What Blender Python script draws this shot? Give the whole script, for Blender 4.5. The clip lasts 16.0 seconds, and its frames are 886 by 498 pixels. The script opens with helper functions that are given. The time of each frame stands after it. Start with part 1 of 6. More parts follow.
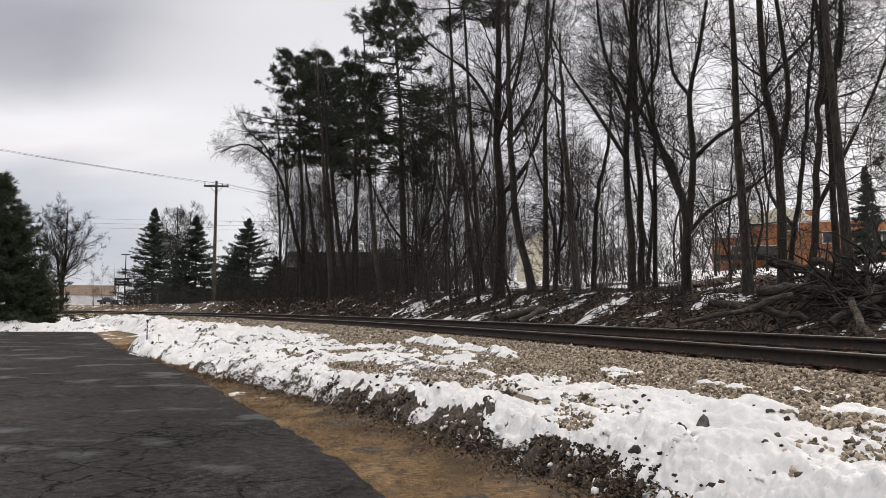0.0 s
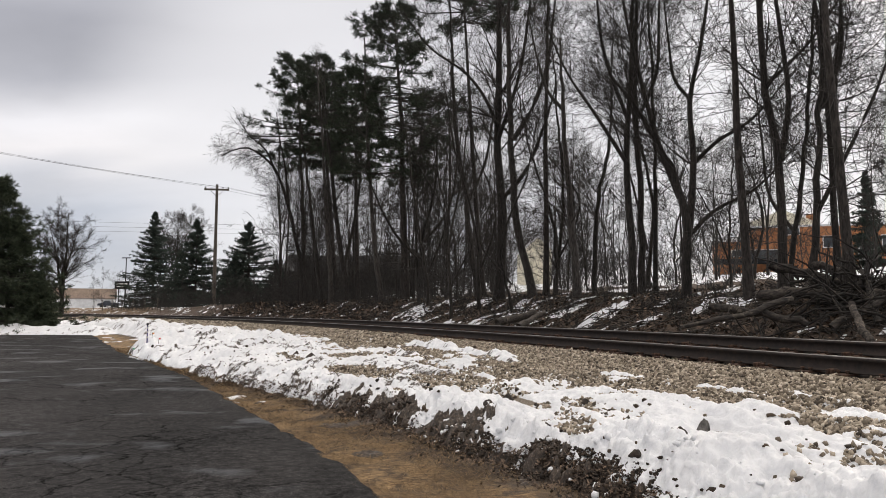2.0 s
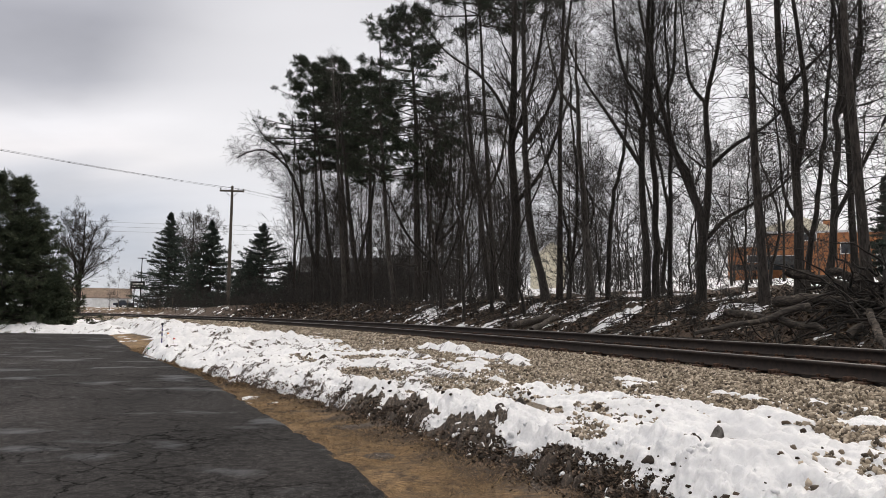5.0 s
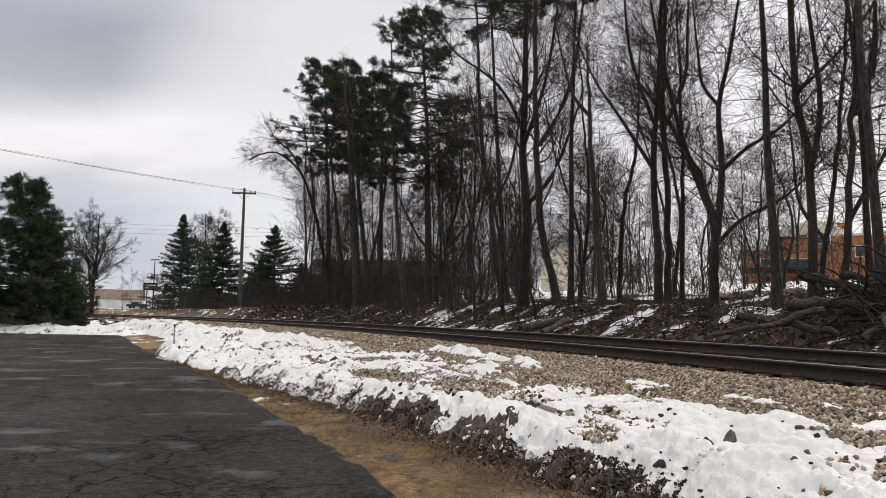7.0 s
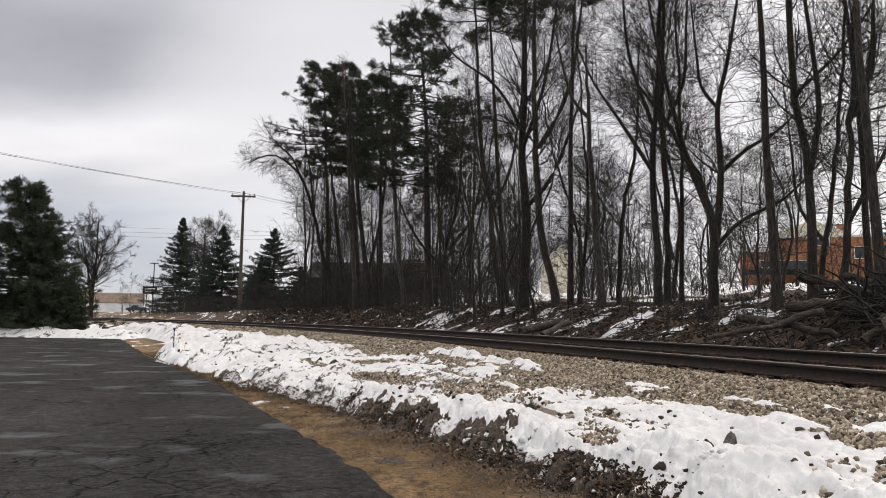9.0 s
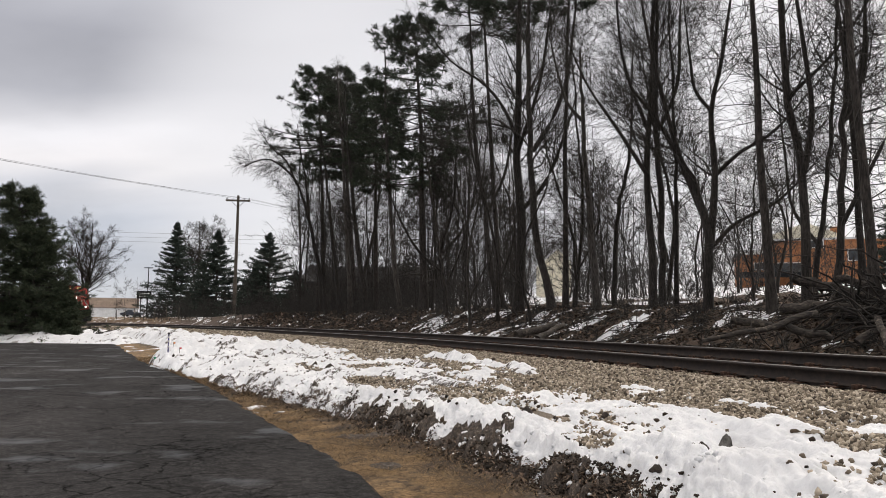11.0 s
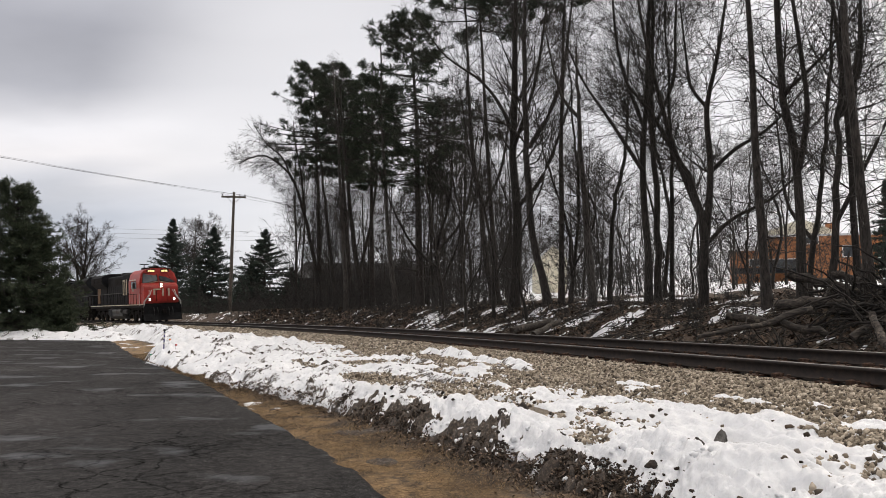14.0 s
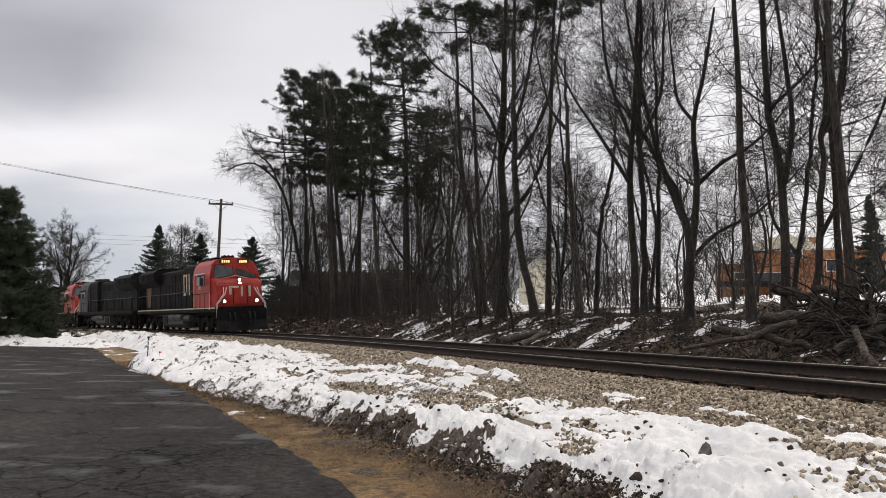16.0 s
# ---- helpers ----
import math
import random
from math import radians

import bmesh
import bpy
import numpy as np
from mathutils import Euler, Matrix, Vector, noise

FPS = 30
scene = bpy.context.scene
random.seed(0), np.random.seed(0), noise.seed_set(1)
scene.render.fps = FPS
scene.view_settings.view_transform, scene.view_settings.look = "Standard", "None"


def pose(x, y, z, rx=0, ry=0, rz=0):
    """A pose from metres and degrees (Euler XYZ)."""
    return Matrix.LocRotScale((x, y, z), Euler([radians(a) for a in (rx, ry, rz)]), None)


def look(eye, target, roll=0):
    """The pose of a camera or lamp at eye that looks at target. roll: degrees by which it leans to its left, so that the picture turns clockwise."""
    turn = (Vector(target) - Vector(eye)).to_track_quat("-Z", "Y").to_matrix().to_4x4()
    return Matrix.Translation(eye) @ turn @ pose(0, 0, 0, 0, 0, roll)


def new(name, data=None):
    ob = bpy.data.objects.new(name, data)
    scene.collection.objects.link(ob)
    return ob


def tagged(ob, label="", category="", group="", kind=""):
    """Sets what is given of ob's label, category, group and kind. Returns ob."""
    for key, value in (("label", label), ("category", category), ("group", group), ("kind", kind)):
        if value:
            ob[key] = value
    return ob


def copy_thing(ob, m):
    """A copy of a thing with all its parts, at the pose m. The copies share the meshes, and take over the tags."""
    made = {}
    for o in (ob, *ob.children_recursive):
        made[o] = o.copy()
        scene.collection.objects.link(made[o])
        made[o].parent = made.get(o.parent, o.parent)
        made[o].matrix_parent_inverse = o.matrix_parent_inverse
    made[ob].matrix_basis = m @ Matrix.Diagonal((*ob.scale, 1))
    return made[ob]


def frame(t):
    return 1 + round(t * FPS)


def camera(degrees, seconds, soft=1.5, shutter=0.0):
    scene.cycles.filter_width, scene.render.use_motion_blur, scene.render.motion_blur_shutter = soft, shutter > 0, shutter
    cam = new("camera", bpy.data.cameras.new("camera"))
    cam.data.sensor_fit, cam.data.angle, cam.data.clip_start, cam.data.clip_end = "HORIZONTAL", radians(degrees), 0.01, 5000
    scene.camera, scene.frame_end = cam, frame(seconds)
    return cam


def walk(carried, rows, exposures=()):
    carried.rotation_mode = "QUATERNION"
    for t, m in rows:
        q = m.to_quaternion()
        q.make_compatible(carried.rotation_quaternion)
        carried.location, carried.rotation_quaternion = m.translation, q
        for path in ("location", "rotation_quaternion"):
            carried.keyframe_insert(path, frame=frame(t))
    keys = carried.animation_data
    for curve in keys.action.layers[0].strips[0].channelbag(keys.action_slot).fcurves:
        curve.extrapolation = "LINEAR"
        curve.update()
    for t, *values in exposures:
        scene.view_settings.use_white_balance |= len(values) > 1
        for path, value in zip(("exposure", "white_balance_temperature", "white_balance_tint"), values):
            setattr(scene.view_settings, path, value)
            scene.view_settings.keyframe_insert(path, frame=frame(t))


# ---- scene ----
EYE = (0.0, 0.0, 1.5)
cam = camera(64.2, 16.0, soft=0.6)
TURNS = (
    (0, 94.711, 0.000, 0.000),
    (0.5, 94.816, -0.093, -0.097),
    (1, 95.025, -0.134, -0.297),
    (1.5, 95.001, -0.100, -0.239),
    (2, 95.010, -0.073, 0.024),
    (2.5, 95.137, -0.191, 0.189),
    (3, 95.198, -0.335, 0.396),
    (3.5, 95.236, -0.478, 0.576),
    (4, 95.229, -0.444, 0.707),
    (6.5, 95.340, -1.009, 1.727),
    (7, 95.421, -0.866, 1.931),
    (7.5, 95.534, -0.661, 1.946),
    (8, 95.549, -0.604, 1.862),
    (8.5, 95.561, -0.614, 1.868),
    (9, 95.633, -0.704, 1.907),
    (11.5, 95.957, -0.420, 1.413),
    (12, 96.028, -0.393, 1.288),
    (12.5, 96.357, -0.343, 1.169),
    (13, 96.167, -0.314, 1.206),
    (13.5, 95.736, -0.378, 1.245),
    (14.5, 95.626, -0.502, 1.117),
    (15, 95.739, -0.632, 0.815),
    (15.5, 96.157, -0.877, 0.444),
    (16, 96.456, -0.970, 0.143),
)
walk(cam, [(t, pose(*EYE, rx, ry, rz)) for t, rx, ry, rz in TURNS])

# ---- sky and light ----
def make_world():
    w = bpy.data.worlds.new("overcast_sky")
    scene.world = w
    w.use_nodes = True
    n, l = w.node_tree.nodes, w.node_tree.links
    n.clear()
    out = n.new("ShaderNodeOutputWorld")
    bg = n.new("ShaderNodeBackground")
    sky = n.new("ShaderNodeTexSky")
    sky.sky_type, sky.sun_disc = "NISHITA", False
    sky.sun_elevation, sky.sun_rotation = radians(25), radians(43)
    tc = n.new("ShaderNodeTexCoord")
    sep = n.new("ShaderNodeSeparateXYZ")
    l.new(tc.outputs["Generated"], sep.inputs[0])

    def m(op, a, b):
        k = n.new("ShaderNodeMath")
        k.operation = op
        for i, v in enumerate((a, b)):
            if isinstance(v, (int, float)):
                k.inputs[i].default_value = v
            else:
                l.new(v, k.inputs[i])
        return k.outputs[0]

    zc = m("MAXIMUM", sep.outputs[2], 0.0)
    dz = m("ADD", zc, 0.22)
    comb = n.new("ShaderNodeCombineXYZ")
    l.new(m("DIVIDE", sep.outputs[0], dz), comb.inputs[0])
    l.new(m("DIVIDE", sep.outputs[1], dz), comb.inputs[1])
    comb.inputs[2].default_value = 3.7
    mp = n.new("ShaderNodeMapping")
    mp.inputs["Scale"].default_value = (0.75, 0.95, 1.0)
    l.new(comb.outputs[0], mp.inputs[0])
    nz = n.new("ShaderNodeTexNoise")
    nz.inputs["Scale"].default_value, nz.inputs["Detail"].default_value = 0.95, 5.0
    nz.inputs["Roughness"].default_value, nz.inputs["Distortion"].default_value = 0.42, 0.5
    l.new(mp.outputs[0], nz.inputs["Vector"])
    # a bluish horizon, a pale band and a grey cloud base, with ragged borders
    el = m("ADD", sep.outputs[2], m("MULTIPLY", m("SUBTRACT", nz.outputs[0], 0.5), 0.26))
    ramp = n.new("ShaderNodeValToRGB")
    e = ramp.color_ramp.elements
    e[0].position, e[0].color = 0.0, (0.60, 0.61, 0.65, 1)
    e[1].position, e[1].color = 1.0, (0.52, 0.52, 0.55, 1)
    for at, tone in ((0.08, (0.52, 0.545, 0.61)), (0.15, (0.66, 0.66, 0.70)), (0.20, (0.84, 0.81, 0.82)), (0.25, (0.78, 0.765, 0.79)), (0.31, (0.47, 0.47, 0.51)), (0.38, (0.40, 0.40, 0.44)), (0.46, (0.56, 0.56, 0.60))):
        ramp.color_ramp.elements.new(at).color = (*tone, 1)
    l.new(el, ramp.inputs[0])
    fine = n.new("ShaderNodeTexNoise")
    fine.inputs["Scale"].default_value, fine.inputs["Detail"].default_value, fine.inputs["Roughness"].default_value = 2.6, 6.0, 0.5
    l.new(mp.outputs[0], fine.inputs["Vector"])
    puff = n.new("ShaderNodeMapRange")
    puff.inputs["From Min"].default_value, puff.inputs["From Max"].default_value = 0.3, 0.7
    puff.inputs["To Min"].default_value, puff.inputs["To Max"].default_value = 0.90, 1.10
    l.new(fine.outputs[0], puff.inputs["Value"])
    broken = n.new("ShaderNodeVectorMath")
    broken.operation = "SCALE"
    l.new(ramp.outputs[0], broken.inputs[0])
    l.new(puff.outputs[0], broken.inputs["Scale"])
    east = n.new("ShaderNodeMapRange")
    east.interpolation_type = "SMOOTHSTEP"
    east.inputs["From Min"].default_value, east.inputs["From Max"].default_value = -0.42, -0.10
    east.inputs["To Max"].default_value = 0.75
    l.new(sep.outputs[0], east.inputs["Value"])
    hmix = n.new("ShaderNodeMixRGB")
    hmix.inputs[2].default_value = (0.70, 0.69, 0.725, 1)
    l.new(east.outputs[0], hmix.inputs[0])
    l.new(broken.outputs[0], hmix.inputs[1])
    # the cloud is thinner and paler towards the hidden sun
    dot = n.new("ShaderNodeVectorMath")
    dot.operation = "DOT_PRODUCT"
    l.new(tc.outputs["Generated"], dot.inputs[0])
    dot.inputs[1].default_value = Vector((0.62, 0.66, 0.42)).normalized()
    pale = n.new("ShaderNodeMapRange")
    pale.interpolation_type = "SMOOTHSTEP"
    pale.inputs["From Min"].default_value, pale.inputs["From Max"].default_value = 0.70, 0.98
    pale.inputs["To Min"].default_value, pale.inputs["To Max"].default_value = 0.0, 0.75
    l.new(dot.outputs["Value"], pale.inputs["Value"])
    pmix = n.new("ShaderNodeMixRGB")
    pmix.inputs[2].default_value = (0.90, 0.885, 0.90, 1)
    l.new(pale.outputs[0], pmix.inputs[0])
    l.new(hmix.outputs[0], pmix.inputs[1])
    # a bright thin place in the cloud beside the wood
    dot2 = n.new("ShaderNodeVectorMath")
    dot2.operation = "DOT_PRODUCT"
    l.new(tc.outputs["Generated"], dot2.inputs[0])
    dot2.inputs[1].default_value = Vector((-0.20, 0.95, 0.24)).normalized()
    thin = n.new("ShaderNodeMapRange")
    thin.interpolation_type = "SMOOTHSTEP"
    thin.inputs["From Min"].default_value, thin.inputs["From Max"].default_value = 0.955, 0.998
    thin.inputs["To Min"].default_value, thin.inputs["To Max"].default_value = 0.0, 0.8
    l.new(dot2.outputs["Value"], thin.inputs["Value"])
    gap = n.new("ShaderNodeMixRGB")
    gap.inputs[2].default_value = (0.88, 0.865, 0.88, 1)
    l.new(m("MINIMUM", m("MULTIPLY", thin.outputs[0], m("ADD", nz.outputs[0], 0.25)), 0.9), gap.inputs[0])
    l.new(pmix.outputs[0], gap.inputs[1])
    dim = n.new("ShaderNodeMixRGB")
    dim.blend_type, dim.inputs[0].default_value = "MULTIPLY", 1.0
    dim.inputs[2].default_value = (0.10, 0.10, 0.10, 1)
    l.new(sky.outputs[0], dim.inputs[1])
    mix = n.new("ShaderNodeMixRGB")
    mix.inputs[0].default_value = 0.95
    l.new(dim.outputs[0], mix.inputs[1])
    l.new(gap.outputs[0], mix.inputs[2])
    # thick cloud overhead is neutral
    over = n.new("ShaderNodeMapRange")
    over.interpolation_type = "SMOOTHSTEP"
    over.inputs["From Min"].default_value, over.inputs["From Max"].default_value = 0.38, 0.8
    l.new(sep.outputs[2], over.inputs["Value"])
    top = n.new("ShaderNodeMixRGB")
    top.inputs[2].default_value = (0.71, 0.66, 0.61, 1)
    l.new(over.outputs[0], top.inputs[0])
    l.new(mix.outputs[0], top.inputs[1])
    l.new(top.outputs[0], bg.inputs["Color"])
    # an overcast sky is brightest overhead
    zen = n.new("ShaderNodeMapRange")
    zen.interpolation_type = "SMOOTHSTEP"
    zen.inputs["From Min"].default_value, zen.inputs["From Max"].default_value = 0.40, 1.0
    zen.inputs["To Min"].default_value, zen.inputs["To Max"].default_value = 1.0, 2.5
    l.new(sep.outputs[2], zen.inputs["Value"])
    l.new(zen.outputs[0], bg.inputs["Strength"])
    l.new(bg.outputs[0], out.inputs["Surface"])


make_world()
sun = new("sun", bpy.data.lights.new("sun", "SUN"))
sun.data.energy, sun.data.angle, sun.data.color = 1.5, radians(25), (1.0, 0.88, 0.74)
sun.matrix_world = look((62, 66, 42), (0, 0, 0))
scene.view_settings.exposure = 0.14

# ---- materials ----
def material(name, rough=0.8, metal=0.0):
    mat = bpy.data.materials.new(name)
    mat.use_nodes = True
    b = mat.node_tree.nodes["Principled BSDF"]
    b.inputs["Roughness"].default_value, b.inputs["Metallic"].default_value = rough, metal
    return mat, mat.node_tree.nodes, mat.node_tree.links, b


def noise_tex(n, l, scale, detail=4, rough=0.6, coord="Object", stretch=None):
    tc = n.new("ShaderNodeTexCoord")
    t = n.new("ShaderNodeTexNoise")
    t.inputs["Scale"].default_value, t.inputs["Detail"].default_value, t.inputs["Roughness"].default_value = scale, detail, rough
    if stretch:
        mp = n.new("ShaderNodeMapping")
        mp.inputs["Scale"].default_value = stretch
        l.new(tc.outputs[coord], mp.inputs[0])
        l.new(mp.outputs[0], t.inputs["Vector"])
    else:
        l.new(tc.outputs[coord], t.inputs["Vector"])
    return t


def ramp_node(n, l, src, stops):
    r = n.new("ShaderNodeValToRGB")
    e = r.color_ramp.elements
    while len(e) < len(stops):
        e.new(0.5)
    for el, (p, c) in zip(e, stops):
        el.position, el.color = p, (*c, 1)
    l.new(src, r.inputs[0])
    return r.outputs[0]


def mix_node(n, l, fac, a, b, mode="MIX"):
    k = n.new("ShaderNodeMixRGB")
    k.blend_type = mode
    for i, v in ((0, fac), (1, a), (2, b)):
        if isinstance(v, (int, float)):
            k.inputs[i].default_value = v
        elif isinstance(v, tuple):
            k.inputs[i].default_value = (*v, 1)
        else:
            l.new(v, k.inputs[i])
    return k.outputs[0]


def add_bump(n, l, b, src, strength, dist):
    k = n.new("ShaderNodeBump")
    k.inputs["Strength"].default_value, k.inputs["Distance"].default_value = strength, dist
    l.new(src, k.inputs["Height"])
    l.new(k.outputs[0], b.inputs["Normal"])


def simple(name, dark, light, scale=6.0, rough=0.8, metal=0.0, bump=0.3, dist=0.01, stretch=None, wear=None, vary=0.0):
    """Two tones mixed by grain, with larger stains over them."""
    mat, n, l, b = material(name, rough, metal)
    f = noise_tex(n, l, scale, 6, 0.65, "Object", stretch)
    c = ramp_node(n, l, f.outputs[0], [(0.38, dark), (0.62, light)])
    g = noise_tex(n, l, scale * 0.13, 3, 0.5)
    st = ramp_node(n, l, g.outputs[0], [(0.35, (0.72, 0.72, 0.72)), (0.65, (1, 1, 1))])
    c = mix_node(n, l, 1.0, c, st, "MULTIPLY")
    if wear:
        h = noise_tex(n, l, scale * 0.6, 8, 0.75)
        k = ramp_node(n, l, h.outputs[0], [(0.56, (0, 0, 0)), (0.68, (1, 1, 1))])
        c = mix_node(n, l, k, c, wear)
    if vary:
        oi = n.new("ShaderNodeObjectInfo")
        k = ramp_node(n, l, oi.outputs["Random"], [(0, (1 - vary,) * 3), (1, (1, 1, 1))])
        c = mix_node(n, l, 1.0, c, k, "MULTIPLY")
    l.new(c, b.inputs["Base Color"])
    if bump:
        add_bump(n, l, b, f.outputs[0], bump, dist)
    return mat


def island_mat(name, stops, rough=0.85, scale=30.0):
    """For pieces joined in one mesh: each takes its own tone."""
    mat, n, l, b = material(name, rough)
    geo = n.new("ShaderNodeNewGeometry")
    c = ramp_node(n, l, geo.outputs["Random Per Island"], stops)
    f = noise_tex(n, l, scale, 5, 0.7)
    k = ramp_node(n, l, f.outputs[0], [(0.3, (0.6, 0.6, 0.6)), (0.7, (1.1, 1.1, 1.1))])
    l.new(mix_node(n, l, 1.0, c, k, "MULTIPLY"), b.inputs["Base Color"])
    add_bump(n, l, b, f.outputs[0], 0.4, 0.004)
    return mat


def glow(name, color, strength):
    mat, n, l, b = material(name, 0.4)
    b.inputs["Base Color"].default_value = (*color, 1)
    b.inputs["Emission Color"].default_value = (*color, 1)
    b.inputs["Emission Strength"].default_value = strength
    return mat


def snow_material():
    mat, n, l, b = material("old_snow", 0.65)
    f = noise_tex(n, l, 9.0, 8, 0.7)
    g = noise_tex(n, l, 0.9, 4, 0.6)
    c = ramp_node(n, l, f.outputs[0], [(0.28, (0.56, 0.58, 0.62)), (0.45, (0.74, 0.75, 0.78)), (0.62, (0.86, 0.87, 0.89))])
    d = noise_tex(n, l, 2.6, 9, 0.72)
    dk = ramp_node(n, l, d.outputs[0], [(0.56, (0, 0, 0)), (0.72, (0.75, 0.75, 0.75))])
    at = n.new("ShaderNodeAttribute")
    at.attribute_name = "dirt"
    dirt = n.new("ShaderNodeMath")
    dirt.operation = "MULTIPLY_ADD"
    dirt.use_clamp = True
    l.new(dk, dirt.inputs[0])
    dirt.inputs[1].default_value = 0.25
    l.new(at.outputs["Fac"], dirt.inputs[2])
    c = mix_node(n, l, ramp_node(n, l, g.outputs[0], [(0.4, (0, 0, 0)), (0.62, (0.6, 0.6, 0.6))]), c, (0.62, 0.63, 0.66))
    cr = noise_tex(n, l, 26.0, 7, 0.75)
    soil = ramp_node(n, l, cr.outputs[0], [(0.36, (0.010, 0.007, 0.005)), (0.48, (0.030, 0.020, 0.013)), (0.58, (0.085, 0.060, 0.042)), (0.70, (0.34, 0.32, 0.30))])
    ragged = n.new("ShaderNodeMath")
    ragged.operation = "MULTIPLY_ADD"
    rn = noise_tex(n, l, 11.0, 7, 0.7)
    l.new(rn.outputs[0], ragged.inputs[0])
    ragged.inputs[1].default_value = 1.1
    l.new(dirt.outputs[0], ragged.inputs[2])
    cover = ramp_node(n, l, ragged.outputs[0], [(0.84, (0, 0, 0)), (0.94, (0.35, 0.35, 0.35)), (1.06, (1, 1, 1))])
    c = mix_node(n, l, cover, c, soil)
    l.new(c, b.inputs["Base Color"])
    add_bump(n, l, b, cr.outputs[0], 0.7, 0.02)
    return mat


def ground_material():
    mat, n, l, b = material("bare_earth", 0.92)
    f = noise_tex(n, l, 34.0, 9, 0.75)
    g = noise_tex(n, l, 2.4, 9, 0.75)
    s = noise_tex(n, l, 12.0, 8, 0.8, "Object", (1.0, 4.0, 1.0))
    earth = ramp_node(n, l, f.outputs[0], [(0.3, (0.018, 0.013, 0.01)), (0.7, (0.075, 0.055, 0.04))])
    straw = ramp_node(n, l, s.outputs[0], [(0.32, (0.03, 0.02, 0.011)), (0.46, (0.18, 0.108, 0.050)), (0.60, (0.42, 0.285, 0.14))])
    litter = ramp_node(n, l, f.outputs[0], [(0.28, (0.018, 0.012, 0.009)), (0.55, (0.075, 0.05, 0.034)), (0.78, (0.21, 0.15, 0.105))])
    stone = ramp_node(n, l, f.outputs[0], [(0.28, (0.06, 0.05, 0.04)), (0.6, (0.22, 0.18, 0.14)), (0.8, (0.36, 0.31, 0.25))])

    def attr(name):
        a = n.new("ShaderNodeAttribute")
        a.attribute_name = name
        return a.outputs["Fac"]

    patch = ramp_node(n, l, g.outputs[0], [(0.41, (0.08, 0.08, 0.08)), (0.52, (1, 1, 1))])
    c = mix_node(n, l, attr("litter"), earth, litter)
    c = mix_node(n, l, mix_node(n, l, 1.0, attr("straw"), patch, "MULTIPLY"), c, straw)
    c = mix_node(n, l, attr("stone"), c, stone)
    # thin snow lying in patches
    h = noise_tex(n, l, 0.9, 9, 0.7, "Object", (1.0, 0.5, 1.0))
    add = n.new("ShaderNodeMath")
    add.operation = "ADD"
    l.new(h.outputs[0], add.inputs[0])
    l.new(attr("snow"), add.inputs[1])
    sm = ramp_node(n, l, add.outputs[0], [(0.60, (0, 0, 0)), (0.64, (1, 1, 1))])
    c = mix_node(n, l, sm, c, (0.80, 0.82, 0.86))
    l.new(c, b.inputs["Base Color"])
    add_bump(n, l, b, f.outputs[0], 0.9, 0.03)
    return mat


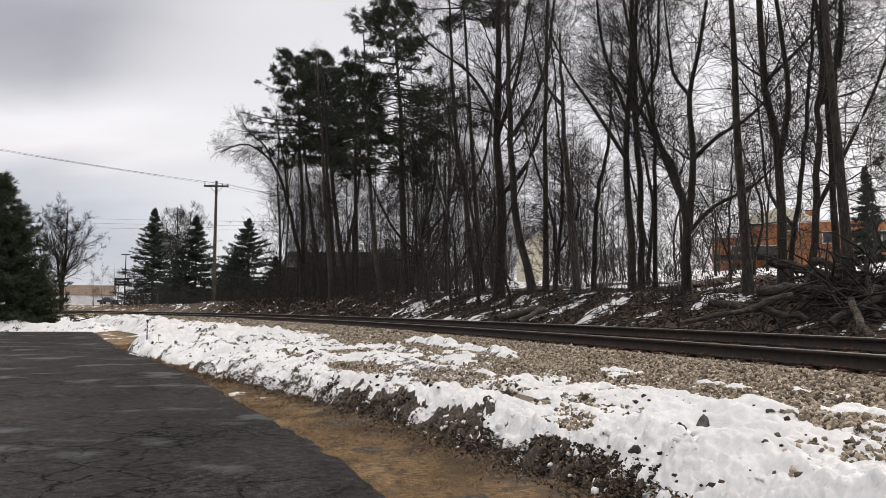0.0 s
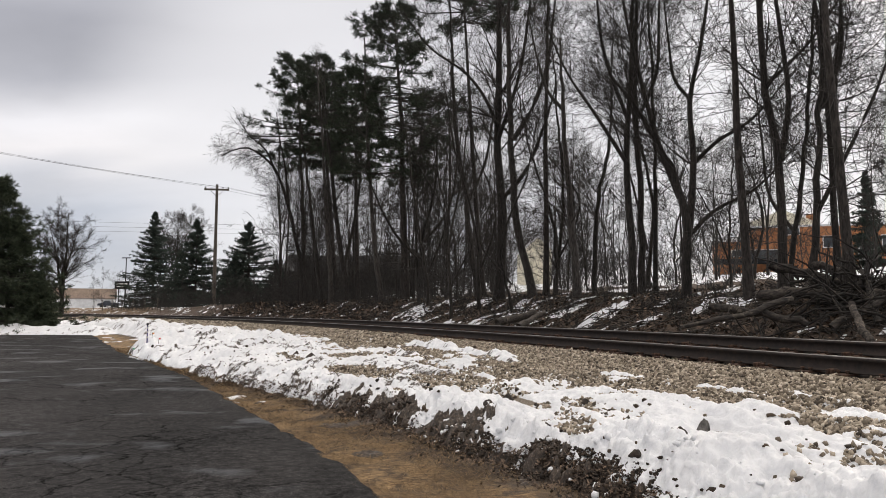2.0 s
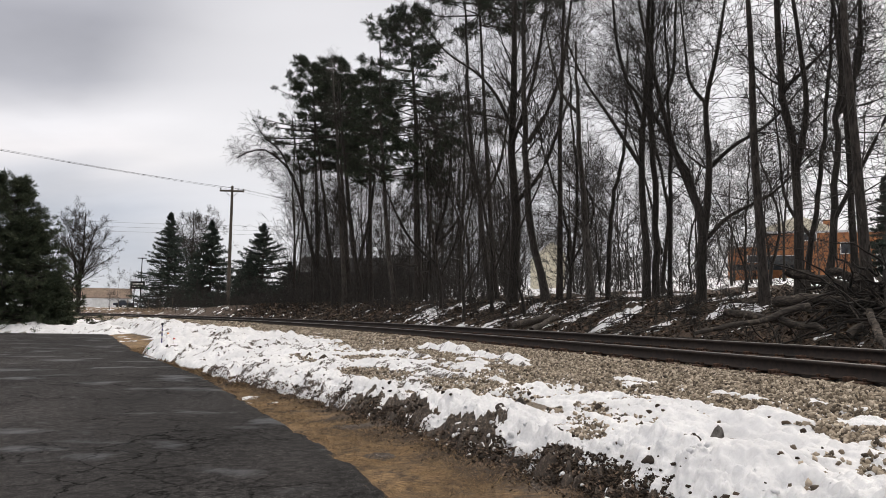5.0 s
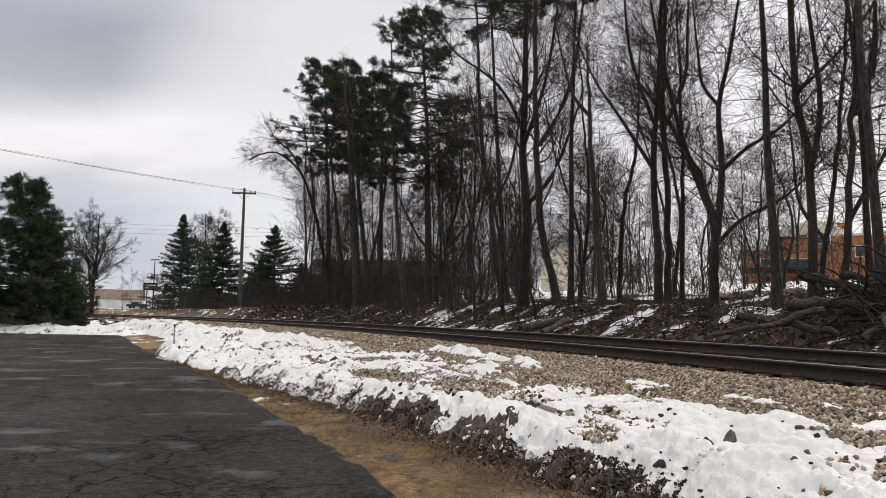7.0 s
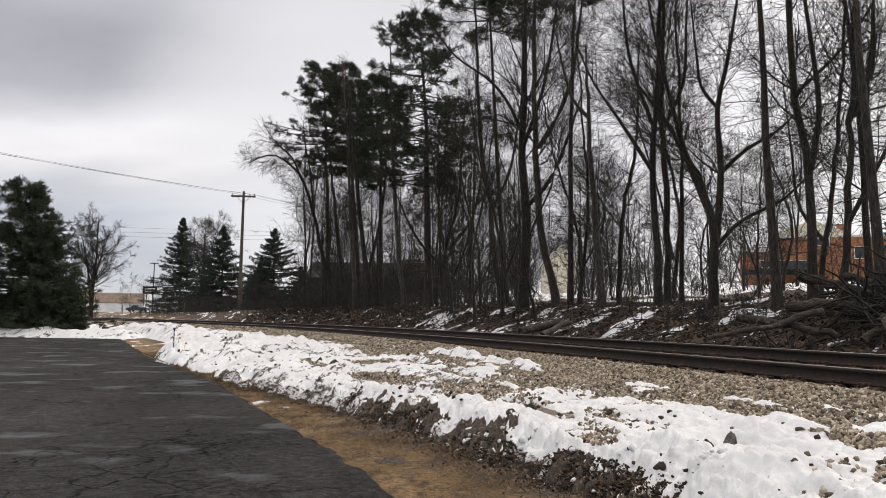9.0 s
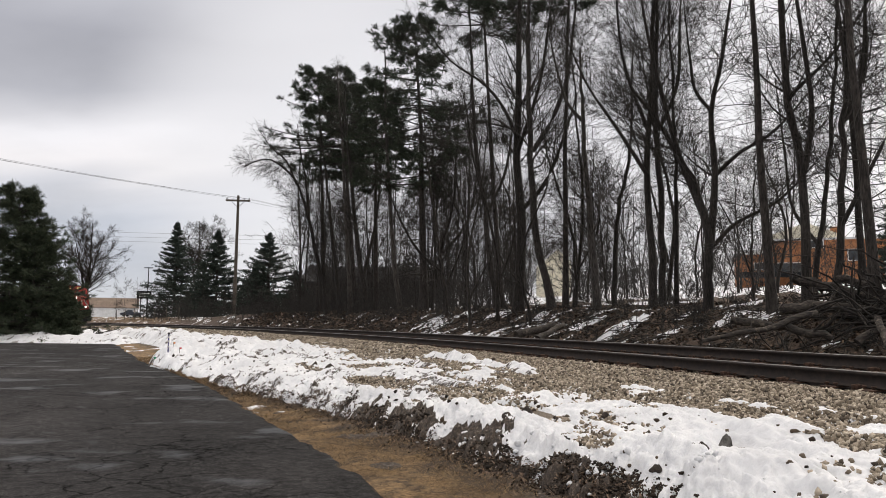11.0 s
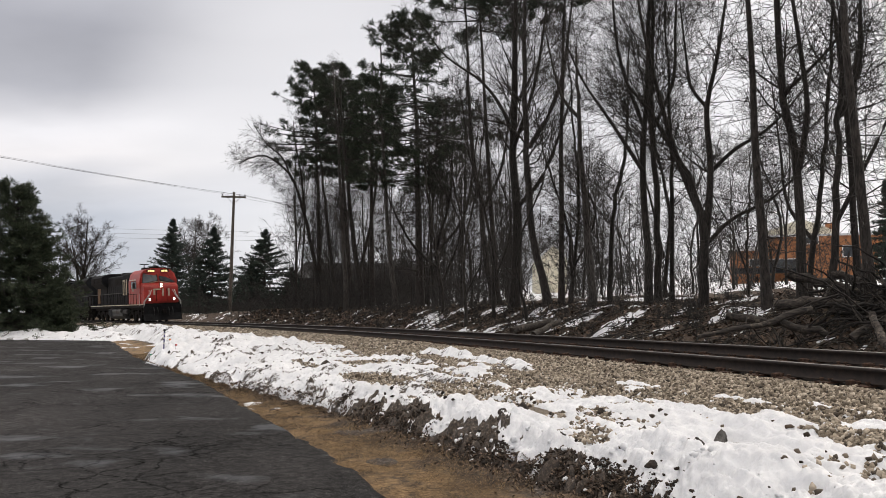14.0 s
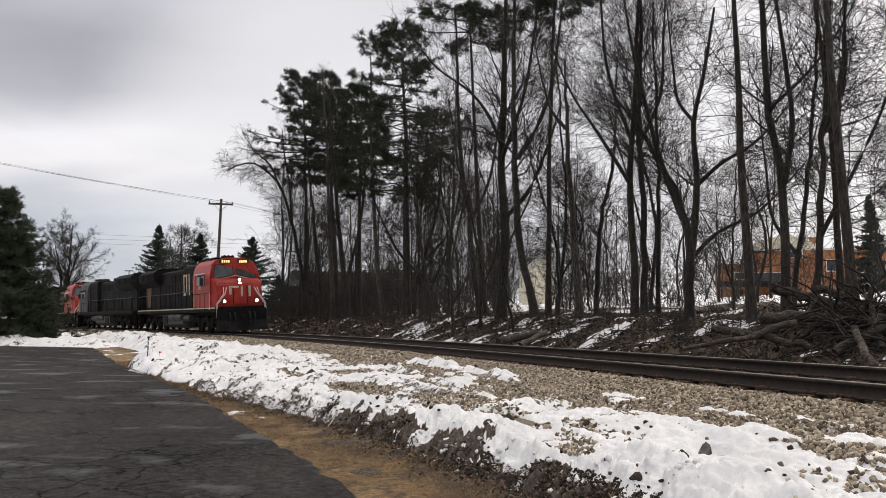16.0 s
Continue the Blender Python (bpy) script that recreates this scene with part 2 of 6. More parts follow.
def asphalt_material():
    mat, n, l, b = material("old_asphalt", 0.75)
    b.inputs["Specular IOR Level"].default_value = 0.14
    f = noise_tex(n, l, 90.0, 6, 0.7)
    g = noise_tex(n, l, 0.35, 5, 0.6, "Object", (1.0, 0.5, 1.0))
    c = ramp_node(n, l, f.outputs[0], [(0.40, (0.008, 0.0077, 0.0078)), (0.52, (0.023, 0.0222, 0.0225)), (0.64, (0.085, 0.083, 0.084))])
    tone = ramp_node(n, l, g.outputs[0], [(0.3, (0.55, 0.55, 0.55)), (0.7, (1.5, 1.46, 1.44))])
    q = noise_tex(n, l, 14.0, 7, 0.8)
    c = mix_node(n, l, 1.0, c, ramp_node(n, l, q.outputs[0], [(0.40, (0.45, 0.45, 0.45)), (0.5, (1, 1, 1)), (0.62, (2.0, 2.0, 2.0))]), "MULTIPLY")
    c = mix_node(n, l, 1.0, c, tone, "MULTIPLY")
    # cracks
    v = n.new("ShaderNodeTexVoronoi")
    v.feature = "DISTANCE_TO_EDGE"
    v.inputs["Scale"].default_value = 1.5
    tc = n.new("ShaderNodeTexCoord")
    wob = noise_tex(n, l, 2.2, 6, 0.7)
    vm = n.new("ShaderNodeMixRGB")
    vm.blend_type, vm.inputs[0].default_value = "ADD", 0.55
    l.new(tc.outputs["Object"], vm.inputs[1])
    l.new(wob.outputs["Color"], vm.inputs[2])
    l.new(vm.outputs[0], v.inputs["Vector"])
    cr = ramp_node(n, l, v.outputs["Distance"], [(0.0, (0.7, 0.7, 0.7)), (0.030, (0, 0, 0))])
    gate = noise_tex(n, l, 0.45, 3, 0.5)
    gt = ramp_node(n, l, gate.outputs[0], [(0.42, (0, 0, 0)), (0.56, (1, 1, 1))])
    crk = mix_node(n, l, 1.0, cr, gt, "MULTIPLY")
    v2 = n.new("ShaderNodeTexVoronoi")
    v2.feature = "DISTANCE_TO_EDGE"
    v2.inputs["Scale"].default_value = 6.0
    l.new(vm.outputs[0], v2.inputs["Vector"])
    g2 = noise_tex(n, l, 0.6, 4, 0.6, "Object", (1.0, 0.7, 1.0))
    fine = mix_node(n, l, 1.0, ramp_node(n, l, v2.outputs["Distance"], [(0.0, (0.5, 0.5, 0.5)), (0.09, (0, 0, 0))]), ramp_node(n, l, g2.outputs[0], [(0.5, (0, 0, 0)), (0.6, (1, 1, 1))]), "MULTIPLY")
    crk = mix_node(n, l, 1.0, crk, fine, "LIGHTEN")
    c = mix_node(n, l, crk, c, (0.0025, 0.0025, 0.0025))
    sheen = ramp_node(n, l, crk, [(0.0, (0.14, 0.14, 0.14)), (0.6, (0, 0, 0))])
    l.new(sheen, b.inputs["Specular IOR Level"])
    # pale dried salt and damp, in streaks along the drive
    w = noise_tex(n, l, 0.85, 5, 0.55, "Object", (0.7, 1.0, 1.0))
    damp = ramp_node(n, l, w.outputs[0], [(0.56, (0, 0, 0)), (0.65, (0.8, 0.8, 0.8))])
    c = mix_node(n, l, damp, c, mix_node(n, l, 0.40, c, (0.14, 0.15, 0.17)))
    l.new(c, b.inputs["Base Color"])
    ro = ramp_node(n, l, damp, [(0, (0.92, 0.92, 0.92)), (1, (0.55, 0.55, 0.55))])
    l.new(ro, b.inputs["Roughness"])
    bm_h = mix_node(n, l, 1.0, f.outputs[0], crk, "SUBTRACT")
    add_bump(n, l, b, bm_h, 0.5, 0.006)
    return mat


SNOW = snow_material()
EARTH = ground_material()
ASPHALT = asphalt_material()
BARK = simple("grey_bark", (0.011, 0.009, 0.008), (0.058, 0.049, 0.042), 9.0, 0.95, bump=0.8, dist=0.03, stretch=(3, 3, 0.5), vary=0.35)
PINE_BARK = simple("pine_bark", (0.014, 0.0115, 0.010), (0.066, 0.055, 0.048), 7.0, 0.95, bump=0.9, dist=0.04, stretch=(3, 3, 0.7))
DEADWOOD = simple("weathered_wood", (0.011, 0.009, 0.008), (0.10, 0.083, 0.070), 8.0, 0.95, bump=0.8, dist=0.02, stretch=(0.5, 3, 3), vary=0.4, wear=(0.24, 0.20, 0.16))
# a much darker tone than the other dead wood, for the whole brush pile
DARKLIMB = simple("dark_dead_limbs", (0.005, 0.004, 0.004), (0.030, 0.024, 0.020), 8.0, 0.95, bump=0.6, dist=0.02)
TWIG = simple("brush_twigs", (0.017, 0.0155, 0.0145), (0.068, 0.062, 0.057), 5.0, 0.95, bump=0, vary=0.2)
NEEDLE = island_mat("pine_needles", [(0.0, (0.012, 0.020, 0.010)), (0.6, (0.026, 0.042, 0.020)), (1.0, (0.05, 0.062, 0.030))], 0.8, 4)
SPRUCE = island_mat("spruce_needles", [(0.0, (0.012, 0.022, 0.016)), (0.6, (0.026, 0.044, 0.032)), (1.0, (0.045, 0.062, 0.045))], 0.8, 4)
GREENER = island_mat("soft_pine_needles", [(0.0, (0.018, 0.026, 0.014)), (0.6, (0.042, 0.062, 0.030)), (1.0, (0.085, 0.095, 0.05))], 0.8, 4)
STONE = island_mat("ballast_stone", [(0.0, (0.035, 0.026, 0.019)), (0.25, (0.15, 0.118, 0.085)), (0.7, (0.34, 0.285, 0.215)), (1.0, (0.62, 0.54, 0.44))])
CLOD = island_mat("frozen_dirt", [(0.0, (0.010, 0.007, 0.0045)), (0.6, (0.030, 0.020, 0.013)), (1.0, (0.10, 0.072, 0.05))], 1.0, 14)
LEAF = island_mat("dead_leaves", [(0.0, (0.02, 0.014, 0.010)), (0.6, (0.075, 0.048, 0.032)), (1.0, (0.24, 0.17, 0.12))], 0.9, 20)
STRAW = island_mat("dry_grass", [(0.0, (0.05, 0.031, 0.016)), (0.5, (0.17, 0.105, 0.05)), (1.0, (0.38, 0.26, 0.13))], 0.9, 20)
RAIL = simple("rusted_rail_steel", (0.010, 0.007, 0.006), (0.03, 0.019, 0.014), 12.0, 0.85, 0.0, 0.4, 0.003)
RAILTOP = simple("polished_rail_head", (0.22, 0.20, 0.19), (0.38, 0.36, 0.35), 10.0, 0.38, 0.9, 0.1, 0.001)
TIE = simple("creosoted_tie", (0.008, 0.006, 0.005), (0.035, 0.025, 0.02), 8.0, 0.9, bump=0.8, dist=0.02, vary=0.3)
PLATE = simple("rusty_iron", (0.04, 0.024, 0.018), (0.12, 0.065, 0.042), 14.0, 0.85, 0.2, 0.4, 0.004)

# ---- mesh tools ----
def mesh_object(name, verts, faces, mat, parent=None, smooth=False, label=""):
    """verts (n, 3) and faces (m, 3 or 4) as arrays."""
    verts, faces = np.asarray(verts, np.float32), np.asarray(faces, np.int32)
    me = bpy.data.meshes.new(name)
    m, k = faces.shape
    me.vertices.add(len(verts))
    me.vertices.foreach_set("co", verts.ravel())
    me.loops.add(m * k)
    me.loops.foreach_set("vertex_index", faces.ravel())
    me.polygons.add(m)
    me.polygons.foreach_set("loop_start", np.arange(m, dtype=np.int32) * k)
    if smooth:
        me.polygons.foreach_set("use_smooth", np.ones(m, bool))
    me.materials.append(mat)
    me.update(calc_edges=True)
    ob = new(name, me)
    if parent is not None:
        ob.parent = parent
    if label:
        ob["label"] = label
    return ob


def attribute(ob, name, values):
    a = ob.data.attributes.new(name, "FLOAT", "POINT")
    a.data.foreach_set("value", np.asarray(values, np.float32))


def part(name, bm, mat, parent=None, label="", smooth=False):
    me = bpy.data.meshes.new(name)
    bm.to_mesh(me)
    bm.free()
    if smooth:
        for p in me.polygons:
            p.use_smooth = True
    me.materials.append(mat)
    ob = new(name, me)
    if parent is not None:
        ob.parent = parent
    if label:
        ob["label"] = label
    return ob


def empty(name, m=None):
    ob = new(name)
    ob.empty_display_size = 0.2
    if m is not None:
        ob.matrix_basis = m
    return ob


def box(bm, x0, x1, y0, y1, z0, z1, bevel=0.0, m=None):
    made = bmesh.ops.create_cube(bm, size=1.0, matrix=Matrix.Translation(((x0 + x1) / 2, (y0 + y1) / 2, (z0 + z1) / 2)) @ Matrix.Diagonal((x1 - x0, y1 - y0, z1 - z0, 1)))
    vs = made["verts"]
    if bevel:
        es = list({e for v in vs for e in v.link_edges})
        made = bmesh.ops.bevel(bm, geom=es, offset=bevel, segments=2, affect="EDGES", profile=0.6)
        vs = list({v for f in made["faces"] for v in f.verts} | {v for v in vs if v.is_valid})
    if m is not None:
        bmesh.ops.transform(bm, matrix=m, verts=vs)
    return vs


def rod(bm, a, b, r, sides=8, r2=None):
    a, b = Vector(a), Vector(b)
    d = b - a
    m = Matrix.Translation((a + b) / 2) @ d.to_track_quat("Z", "Y").to_matrix().to_4x4()
    return bmesh.ops.create_cone(bm, cap_ends=True, segments=sides, radius1=r, radius2=r if r2 is None else r2, depth=d.length, matrix=m)["verts"]


def prism(bm, outline, y0, y1):
    """An outline in x and z, carried from y0 to y1."""
    a = [bm.verts.new((x, y0, z)) for x, z in outline]
    b = [bm.verts.new((x, y1, z)) for x, z in outline]
    k = len(outline)
    bm.faces.new(a)
    bm.faces.new(b[::-1])
    for i in range(k):
        bm.faces.new((a[i], b[i], b[(i + 1) % k], a[(i + 1) % k])[::-1])
    return a + b


HASH = np.random.RandomState(7).rand(256, 256).astype(np.float64)


def vnoise(x, y):
    xi, yi = np.floor(x).astype(int), np.floor(y).astype(int)
    fx, fy = x - xi, y - yi
    fx, fy = fx * fx * (3 - 2 * fx), fy * fy * (3 - 2 * fy)
    h = lambda i, j: HASH[(xi + i) & 255, (yi + j) & 255]
    return (h(0, 0) * (1 - fx) + h(1, 0) * fx) * (1 - fy) + (h(0, 1) * (1 - fx) + h(1, 1) * fx) * fy - 0.5


def fbm(x, y, octaves=4, gain=0.5):
    v, a, f = 0.0, 1.0, 1.0
    for o in range(octaves):
        v = v + a * vnoise(x * f + 17.3 * o, y * f + 5.1 * o)
        a, f = a * gain, f * 2.03
    return v


def step(a, b, v):
    t = np.clip((v - a) / (b - a), 0, 1)
    return t * t * (3 - 2 * t)


# ---- the railway's line: an arc and then a straight, s metres along it, u metres to the lot's side ----
X0, Y0, TH, KURV, TANGENT = 5.10, 8.50, 0.3505, 0.00576, 59.5
ARC_X, ARC_Y = X0 - math.cos(TH) / KURV, Y0 - math.sin(TH) / KURV
RAIL_Z, CANT = 1.052, 0.103


def on_arc(s, u=0.0):
    bent = np.minimum(s, TANGENT)
    a = TH + KURV * bent
    r = 1 / KURV - u
    return ARC_X + r * np.cos(a) - np.sin(a) * (s - bent), ARC_Y + r * np.sin(a) + np.cos(a) * (s - bent)


def to_arc(x, y):
    dx, dy = x - ARC_X, y - ARC_Y
    a = TH + KURV * TANGENT
    ahead = dy * math.cos(a) - dx * math.sin(a)
    aside = 1 / KURV - (dx * math.cos(a) + dy * math.sin(a))
    on = ahead > 0
    return np.where(on, TANGENT + ahead, (np.arctan2(dy, dx) - TH) / KURV), np.where(on, aside, 1 / KURV - np.hypot(dx, dy))


EDGE = ((-39.88, 5.6), (-19.9, 5.96), (-7.89, 6.09), (-0.87, 6.14), (1.53, 6.33), (3.83, 6.51), (6.74, 6.86), (11.65, 7.23), (14.65, 7.58), (19.17, 8.09), (24.18, 8.44), (32.2, 8.38), (45.22, 7.54), (80, 8.0))
TOE = ((-39.84, 4.0), (-19.87, 4.4), (-7.87, 4.56), (-1.27, 4.61), (0.63, 4.97), (2.54, 5.18), (4.34, 5.49), (6.04, 5.84), (7.64, 6.2), (9.14, 6.6), (14.45, 7.45), (19.97, 8.28), (26.18, 6.75), (34.18, 6.18), (60.16, 5.77), (90, 5.5))


def edge_u(s):
    return np.interp(s, [e[0] for e in EDGE], [e[1] for e in EDGE])


def toe_u(s):
    return np.interp(s, [e[0] for e in TOE], [e[1] for e in TOE])


def lot_far(x):
    return 43.6 - 0.05 * (x + 22)


def in_lot(x, y, s, u):
    """Metres inside the tarmac, negative outside."""
    return np.minimum(u - edge_u(s), lot_far(x) - y)


def land(x, y):
    """The ground's height."""
    s, u = to_arc(x, y)
    toe = toe_u(s)
    near = np.interp(u, [0, 1.30, 1.95, 3.5], [0.76, 0.775, 0.59, 0.40])
    t = np.clip((u - 3.5) / np.maximum(toe - 3.5, 0.3), 0, 1)
    near = np.where(u > 3.5, 0.40 - 0.33 * t ** 2, near)
    near = np.where(u > toe, 0.07 * np.clip(1 - (u - toe) / np.maximum(edge_u(s) - toe, 0.3), 0, 1), near)
    beyond = np.clip((y - lot_far(x)) / 6, 0, 1) * step(5, 9, u)
    near = near + 0.3 * beyond
    v = -u
    bank = np.interp(v, [0, 1.4, 2.5, 3.2, 6.5, 9], [0.76, 0.84, 0.66, 0.72, 1.95, 2.15])
    bank = bank - 0.35 * step(60, 76, s) * step(3, 6.5, v)
    az = np.arctan2(x, np.maximum(y, 1.0))
    slope = 0.022 + 0.052 * step(-0.32, 0.0, az)
    rise = np.clip(v - 9, 0, 75) * slope + np.clip(v - 84, 0, 400) * 0.004
    rough = fbm(x * 0.5, y * 0.5, 3) * 0.25 * step(2.5, 6, v) + fbm(x * 2.3 + 9, y * 2.3, 3) * 0.10 * step(2.4, 4, v)
    z = np.where(u > 0, near, bank + rise + rough)
    # shallow relief of the verge
    z = z + fbm(x * 3.1, y * 3.1, 3) * 0.035 * step(2.2, 3.0, u) * step(0.25, -0.2, in_lot(x, y, s, u))
    return z


def bank_snow(s, v):
    """How far thin snow covers the bank: streaks running down the slope."""
    far = step(34, 60, s)
    return 0.36 * step(58, 66, s) + step(66, 58, s) * step(0.10, 0.20, fbm(s * 1.9 + 3, v * 0.6, 4, 0.62) * (1 - far) + far * (fbm(s * 0.7 + 3, v * 3.2, 6, 0.9) - 0.22) + 0.3 * fbm(s * 0.25, v * 0.2 + 9, 2) + 0.06 * step(4.5, 2.8, v))


# ---- ground ----
def polar_grid(angles, radii):
    a, r = np.meshgrid(angles, radii)
    x, y = (r * np.sin(a)).ravel(), (r * np.cos(a)).ravel()
    na, nr = len(angles), len(radii)
    i = np.arange(nr - 1)[:, None] * na + np.arange(na - 1)[None]
    i = i.ravel()
    return x, y, np.stack([i, i + 1, i + 1 + na, i + na], 1)


def ground():
    fine = np.radians(np.arange(-44, 44.01, 0.28))
    wide = np.radians(np.concatenate([np.arange(-180, -44, 4.0), np.arange(48, 181, 4.0)]))
    ang = np.unique(np.concatenate([fine, wide, np.radians([-180.0, 180.0])]))
    rad = np.concatenate([[0.0, 0.6, 1.2, 1.9, 2.6, 3.2], np.geomspace(3.6, 130, 330), np.geomspace(140, 3500, 24)])
    x, y, f = polar_grid(ang, rad)
    z = land(x, y)
    s, u = to_arc(x, y)
    inside = in_lot(x, y, s, u)
    z = z - 0.03 * step(-0.05, 0.25, inside)
    ob = mesh_object("ground", np.stack([x, y, z], 1), f, EARTH, smooth=True)
    toe = toe_u(s)
    bank = bank_snow(s, -u)
    straw = step(0.2, 0.8, u - toe + 0.9 * fbm(x * 1.2, y * 1.2, 3)) * step(1.2, -0.2, inside)
    straw = np.maximum(straw, 0.55 * step(-3.5, -6, u) * step(-0.37, -0.43, np.arctan2(x, np.maximum(y, 0.1))))
    attribute(ob, "straw", straw)
    attribute(ob, "litter", step(-2.2, -3.2, u))
    attribute(ob, "stone", step(-2.6, -2.0, u) * step(5.3, 4.5, u))
    v = -u
    far = step(12, 24, v) * 0.27
    attribute(ob, "snow", np.where(u < 0, np.where(v > 2.4, np.where(v < 14, -0.10 + 0.4 * bank, -0.05) + far, -1.0), np.where(u > 9, 0.0, -1.0)))
    tagged(ob, "bare winter ground with leaf litter and thin snow", "ground", kind="structure")


ground()


def tarmac():
    ang = np.radians(np.concatenate([np.arange(-180, -44, 3.0), np.arange(-44, 20, 0.3), np.arange(20, 180, 3.0), [180.0]]))
    rad = np.concatenate([[0.0, 0.8, 1.6, 2.4, 3.2], np.geomspace(3.7, 60, 240)])
    x, y, f = polar_grid(ang, rad)
    s, u = to_arc(x, y)
    d = in_lot(x, y, s, u) + fbm(x * 2.0, y * 2.0, 4) * 0.16
    z = 0.004 + np.clip(d, -0.3, 0.06) * 0.5 + fbm(x * 0.25, y * 0.25, 2) * 0.012
    keep = (d > -0.25)[f].all(1)
    used, inv = np.unique(f[keep], return_inverse=True)
    ob = mesh_object("pavement", np.stack([x, y, z], 1)[used], inv.reshape(-1, 4), ASPHALT, smooth=True)
    tagged(ob, "cracked dark asphalt drive with pale damp streaks", "pavement", kind="structure")


tarmac()


# ---- snow ----
def snow_depth(x, y):
    """Depth of the snow over the verge, negative where it has melted."""
    s, u = to_arc(x, y)
    toe = toe_u(s)
    inside = in_lot(x, y, s, u)
    big = fbm(x * 0.55, y * 0.55, 3)
    mid = fbm(x * 1.9 + 3, y * 1.9, 3, 0.42)
    fine = fbm(x * 6.5, y * 6.5 + 2, 4, 0.6) * (0.5 * step(15, 8, s) + 0.5 * step(30, 18, s))
    mid = np.where(s > 12, fbm(x * 1.5 + 3, y * 1.5, 2, 0.4), mid)
    # flat old snow beside the stones
    lay = fbm(s * 1.0 + 9, u * 4.2, 5, 0.62)
    flat = 0.070 + 0.05 * big + 0.03 * mid + 0.125 * lay + 0.03 * fine - 0.28 * step(2.2 + 0.6 * step(7, 15, s), 1.7 + 0.6 * step(7, 15, s), u + 0.5 * big) + 0.03 * step(3, 7, s) * step(30, 15, s)
    # a bare strip of stones behind the ridge
    flat = flat - 0.15 * np.exp(-(((u - toe + 1.25 + 0.3 * big) / 0.24) ** 2)) * step(0.2, 1.6, s) * step(9, 6, s)
    # thin tongue along the foot of the stones
    along = np.exp(-((u - 2.05) / 0.13) ** 2) * step(5, 9, s) * 0.27
    flat = flat + along
    # the ploughed ridge
    w = np.clip(0.40 + 0.02 * s, 0.3, 1.5)
    top = toe - 0.46 - 0.10 * np.clip(s, 0, 10) / 10
    lump = 0.125 + 0.11 * mid + 0.06 * fine
    ridge = lump * np.exp(-(((u - top) / w) ** 2)) * step(toe + 0.12, toe - 0.30, u)
    ridge = ridge * np.where(s < 5, 1.0, 1.0 - 0.45 * step(5, 7, s) * step(12, 9, s))
    # heaps pushed to the drive's end
    heap = (0.15 + 0.30 * big + 0.30 * mid + 0.13 * fine) * step(9, 20, s) * step(2.9, 4.0, u) * step(toe + 0.1, toe - 0.9, u) * step(66, 50, s)
    rows = step(-0.05, 0.36, fbm(x * 0.35 + 6, y * 1.5, 3, 0.6)) * step(8, 12, s) * step(30, 22, s) * 0.8
    flat = flat - 0.10 * rows * step(2.6, 3.6, u)
    heap = heap * (1 - 0.55 * rows)
    heap = heap + 0.12 * step(26, 36, s) * step(3.2, 4.6, u) * step(7.6, 6.4, u) * step(66, 56, s)
    d = flat + ridge + heap
    d = d - 0.9 * np.clip(u - toe, 0, 0.4)
    # bank along the drive's far side
    e = y - lot_far(x) - 0.9
    far = (0.62 + 0.30 * big + 0.22 * mid) * np.exp(-((e / 1.6) ** 2)) * step(-19.5, -22, x)
    d = np.maximum(d, far - 0.10)
    # a few thin remnants on the verge
    thin = fbm(x * 1.1 + 40, y * 1.1 + 8, 4) - 0.33
    d = np.maximum(d, np.where((u > toe) & (inside < 0), np.minimum(thin * 0.2, 0.02), -1))
    return d, s, u, toe


def snow():
    ang = np.radians(np.concatenate([np.arange(-41, 40, 0.115), np.arange(40, 172, 0.8)]))
    rad = np.concatenate([np.geomspace(2.2, 3.35, 30), np.geomspace(3.4, 16, 460), np.geomspace(16.1, 95, 430)])
    x, y, f = polar_grid(ang, rad)
    d, s, u, toe = snow_depth(x, y)
    z = land(x, y) + np.clip(d, -0.12, 2) + (0.02 * fbm(x * 11, y * 11, 4, 0.55) + (0.08 * fbm(x * 7.5 + 30, y * 7.5, 3, 0.6) + 0.075 * fbm(x * 17, y * 17, 3, 0.6)) * step(toe - 0.62, toe - 0.35, u) * step(9, 6, s)) * step(0.0, 0.06, d)
    ok = (d > -0.06) & (u > 0.9)
    keep = ok[f].all(1)
    used, inv = np.unique(f[keep], return_inverse=True)
    ob = mesh_object("snow", np.stack([x, y, z], 1)[used], inv.reshape(-1, 4), SNOW, smooth=True)
    face = step(toe - 0.33 + 0.22 * step(1.0, -1.2, s), toe - 0.17 + 0.20 * step(1.0, -1.2, s), u + 0.45 * fbm(x * 2.2, y * 2.2, 4)) * step(4.9, 3.6, s) * step(-2.4, -1.6, s)
    speck = step(0.10, 0.28, fbm(x * 2.7 + 70, y * 2.7, 5, 0.65)) * step(2.0, 4.0, s)
    thin = step(0.05, -0.03, d) * 0.35
    attribute(ob, "dirt", np.clip(step(0.30, 0.62, face * (1.15 + 1.5 * fbm(x * 5, y * 5, 4, 0.6))) + speck * 0.44 + thin, 0, 0.97)[used])
    tagged(ob, "old ploughed snow, dirty along its cut face", "snow", kind="stuff")


snow()


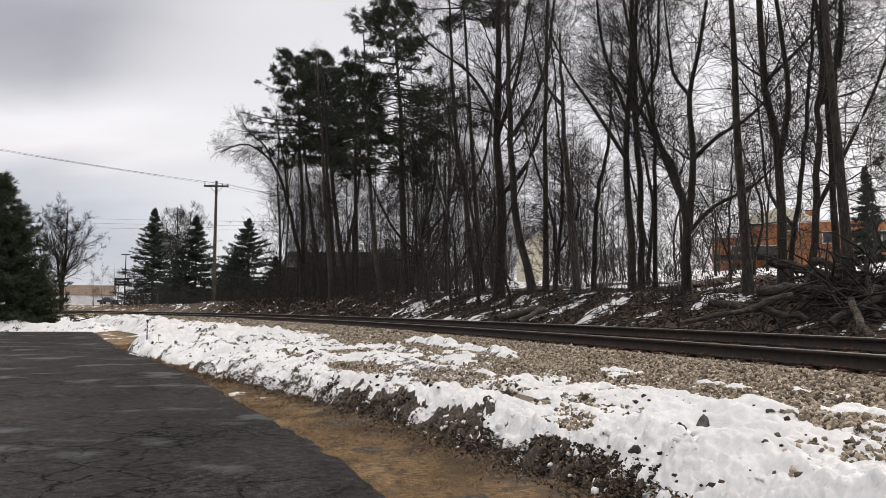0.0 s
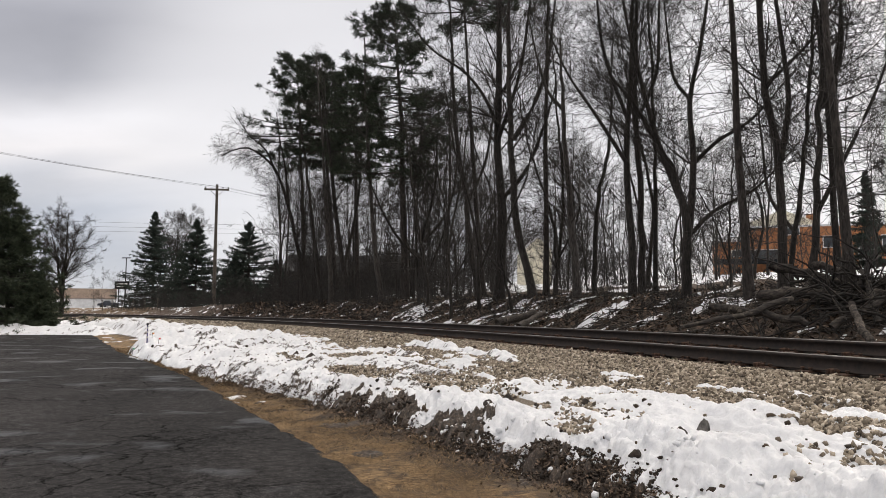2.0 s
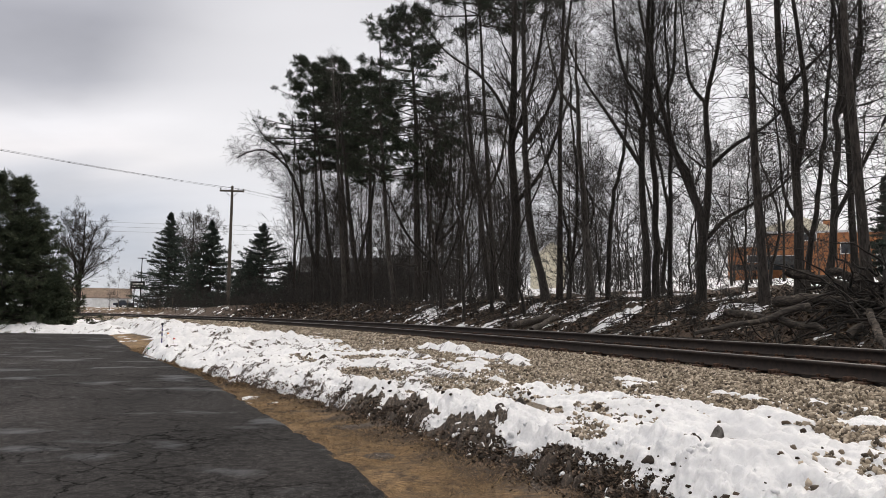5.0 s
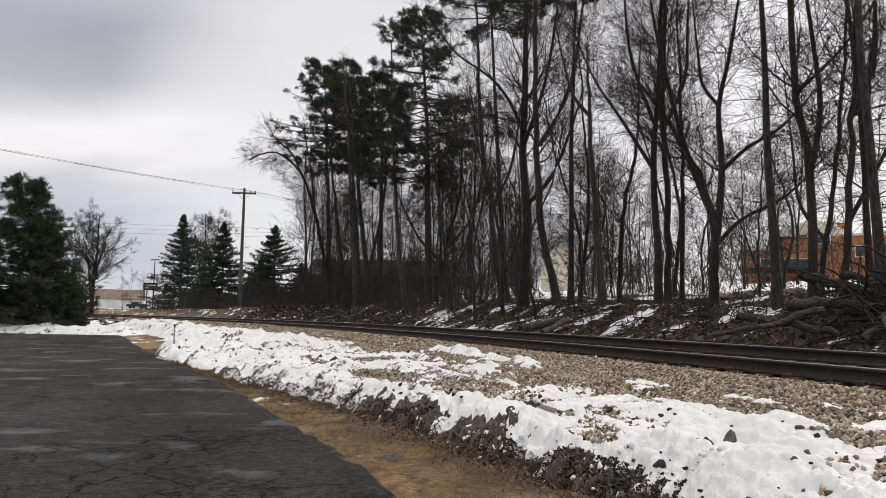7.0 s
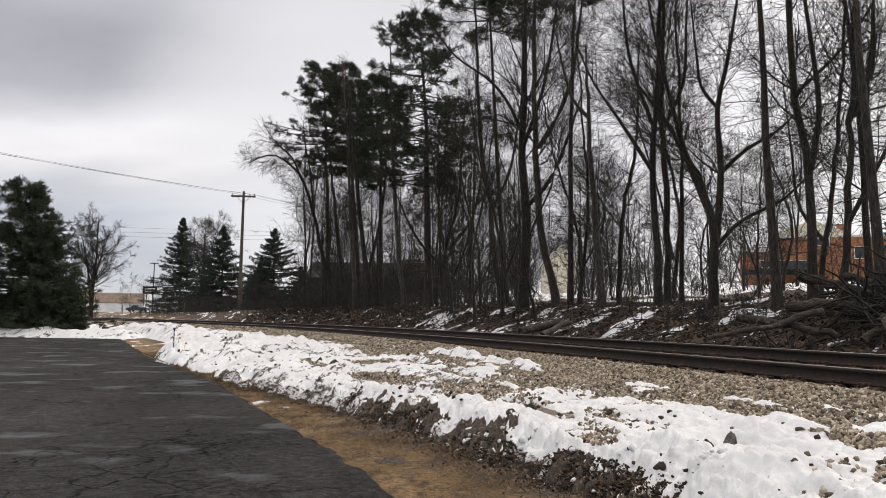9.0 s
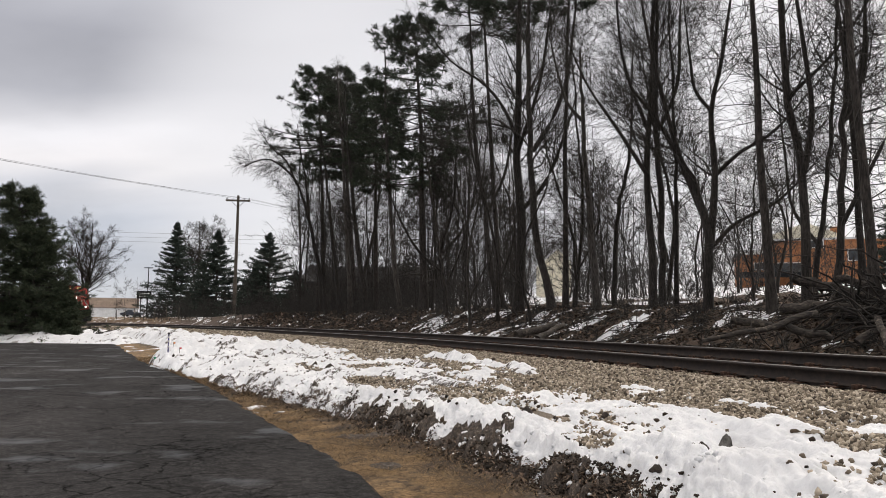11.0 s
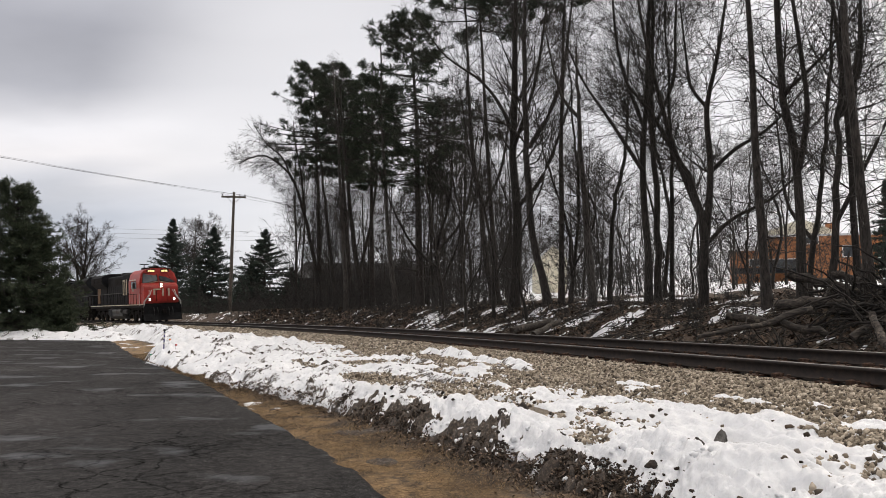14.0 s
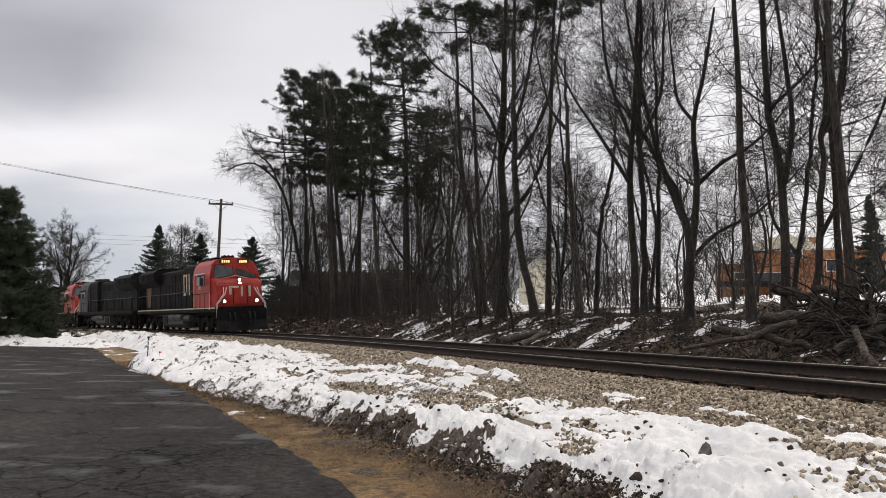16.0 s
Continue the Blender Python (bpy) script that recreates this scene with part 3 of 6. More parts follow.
def lumps(name, pts, sizes, mat, seed, flat=0.75):
    """Many angular lumps joined in one mesh: each a jittered eight-cornered block."""
    rng = np.random.RandomState(seed)
    n = len(pts)
    c = np.array([(x, y, z) for x in (-1, 1) for y in (-1, 1) for z in (-1, 1)], float)
    v = c[None] * rng.uniform(0.22, 0.82, (n, 8, 3))
    v[:, :, 2] *= flat
    a = rng.uniform(0, 6.283, (n, 3)) * np.array([1, 0.3, 0.3])
    ca, sa = np.cos(a), np.sin(a)
    x, y, z = v[..., 0], v[..., 1], v[..., 2]
    x, y = x * ca[:, :1] - y * sa[:, :1], x * sa[:, :1] + y * ca[:, :1]
    y, z = y * ca[:, 1:2] - z * sa[:, 1:2], y * sa[:, 1:2] + z * ca[:, 1:2]
    x, z = x * ca[:, 2:] + z * sa[:, 2:], -x * sa[:, 2:] + z * ca[:, 2:]
    v = np.stack([x, y, z], -1) * sizes[:, None, None] + pts[:, None]
    q = np.array([(0, 1, 3, 2), (4, 6, 7, 5), (0, 4, 5, 1), (2, 3, 7, 6), (0, 2, 6, 4), (1, 5, 7, 3)])
    f = (q[None] + 8 * np.arange(n)[:, None, None]).reshape(-1, 4)
    return mesh_object(name, v.reshape(-1, 3), f, mat)


def nuggets(name, pts, sizes, mat, seed, flat=0.8):
    """Many rough rounded lumps joined in one mesh."""
    rng = np.random.RandomState(seed)
    g = (1 + 5 ** 0.5) / 2
    c = np.array([(-1, g, 0), (1, g, 0), (-1, -g, 0), (1, -g, 0), (0, -1, g), (0, 1, g), (0, -1, -g), (0, 1, -g), (g, 0, -1), (g, 0, 1), (-g, 0, -1), (-g, 0, 1)]) / 1.902
    t = np.array([(0, 11, 5), (0, 5, 1), (0, 1, 7), (0, 7, 10), (0, 10, 11), (1, 5, 9), (5, 11, 4), (11, 10, 2), (10, 7, 6), (7, 1, 8), (3, 9, 4), (3, 4, 2), (3, 2, 6), (3, 6, 8), (3, 8, 9), (4, 9, 5), (2, 4, 11), (6, 2, 10), (8, 6, 7), (9, 8, 1)])
    n = len(pts)
    v = c[None] * rng.uniform(0.45, 1.0, (n, 12, 1)) * rng.uniform(0.7, 1.3, (n, 1, 3))
    a = rng.uniform(0, 6.283, (n, 1))
    x, y = v[..., 0] * np.cos(a) - v[..., 1] * np.sin(a), v[..., 0] * np.sin(a) + v[..., 1] * np.cos(a)
    v = np.stack([x, y, v[..., 2] * flat], -1) * sizes[:, None, None] + pts[:, None]
    f = (t[None] + 12 * np.arange(n)[:, None, None]).reshape(-1, 3)
    return mesh_object(name, v.reshape(-1, 3), f, mat)


def ballast():
    rng = np.random.RandomState(3)
    P, S = [], []
    for s0, s1, u0, u1, per, size in ((-7, 13, 0.85, 2.75, 1700, 0.031), (-16, -7, 0.85, 2.75, 260, 0.06), (13, 34, 0.85, 3.0, 560, 0.054), (34, 80, 0.85, 3.2, 160, 0.09),
                                      (-7, 14, 1.9, 5.0, 1700, 0.029), (14, 34, 1.9, 4.2, 260, 0.06), (-7, 30, -0.75, 0.95, 90, 0.06), (-7, 60, -2.6, -1.0, 60, 0.07)):
        n = int((s1 - s0) * (u1 - u0) * per)
        s, u = rng.uniform(s0, s1, n), rng.uniform(u0, u1, n)
        x, y = on_arc(s, u)
        if u0 == 1.9:
            ok = fbm(x * 0.9 + 20, y * 0.9, 3) > rng.uniform(-0.35, 0.35, n)
            ok &= u < toe_u(s) - 0.55
            s, u, x, y = s[ok], u[ok], x[ok], y[ok]
        k = size * rng.uniform(0.55, 1.35, len(s))
        d = snow_depth(x, y)[0]
        z = land(x, y) + np.where(u > 1.9, np.clip(d, 0, 0.085), 0) + k * rng.uniform(-0.15, 0.35, len(s)) - 0.03 * (abs(u) < 1.0)
        ok = d < 0.10
        P.append(np.stack([x, y, z], 1)[ok])
        S.append(k[ok])
    ob = lumps("ballast", np.concatenate(P), np.concatenate(S), STONE, 5)
    tagged(ob, "pale crushed limestone ballast beside the rails", "gravel", kind="stuff")


ballast()


def clods():
    rng = np.random.RandomState(11)
    P, S = [], []
    for n, s0, s1, lo, hi, big in ((20000, -1.9, 4.9, -0.20, 0.14, 0.011), (420, -2.6, 5.4, -0.32, 0.25, 0.024), (500, 2, 14, -1.6, 0.0, 0.026), (160, 6, 26, -4.0, -0.2, 0.045), (160, -4, 6, -2.0, 0.0, 0.025)):
        s = rng.uniform(s0, s1, n)
        u = toe_u(s) + rng.uniform(lo, hi, n)
        x, y = on_arc(s, u)
        cl = fbm(x * 1.3 + 5, y * 1.3 + 31, 3) + 0.12 > rng.uniform(-0.15, 0.45, n)
        d = snow_depth(x, y)[0]
        k = big * rng.uniform(0.4, 1.5, n) ** 1.3
        z = land(x, y) + np.clip(d, 0, 2) + k * rng.uniform(-0.2, 0.3, n)
        P.append(np.stack([x, y, z], 1)[cl])
        S.append(k[cl])
    ob = nuggets("dirt_clods", np.concatenate(P), np.concatenate(S) * 1.1, CLOD, 12, 0.85)
    tagged(ob, "dark frozen earth clods in the snow ridge", "dirt", kind="stuff")


clods()


def snow_chunks():
    """Icy lumps broken out of the ridge."""
    rng = np.random.RandomState(13)
    n = 420
    s = rng.uniform(-3, 12, n)
    u = toe_u(s) + rng.uniform(-0.55, 0.12, n)
    x, y = on_arc(s, u)
    k = 0.026 * rng.uniform(0.35, 1.5, n) ** 1.8
    z = land(x, y) + np.clip(snow_depth(x, y)[0], 0, 2) + k * rng.uniform(-0.2, 0.3, n)
    tagged(nuggets("snow_chunks", np.stack([x, y, z], 1), k, SNOW, 14, 0.8), "broken lumps of icy snow", "snow", kind="stuff")


snow_chunks()


# ---- railway ----
def rail_section(top):
    """Half outlines of a rail: foot, web and head; y across, z down from the rail's top."""
    h = 0.18
    if top:
        return [(-0.030, -0.004), (-0.026, 0.0), (0.026, 0.0), (0.030, -0.004), (0.034, -0.010), (-0.034, -0.010)]
    return [(-0.036, -0.011), (0.036, -0.011), (0.036, -0.040), (0.010, -0.050), (0.010, -0.150), (0.066, -0.165), (0.066, -h), (-0.066, -h), (-0.066, -0.165), (-0.010, -0.150), (-0.010, -0.050), (-0.036, -0.040)]


def sweep(name, outline, u, z, s0, s1, mat, parent, count):
    s = np.linspace(s0, s1, count)
    V = []
    for dy, dz in outline:
        x, y = on_arc(s, u + dy)
        V.append(np.stack([x, y, np.full_like(x, z + dz)], 1))
    V = np.stack(V, 1)
    k = len(outline)
    i = np.arange(count - 1)[:, None] * k + np.arange(k)[None]
    j = np.arange(count - 1)[:, None] * k + (np.arange(k)[None] + 1) % k
    f = np.stack([i, j, j + k, i + k], -1).reshape(-1, 4)
    return mesh_object(name, V.reshape(-1, 3), f, mat, parent)


def railway():
    track = tagged(empty("railway_track"), "single railway track with rusty rails on dark ties", "railway track")
    for u, z in ((0.7525, RAIL_Z - CANT / 2), (-0.7525, RAIL_Z + CANT / 2)):
        r = sweep("rail", rail_section(False), u, z, -16, 300, RAIL, track, 320)
        sweep("rail_head", rail_section(True), u, z, -16, 300, RAILTOP, r, 320)["label"] = "worn shiny rail head"
    bm = bmesh.new()
    box(bm, -0.115, 0.115, -1.3, 1.3, -0.18, 0.0, 0.012)
    tie = part("tie", bm, TIE, track)
    bm = bmesh.new()
    box(bm, -0.095, 0.095, -0.19, 0.19, 0.0, 0.022, 0.004)
    for sx in (-0.06, 0.06):
        for sy in (-0.115, 0.115):
            box(bm, sx - 0.011, sx + 0.011, sy - 0.011, sy + 0.011, 0.02, 0.05)
            box(bm, sx - 0.017, sx + 0.017, sy - 0.022, sy + 0.018, 0.045, 0.06)
    plate = part("tie_plate", bm, PLATE, track)
    clip = bmesh.new()
    box(clip, -0.045, -0.012, -0.13, 0.13, 0.0, 0.055, 0.008)
    box(clip, 0.012, 0.045, -0.13, 0.13, 0.0, 0.055, 0.008)
    anchor = part("rail_anchor", clip, PLATE, track)
    rng = random.Random(4)
    first = [True, True, True]

    def put(src, k, m):
        ob = src if first[k] else src.copy()
        if not first[k]:
            scene.collection.objects.link(ob)
            ob.parent = track
        first[k] = False
        ob.matrix_basis = m

    cant = math.degrees(math.atan2(CANT, 1.505))
    n = 300
    for i in range(n):
        s = -12 + i * 0.53
        a = math.degrees(TH + KURV * min(s, TANGENT)) + rng.uniform(-0.8, 0.8)
        x, y = on_arc(s, rng.uniform(-0.05, 0.05))
        base = pose(float(x), float(y), RAIL_Z - 0.202, 0, 0, 0) @ pose(0, 0, 0, 0, 0, 90 + a) @ pose(0, 0, 0, -cant, 0, 0)
        put(tie, 0, base)
        if s < 45:
            for v in (0.7525, -0.7525):
                put(plate, 1, base @ pose(0, v, 0))
                if s < 30 and i % 2 == 0:
                    put(anchor, 2, base @ pose(0.17, v, 0.006))


railway()


# ---- trees ----
def tubes(polys, radii, sides):
    """Tubes along (n, k, 3) lines."""
    n, k = radii.shape
    t = np.empty_like(polys)
    t[:, 1:-1] = polys[:, 2:] - polys[:, :-2]
    t[:, 0], t[:, -1] = polys[:, 1] - polys[:, 0], polys[:, -1] - polys[:, -2]
    t /= np.linalg.norm(t, axis=-1, keepdims=True) + 1e-9
    ref = np.where(abs(t[..., 2:]) > 0.9, np.array([1.0, 0, 0]), np.array([0, 0, 1.0]))
    a = np.cross(t, ref)
    a /= np.linalg.norm(a, axis=-1, keepdims=True) + 1e-9
    b = np.cross(t, a)
    ph = np.arange(sides) * 2 * np.pi / sides
    v = polys[:, :, None] + radii[:, :, None, None] * (np.cos(ph)[:, None] * a[:, :, None] + np.sin(ph)[:, None] * b[:, :, None])
    i = (np.arange(n)[:, None, None] * k + np.arange(k - 1)[None, :, None]) * sides + np.arange(sides)
    j = (np.arange(n)[:, None, None] * k + np.arange(k - 1)[None, :, None]) * sides + (np.arange(sides) + 1) % sides
    return v.reshape(-1, 3), np.stack([i, j, j + sides, i + sides], -1).reshape(-1, 4)


def merge(pieces):
    V, F, o = [], [], 0
    for v, f in pieces:
        V.append(v)
        F.append(f + o)
        o += len(v)
    return np.concatenate(V), np.concatenate(F)


def branch(rng, P, Rd, n, t0, t1, ang, length, k, curl, up, r_share=0.6, r_tip=0.25, power=1.0):
    """n branches on each line of P. Angles in degrees; length in metres (low, high), tapering towards the tip."""
    N, K = Rd.shape
    idx = np.repeat(np.arange(N), n)
    M = len(idx)
    t = t0 + (t1 - t0) * rng.rand(M) ** power
    g = t * (K - 1)
    i = np.minimum(g.astype(int), K - 2)
    f = (g - i)[:, None]
    base = P[idx, i] * (1 - f) + P[idx, i + 1] * f
    rad = Rd[idx, i] * (1 - f[:, 0]) + Rd[idx, i + 1] * f[:, 0]
    d = P[idx, i + 1] - P[idx, i]
    d /= np.linalg.norm(d, axis=1, keepdims=True) + 1e-9
    q = np.cross(d, rng.randn(M, 3))
    q /= np.linalg.norm(q, axis=1, keepdims=True) + 1e-9
    a = np.radians(rng.uniform(ang[0], ang[1], M))[:, None]
    d = d * np.cos(a) + q * np.sin(a)
    L = rng.uniform(length[0], length[1], M) * (1.15 - 0.75 * t)
    out = np.empty((M, k, 3))
    out[:, 0] = base
    for j in range(1, k):
        d = d + rng.randn(M, 3) * curl
        d[:, 2] += up
        d /= np.linalg.norm(d, axis=1, keepdims=True)
        out[:, j] = out[:, j - 1] + d * (L / (k - 1))[:, None]
    r0 = np.clip(rad * r_share * rng.uniform(0.6, 1.1, M), 0.004, None)
    return out, r0[:, None] * np.linspace(1, r_tip, k)[None]


def trunk_line(rng, h, lean, r, k=14, wiggle=0.12, tip=0.12, base=(0, 0, 0), flare=1.35):
    t = np.linspace(0, 1, k)
    bend = rng.uniform(0.8, 1.6)
    p = np.stack([base[0] + lean[0] * t ** bend, base[1] + lean[1] * t ** bend, base[2] + h * t], 1)
    w = np.cumsum(rng.randn(k, 2), 0) * wiggle
    w -= w[0]
    w *= np.minimum(t * 4, 1)[:, None]
    p[:, :2] += w
    rr = r * (1 - (1 - tip) * t ** 0.9)
    rr[0] *= flare
    p[0, 2] -= 0.35
    return p[None], rr[None]


def bare_tree(seed, h, r, lean=(0, 0), forks=(), limbs=16, low=0.3, twigs=1.0, spread=1.0, mat=BARK, shape="up", fine=0.0065):
    """A leafless tree. forks: (height share, lean x, lean y, length share) of extra stems."""
    rng = np.random.RandomState(seed)
    tree = empty("bare_tree")
    stems = [trunk_line(rng, h, lean, r, wiggle=0.05 * h / 15)]
    for t, lx, ly, share in forks:
        P, Rd = stems[0]
        i = min(int(t * 13), 12)
        b = P[0, i]
        stems.append(trunk_line(rng, h * share, (lx, ly), Rd[0, i] * 0.8, wiggle=0.05 * h / 15, base=(b[0], b[1], b[2] + 0.35), flare=1.0))
    P0, R0 = np.concatenate([s[0] for s in stems]), np.concatenate([s[1] for s in stems])
    v, f = tubes(P0, R0, 8)
    mesh_object("trunk", v, f, mat, tree, True)
    up, a1 = (0.07, (30, 75)) if shape == "up" else (0.03, (45, 90))
    n1 = max(5, int(limbs / max(1, len(stems)) ** 0.6))
    P1, R1 = branch(rng, P0, R0, n1, low, 0.97, a1, (0.20 * h * spread, 0.42 * h * spread), 9, 0.13, up, 0.45, 0.2)
    P2, R2 = branch(rng, P1, R1, int(6 * twigs), 0.15, 1.0, (25, 65), (0.07 * h, 0.16 * h), 6, 0.14, 0.05, 0.6, 0.3)
    P3, R3 = branch(rng, P2, R2, int(5 * twigs), 0.1, 1.0, (25, 65), (0.025 * h, 0.07 * h), 4, 0.15, 0.03, 0.6, 0.45)
    R3 = np.maximum(R3, fine)
    R2 = np.maximum(R2, fine * 1.3)
    v, f = merge([tubes(P1, R1, 5), tubes(P2, R2, 3), tubes(P3, R3, 3)])
    tagged(mesh_object("crown", v, f, mat, tree), kind="stuff")
    return tree


def tufts(rng, pts, dirs, size, blades, width):
    """Sprays of thin needle blades at pts."""
    n = len(pts)
    d = dirs[:, None] * 0.75 + rng.randn(n, blades, 3) * 0.6
    d /= np.linalg.norm(d, axis=-1, keepdims=True)
    q = np.cross(d, rng.randn(n, blades, 3))
    q /= np.linalg.norm(q, axis=-1, keepdims=True)
    L = (size[:, None] * rng.uniform(0.6, 1.2, (n, blades)))[..., None]
    p = pts[:, None]
    v = np.stack([p - q * L * width * 0.4, p + q * L * width * 0.4, p + d * L * 0.6 + q * L * width, p + d * L, p + d * L * 0.55 - q * L * width], 2)
    v = v[:, :, [0, 1, 2, 4]]
    v[:, :, 2] = p + d * L + q * L * width * 0.5
    v[:, :, 3] = p + d * L - q * L * width * 0.5
    m = n * blades
    return v.reshape(-1, 3), np.arange(m * 4).reshape(m, 4)


def stem_line(nodes, r0, r1, k=16):
    """A smooth stem through a few bends (x, y, z), tapering from r0 to r1."""
    p = np.array(nodes, float)
    d = np.concatenate([[0], np.cumsum(np.linalg.norm(np.diff(p, axis=0), axis=1))])
    g = np.gradient(p, d, axis=0)
    t = np.linspace(0, d[-1], k)
    i = np.clip(np.searchsorted(d, t) - 1, 0, len(d) - 2)
    w = (d[i + 1] - d[i])[:, None]
    f = ((t - d[i]) / w[:, 0])[:, None]
    q = (2 * f ** 3 - 3 * f ** 2 + 1) * p[i] + (f ** 3 - 2 * f ** 2 + f) * w * g[i] + (3 * f ** 2 - 2 * f ** 3) * p[i + 1] + (f ** 3 - f ** 2) * w * g[i + 1]
    return q[None], np.linspace(r0, r1, k)[None]


def hardwood(seed, r, h, bends, limbs=(), count=20, low=0.3, reach=1.0, droop=0.0, fine=0.0045, bark=BARK):
    """A leafless forest tree: bends (height, sideways) of its trunk up to h, great limbs (share of radius, bends)."""
    rng = np.random.RandomState(seed)
    tree = empty("bare_tree")
    z1, x1 = bends[-1]
    z0, x0 = bends[-2] if len(bends) > 1 else (0.0, 0.0)
    nodes = [(0, 0, -0.4), (0, 0, 0.2)] + [(x, 0.15 * rng.randn(), z) for z, x in bends]
    if h > z1 + 1:
        nodes.append((x1 + (x1 - x0) / max(z1 - z0, 1) * (h - z1) * 0.6, nodes[-1][1], h))
    P, R = stem_line(nodes, r, r * 0.22, 22)
    R[0, 0] *= 1.5
    R[0, 1] *= 1.12
    P[0, 2:] += rng.randn(20, 3) * 0.025
    v, f = tubes(P, R, 9)
    mesh_object("trunk", v, f, bark, tree, True)
    Q, S = [P], [R]
    for share, bl in limbs:
        away = rng.uniform(-0.5, 0.5)
        a = [(x, away * (z - bl[0][0]) * 0.5, z) for z, x in bl]
        (za, xa), (zb, xb) = bl[-2], bl[-1]
        n = math.hypot(zb - za, xb - xa)
        a.append((xb + (xb - xa) / n * 1.6, a[-1][1], zb + (zb - za) / n * 1.6 + 0.7))
        p, q = stem_line(a, r * share, r * share * 0.25, 14)
        v, f = tubes(p, q, 7)
        mesh_object("limb", v, f, bark, tree, True)
        # resampled so that boughs grow from limbs as from trunks
        t, k = np.linspace(0, 13, 22), np.arange(14)
        Q.append(np.stack([np.interp(t, k, p[0, :, c]) for c in range(3)], 1)[None])
        S.append(np.interp(t, k, q[0])[None])
    B = []
    for i, (p, q) in enumerate(zip(Q, S)):
        n = count if i == 0 else max(7, count // 3)
        L = h * 0.16 if i == 0 else 1.8
        B.append(branch(rng, p, q, n, low if i == 0 else 0.2, 0.98, (28, 72), (L * 0.7 * reach, L * 1.7 * reach), 9, 0.10, 0.045 - droop, 0.34, 0.15))
    P1, R1 = np.concatenate([b[0] for b in B]), np.concatenate([b[1] for b in B])
    P2, R2 = branch(rng, P1, R1, 6, 0.12, 1.0, (25, 60), (0.9 * reach, 2.6 * reach), 6, 0.10, 0.03 - droop, 0.5, 0.3)
    P3, R3 = branch(rng, P2, R2, 6, 0.1, 1.0, (25, 55), (0.4 * reach, 1.2 * reach), 4, 0.10, 0.01 - droop, 0.5, 0.4)
    v, f = merge([tubes(P1, R1, 5), tubes(P2, np.maximum(R2, fine * 1.3), 3), tubes(P3, np.maximum(R3, fine), 3)])
    tagged(mesh_object("crown", v, f, bark, tree), kind="stuff")
    return tree


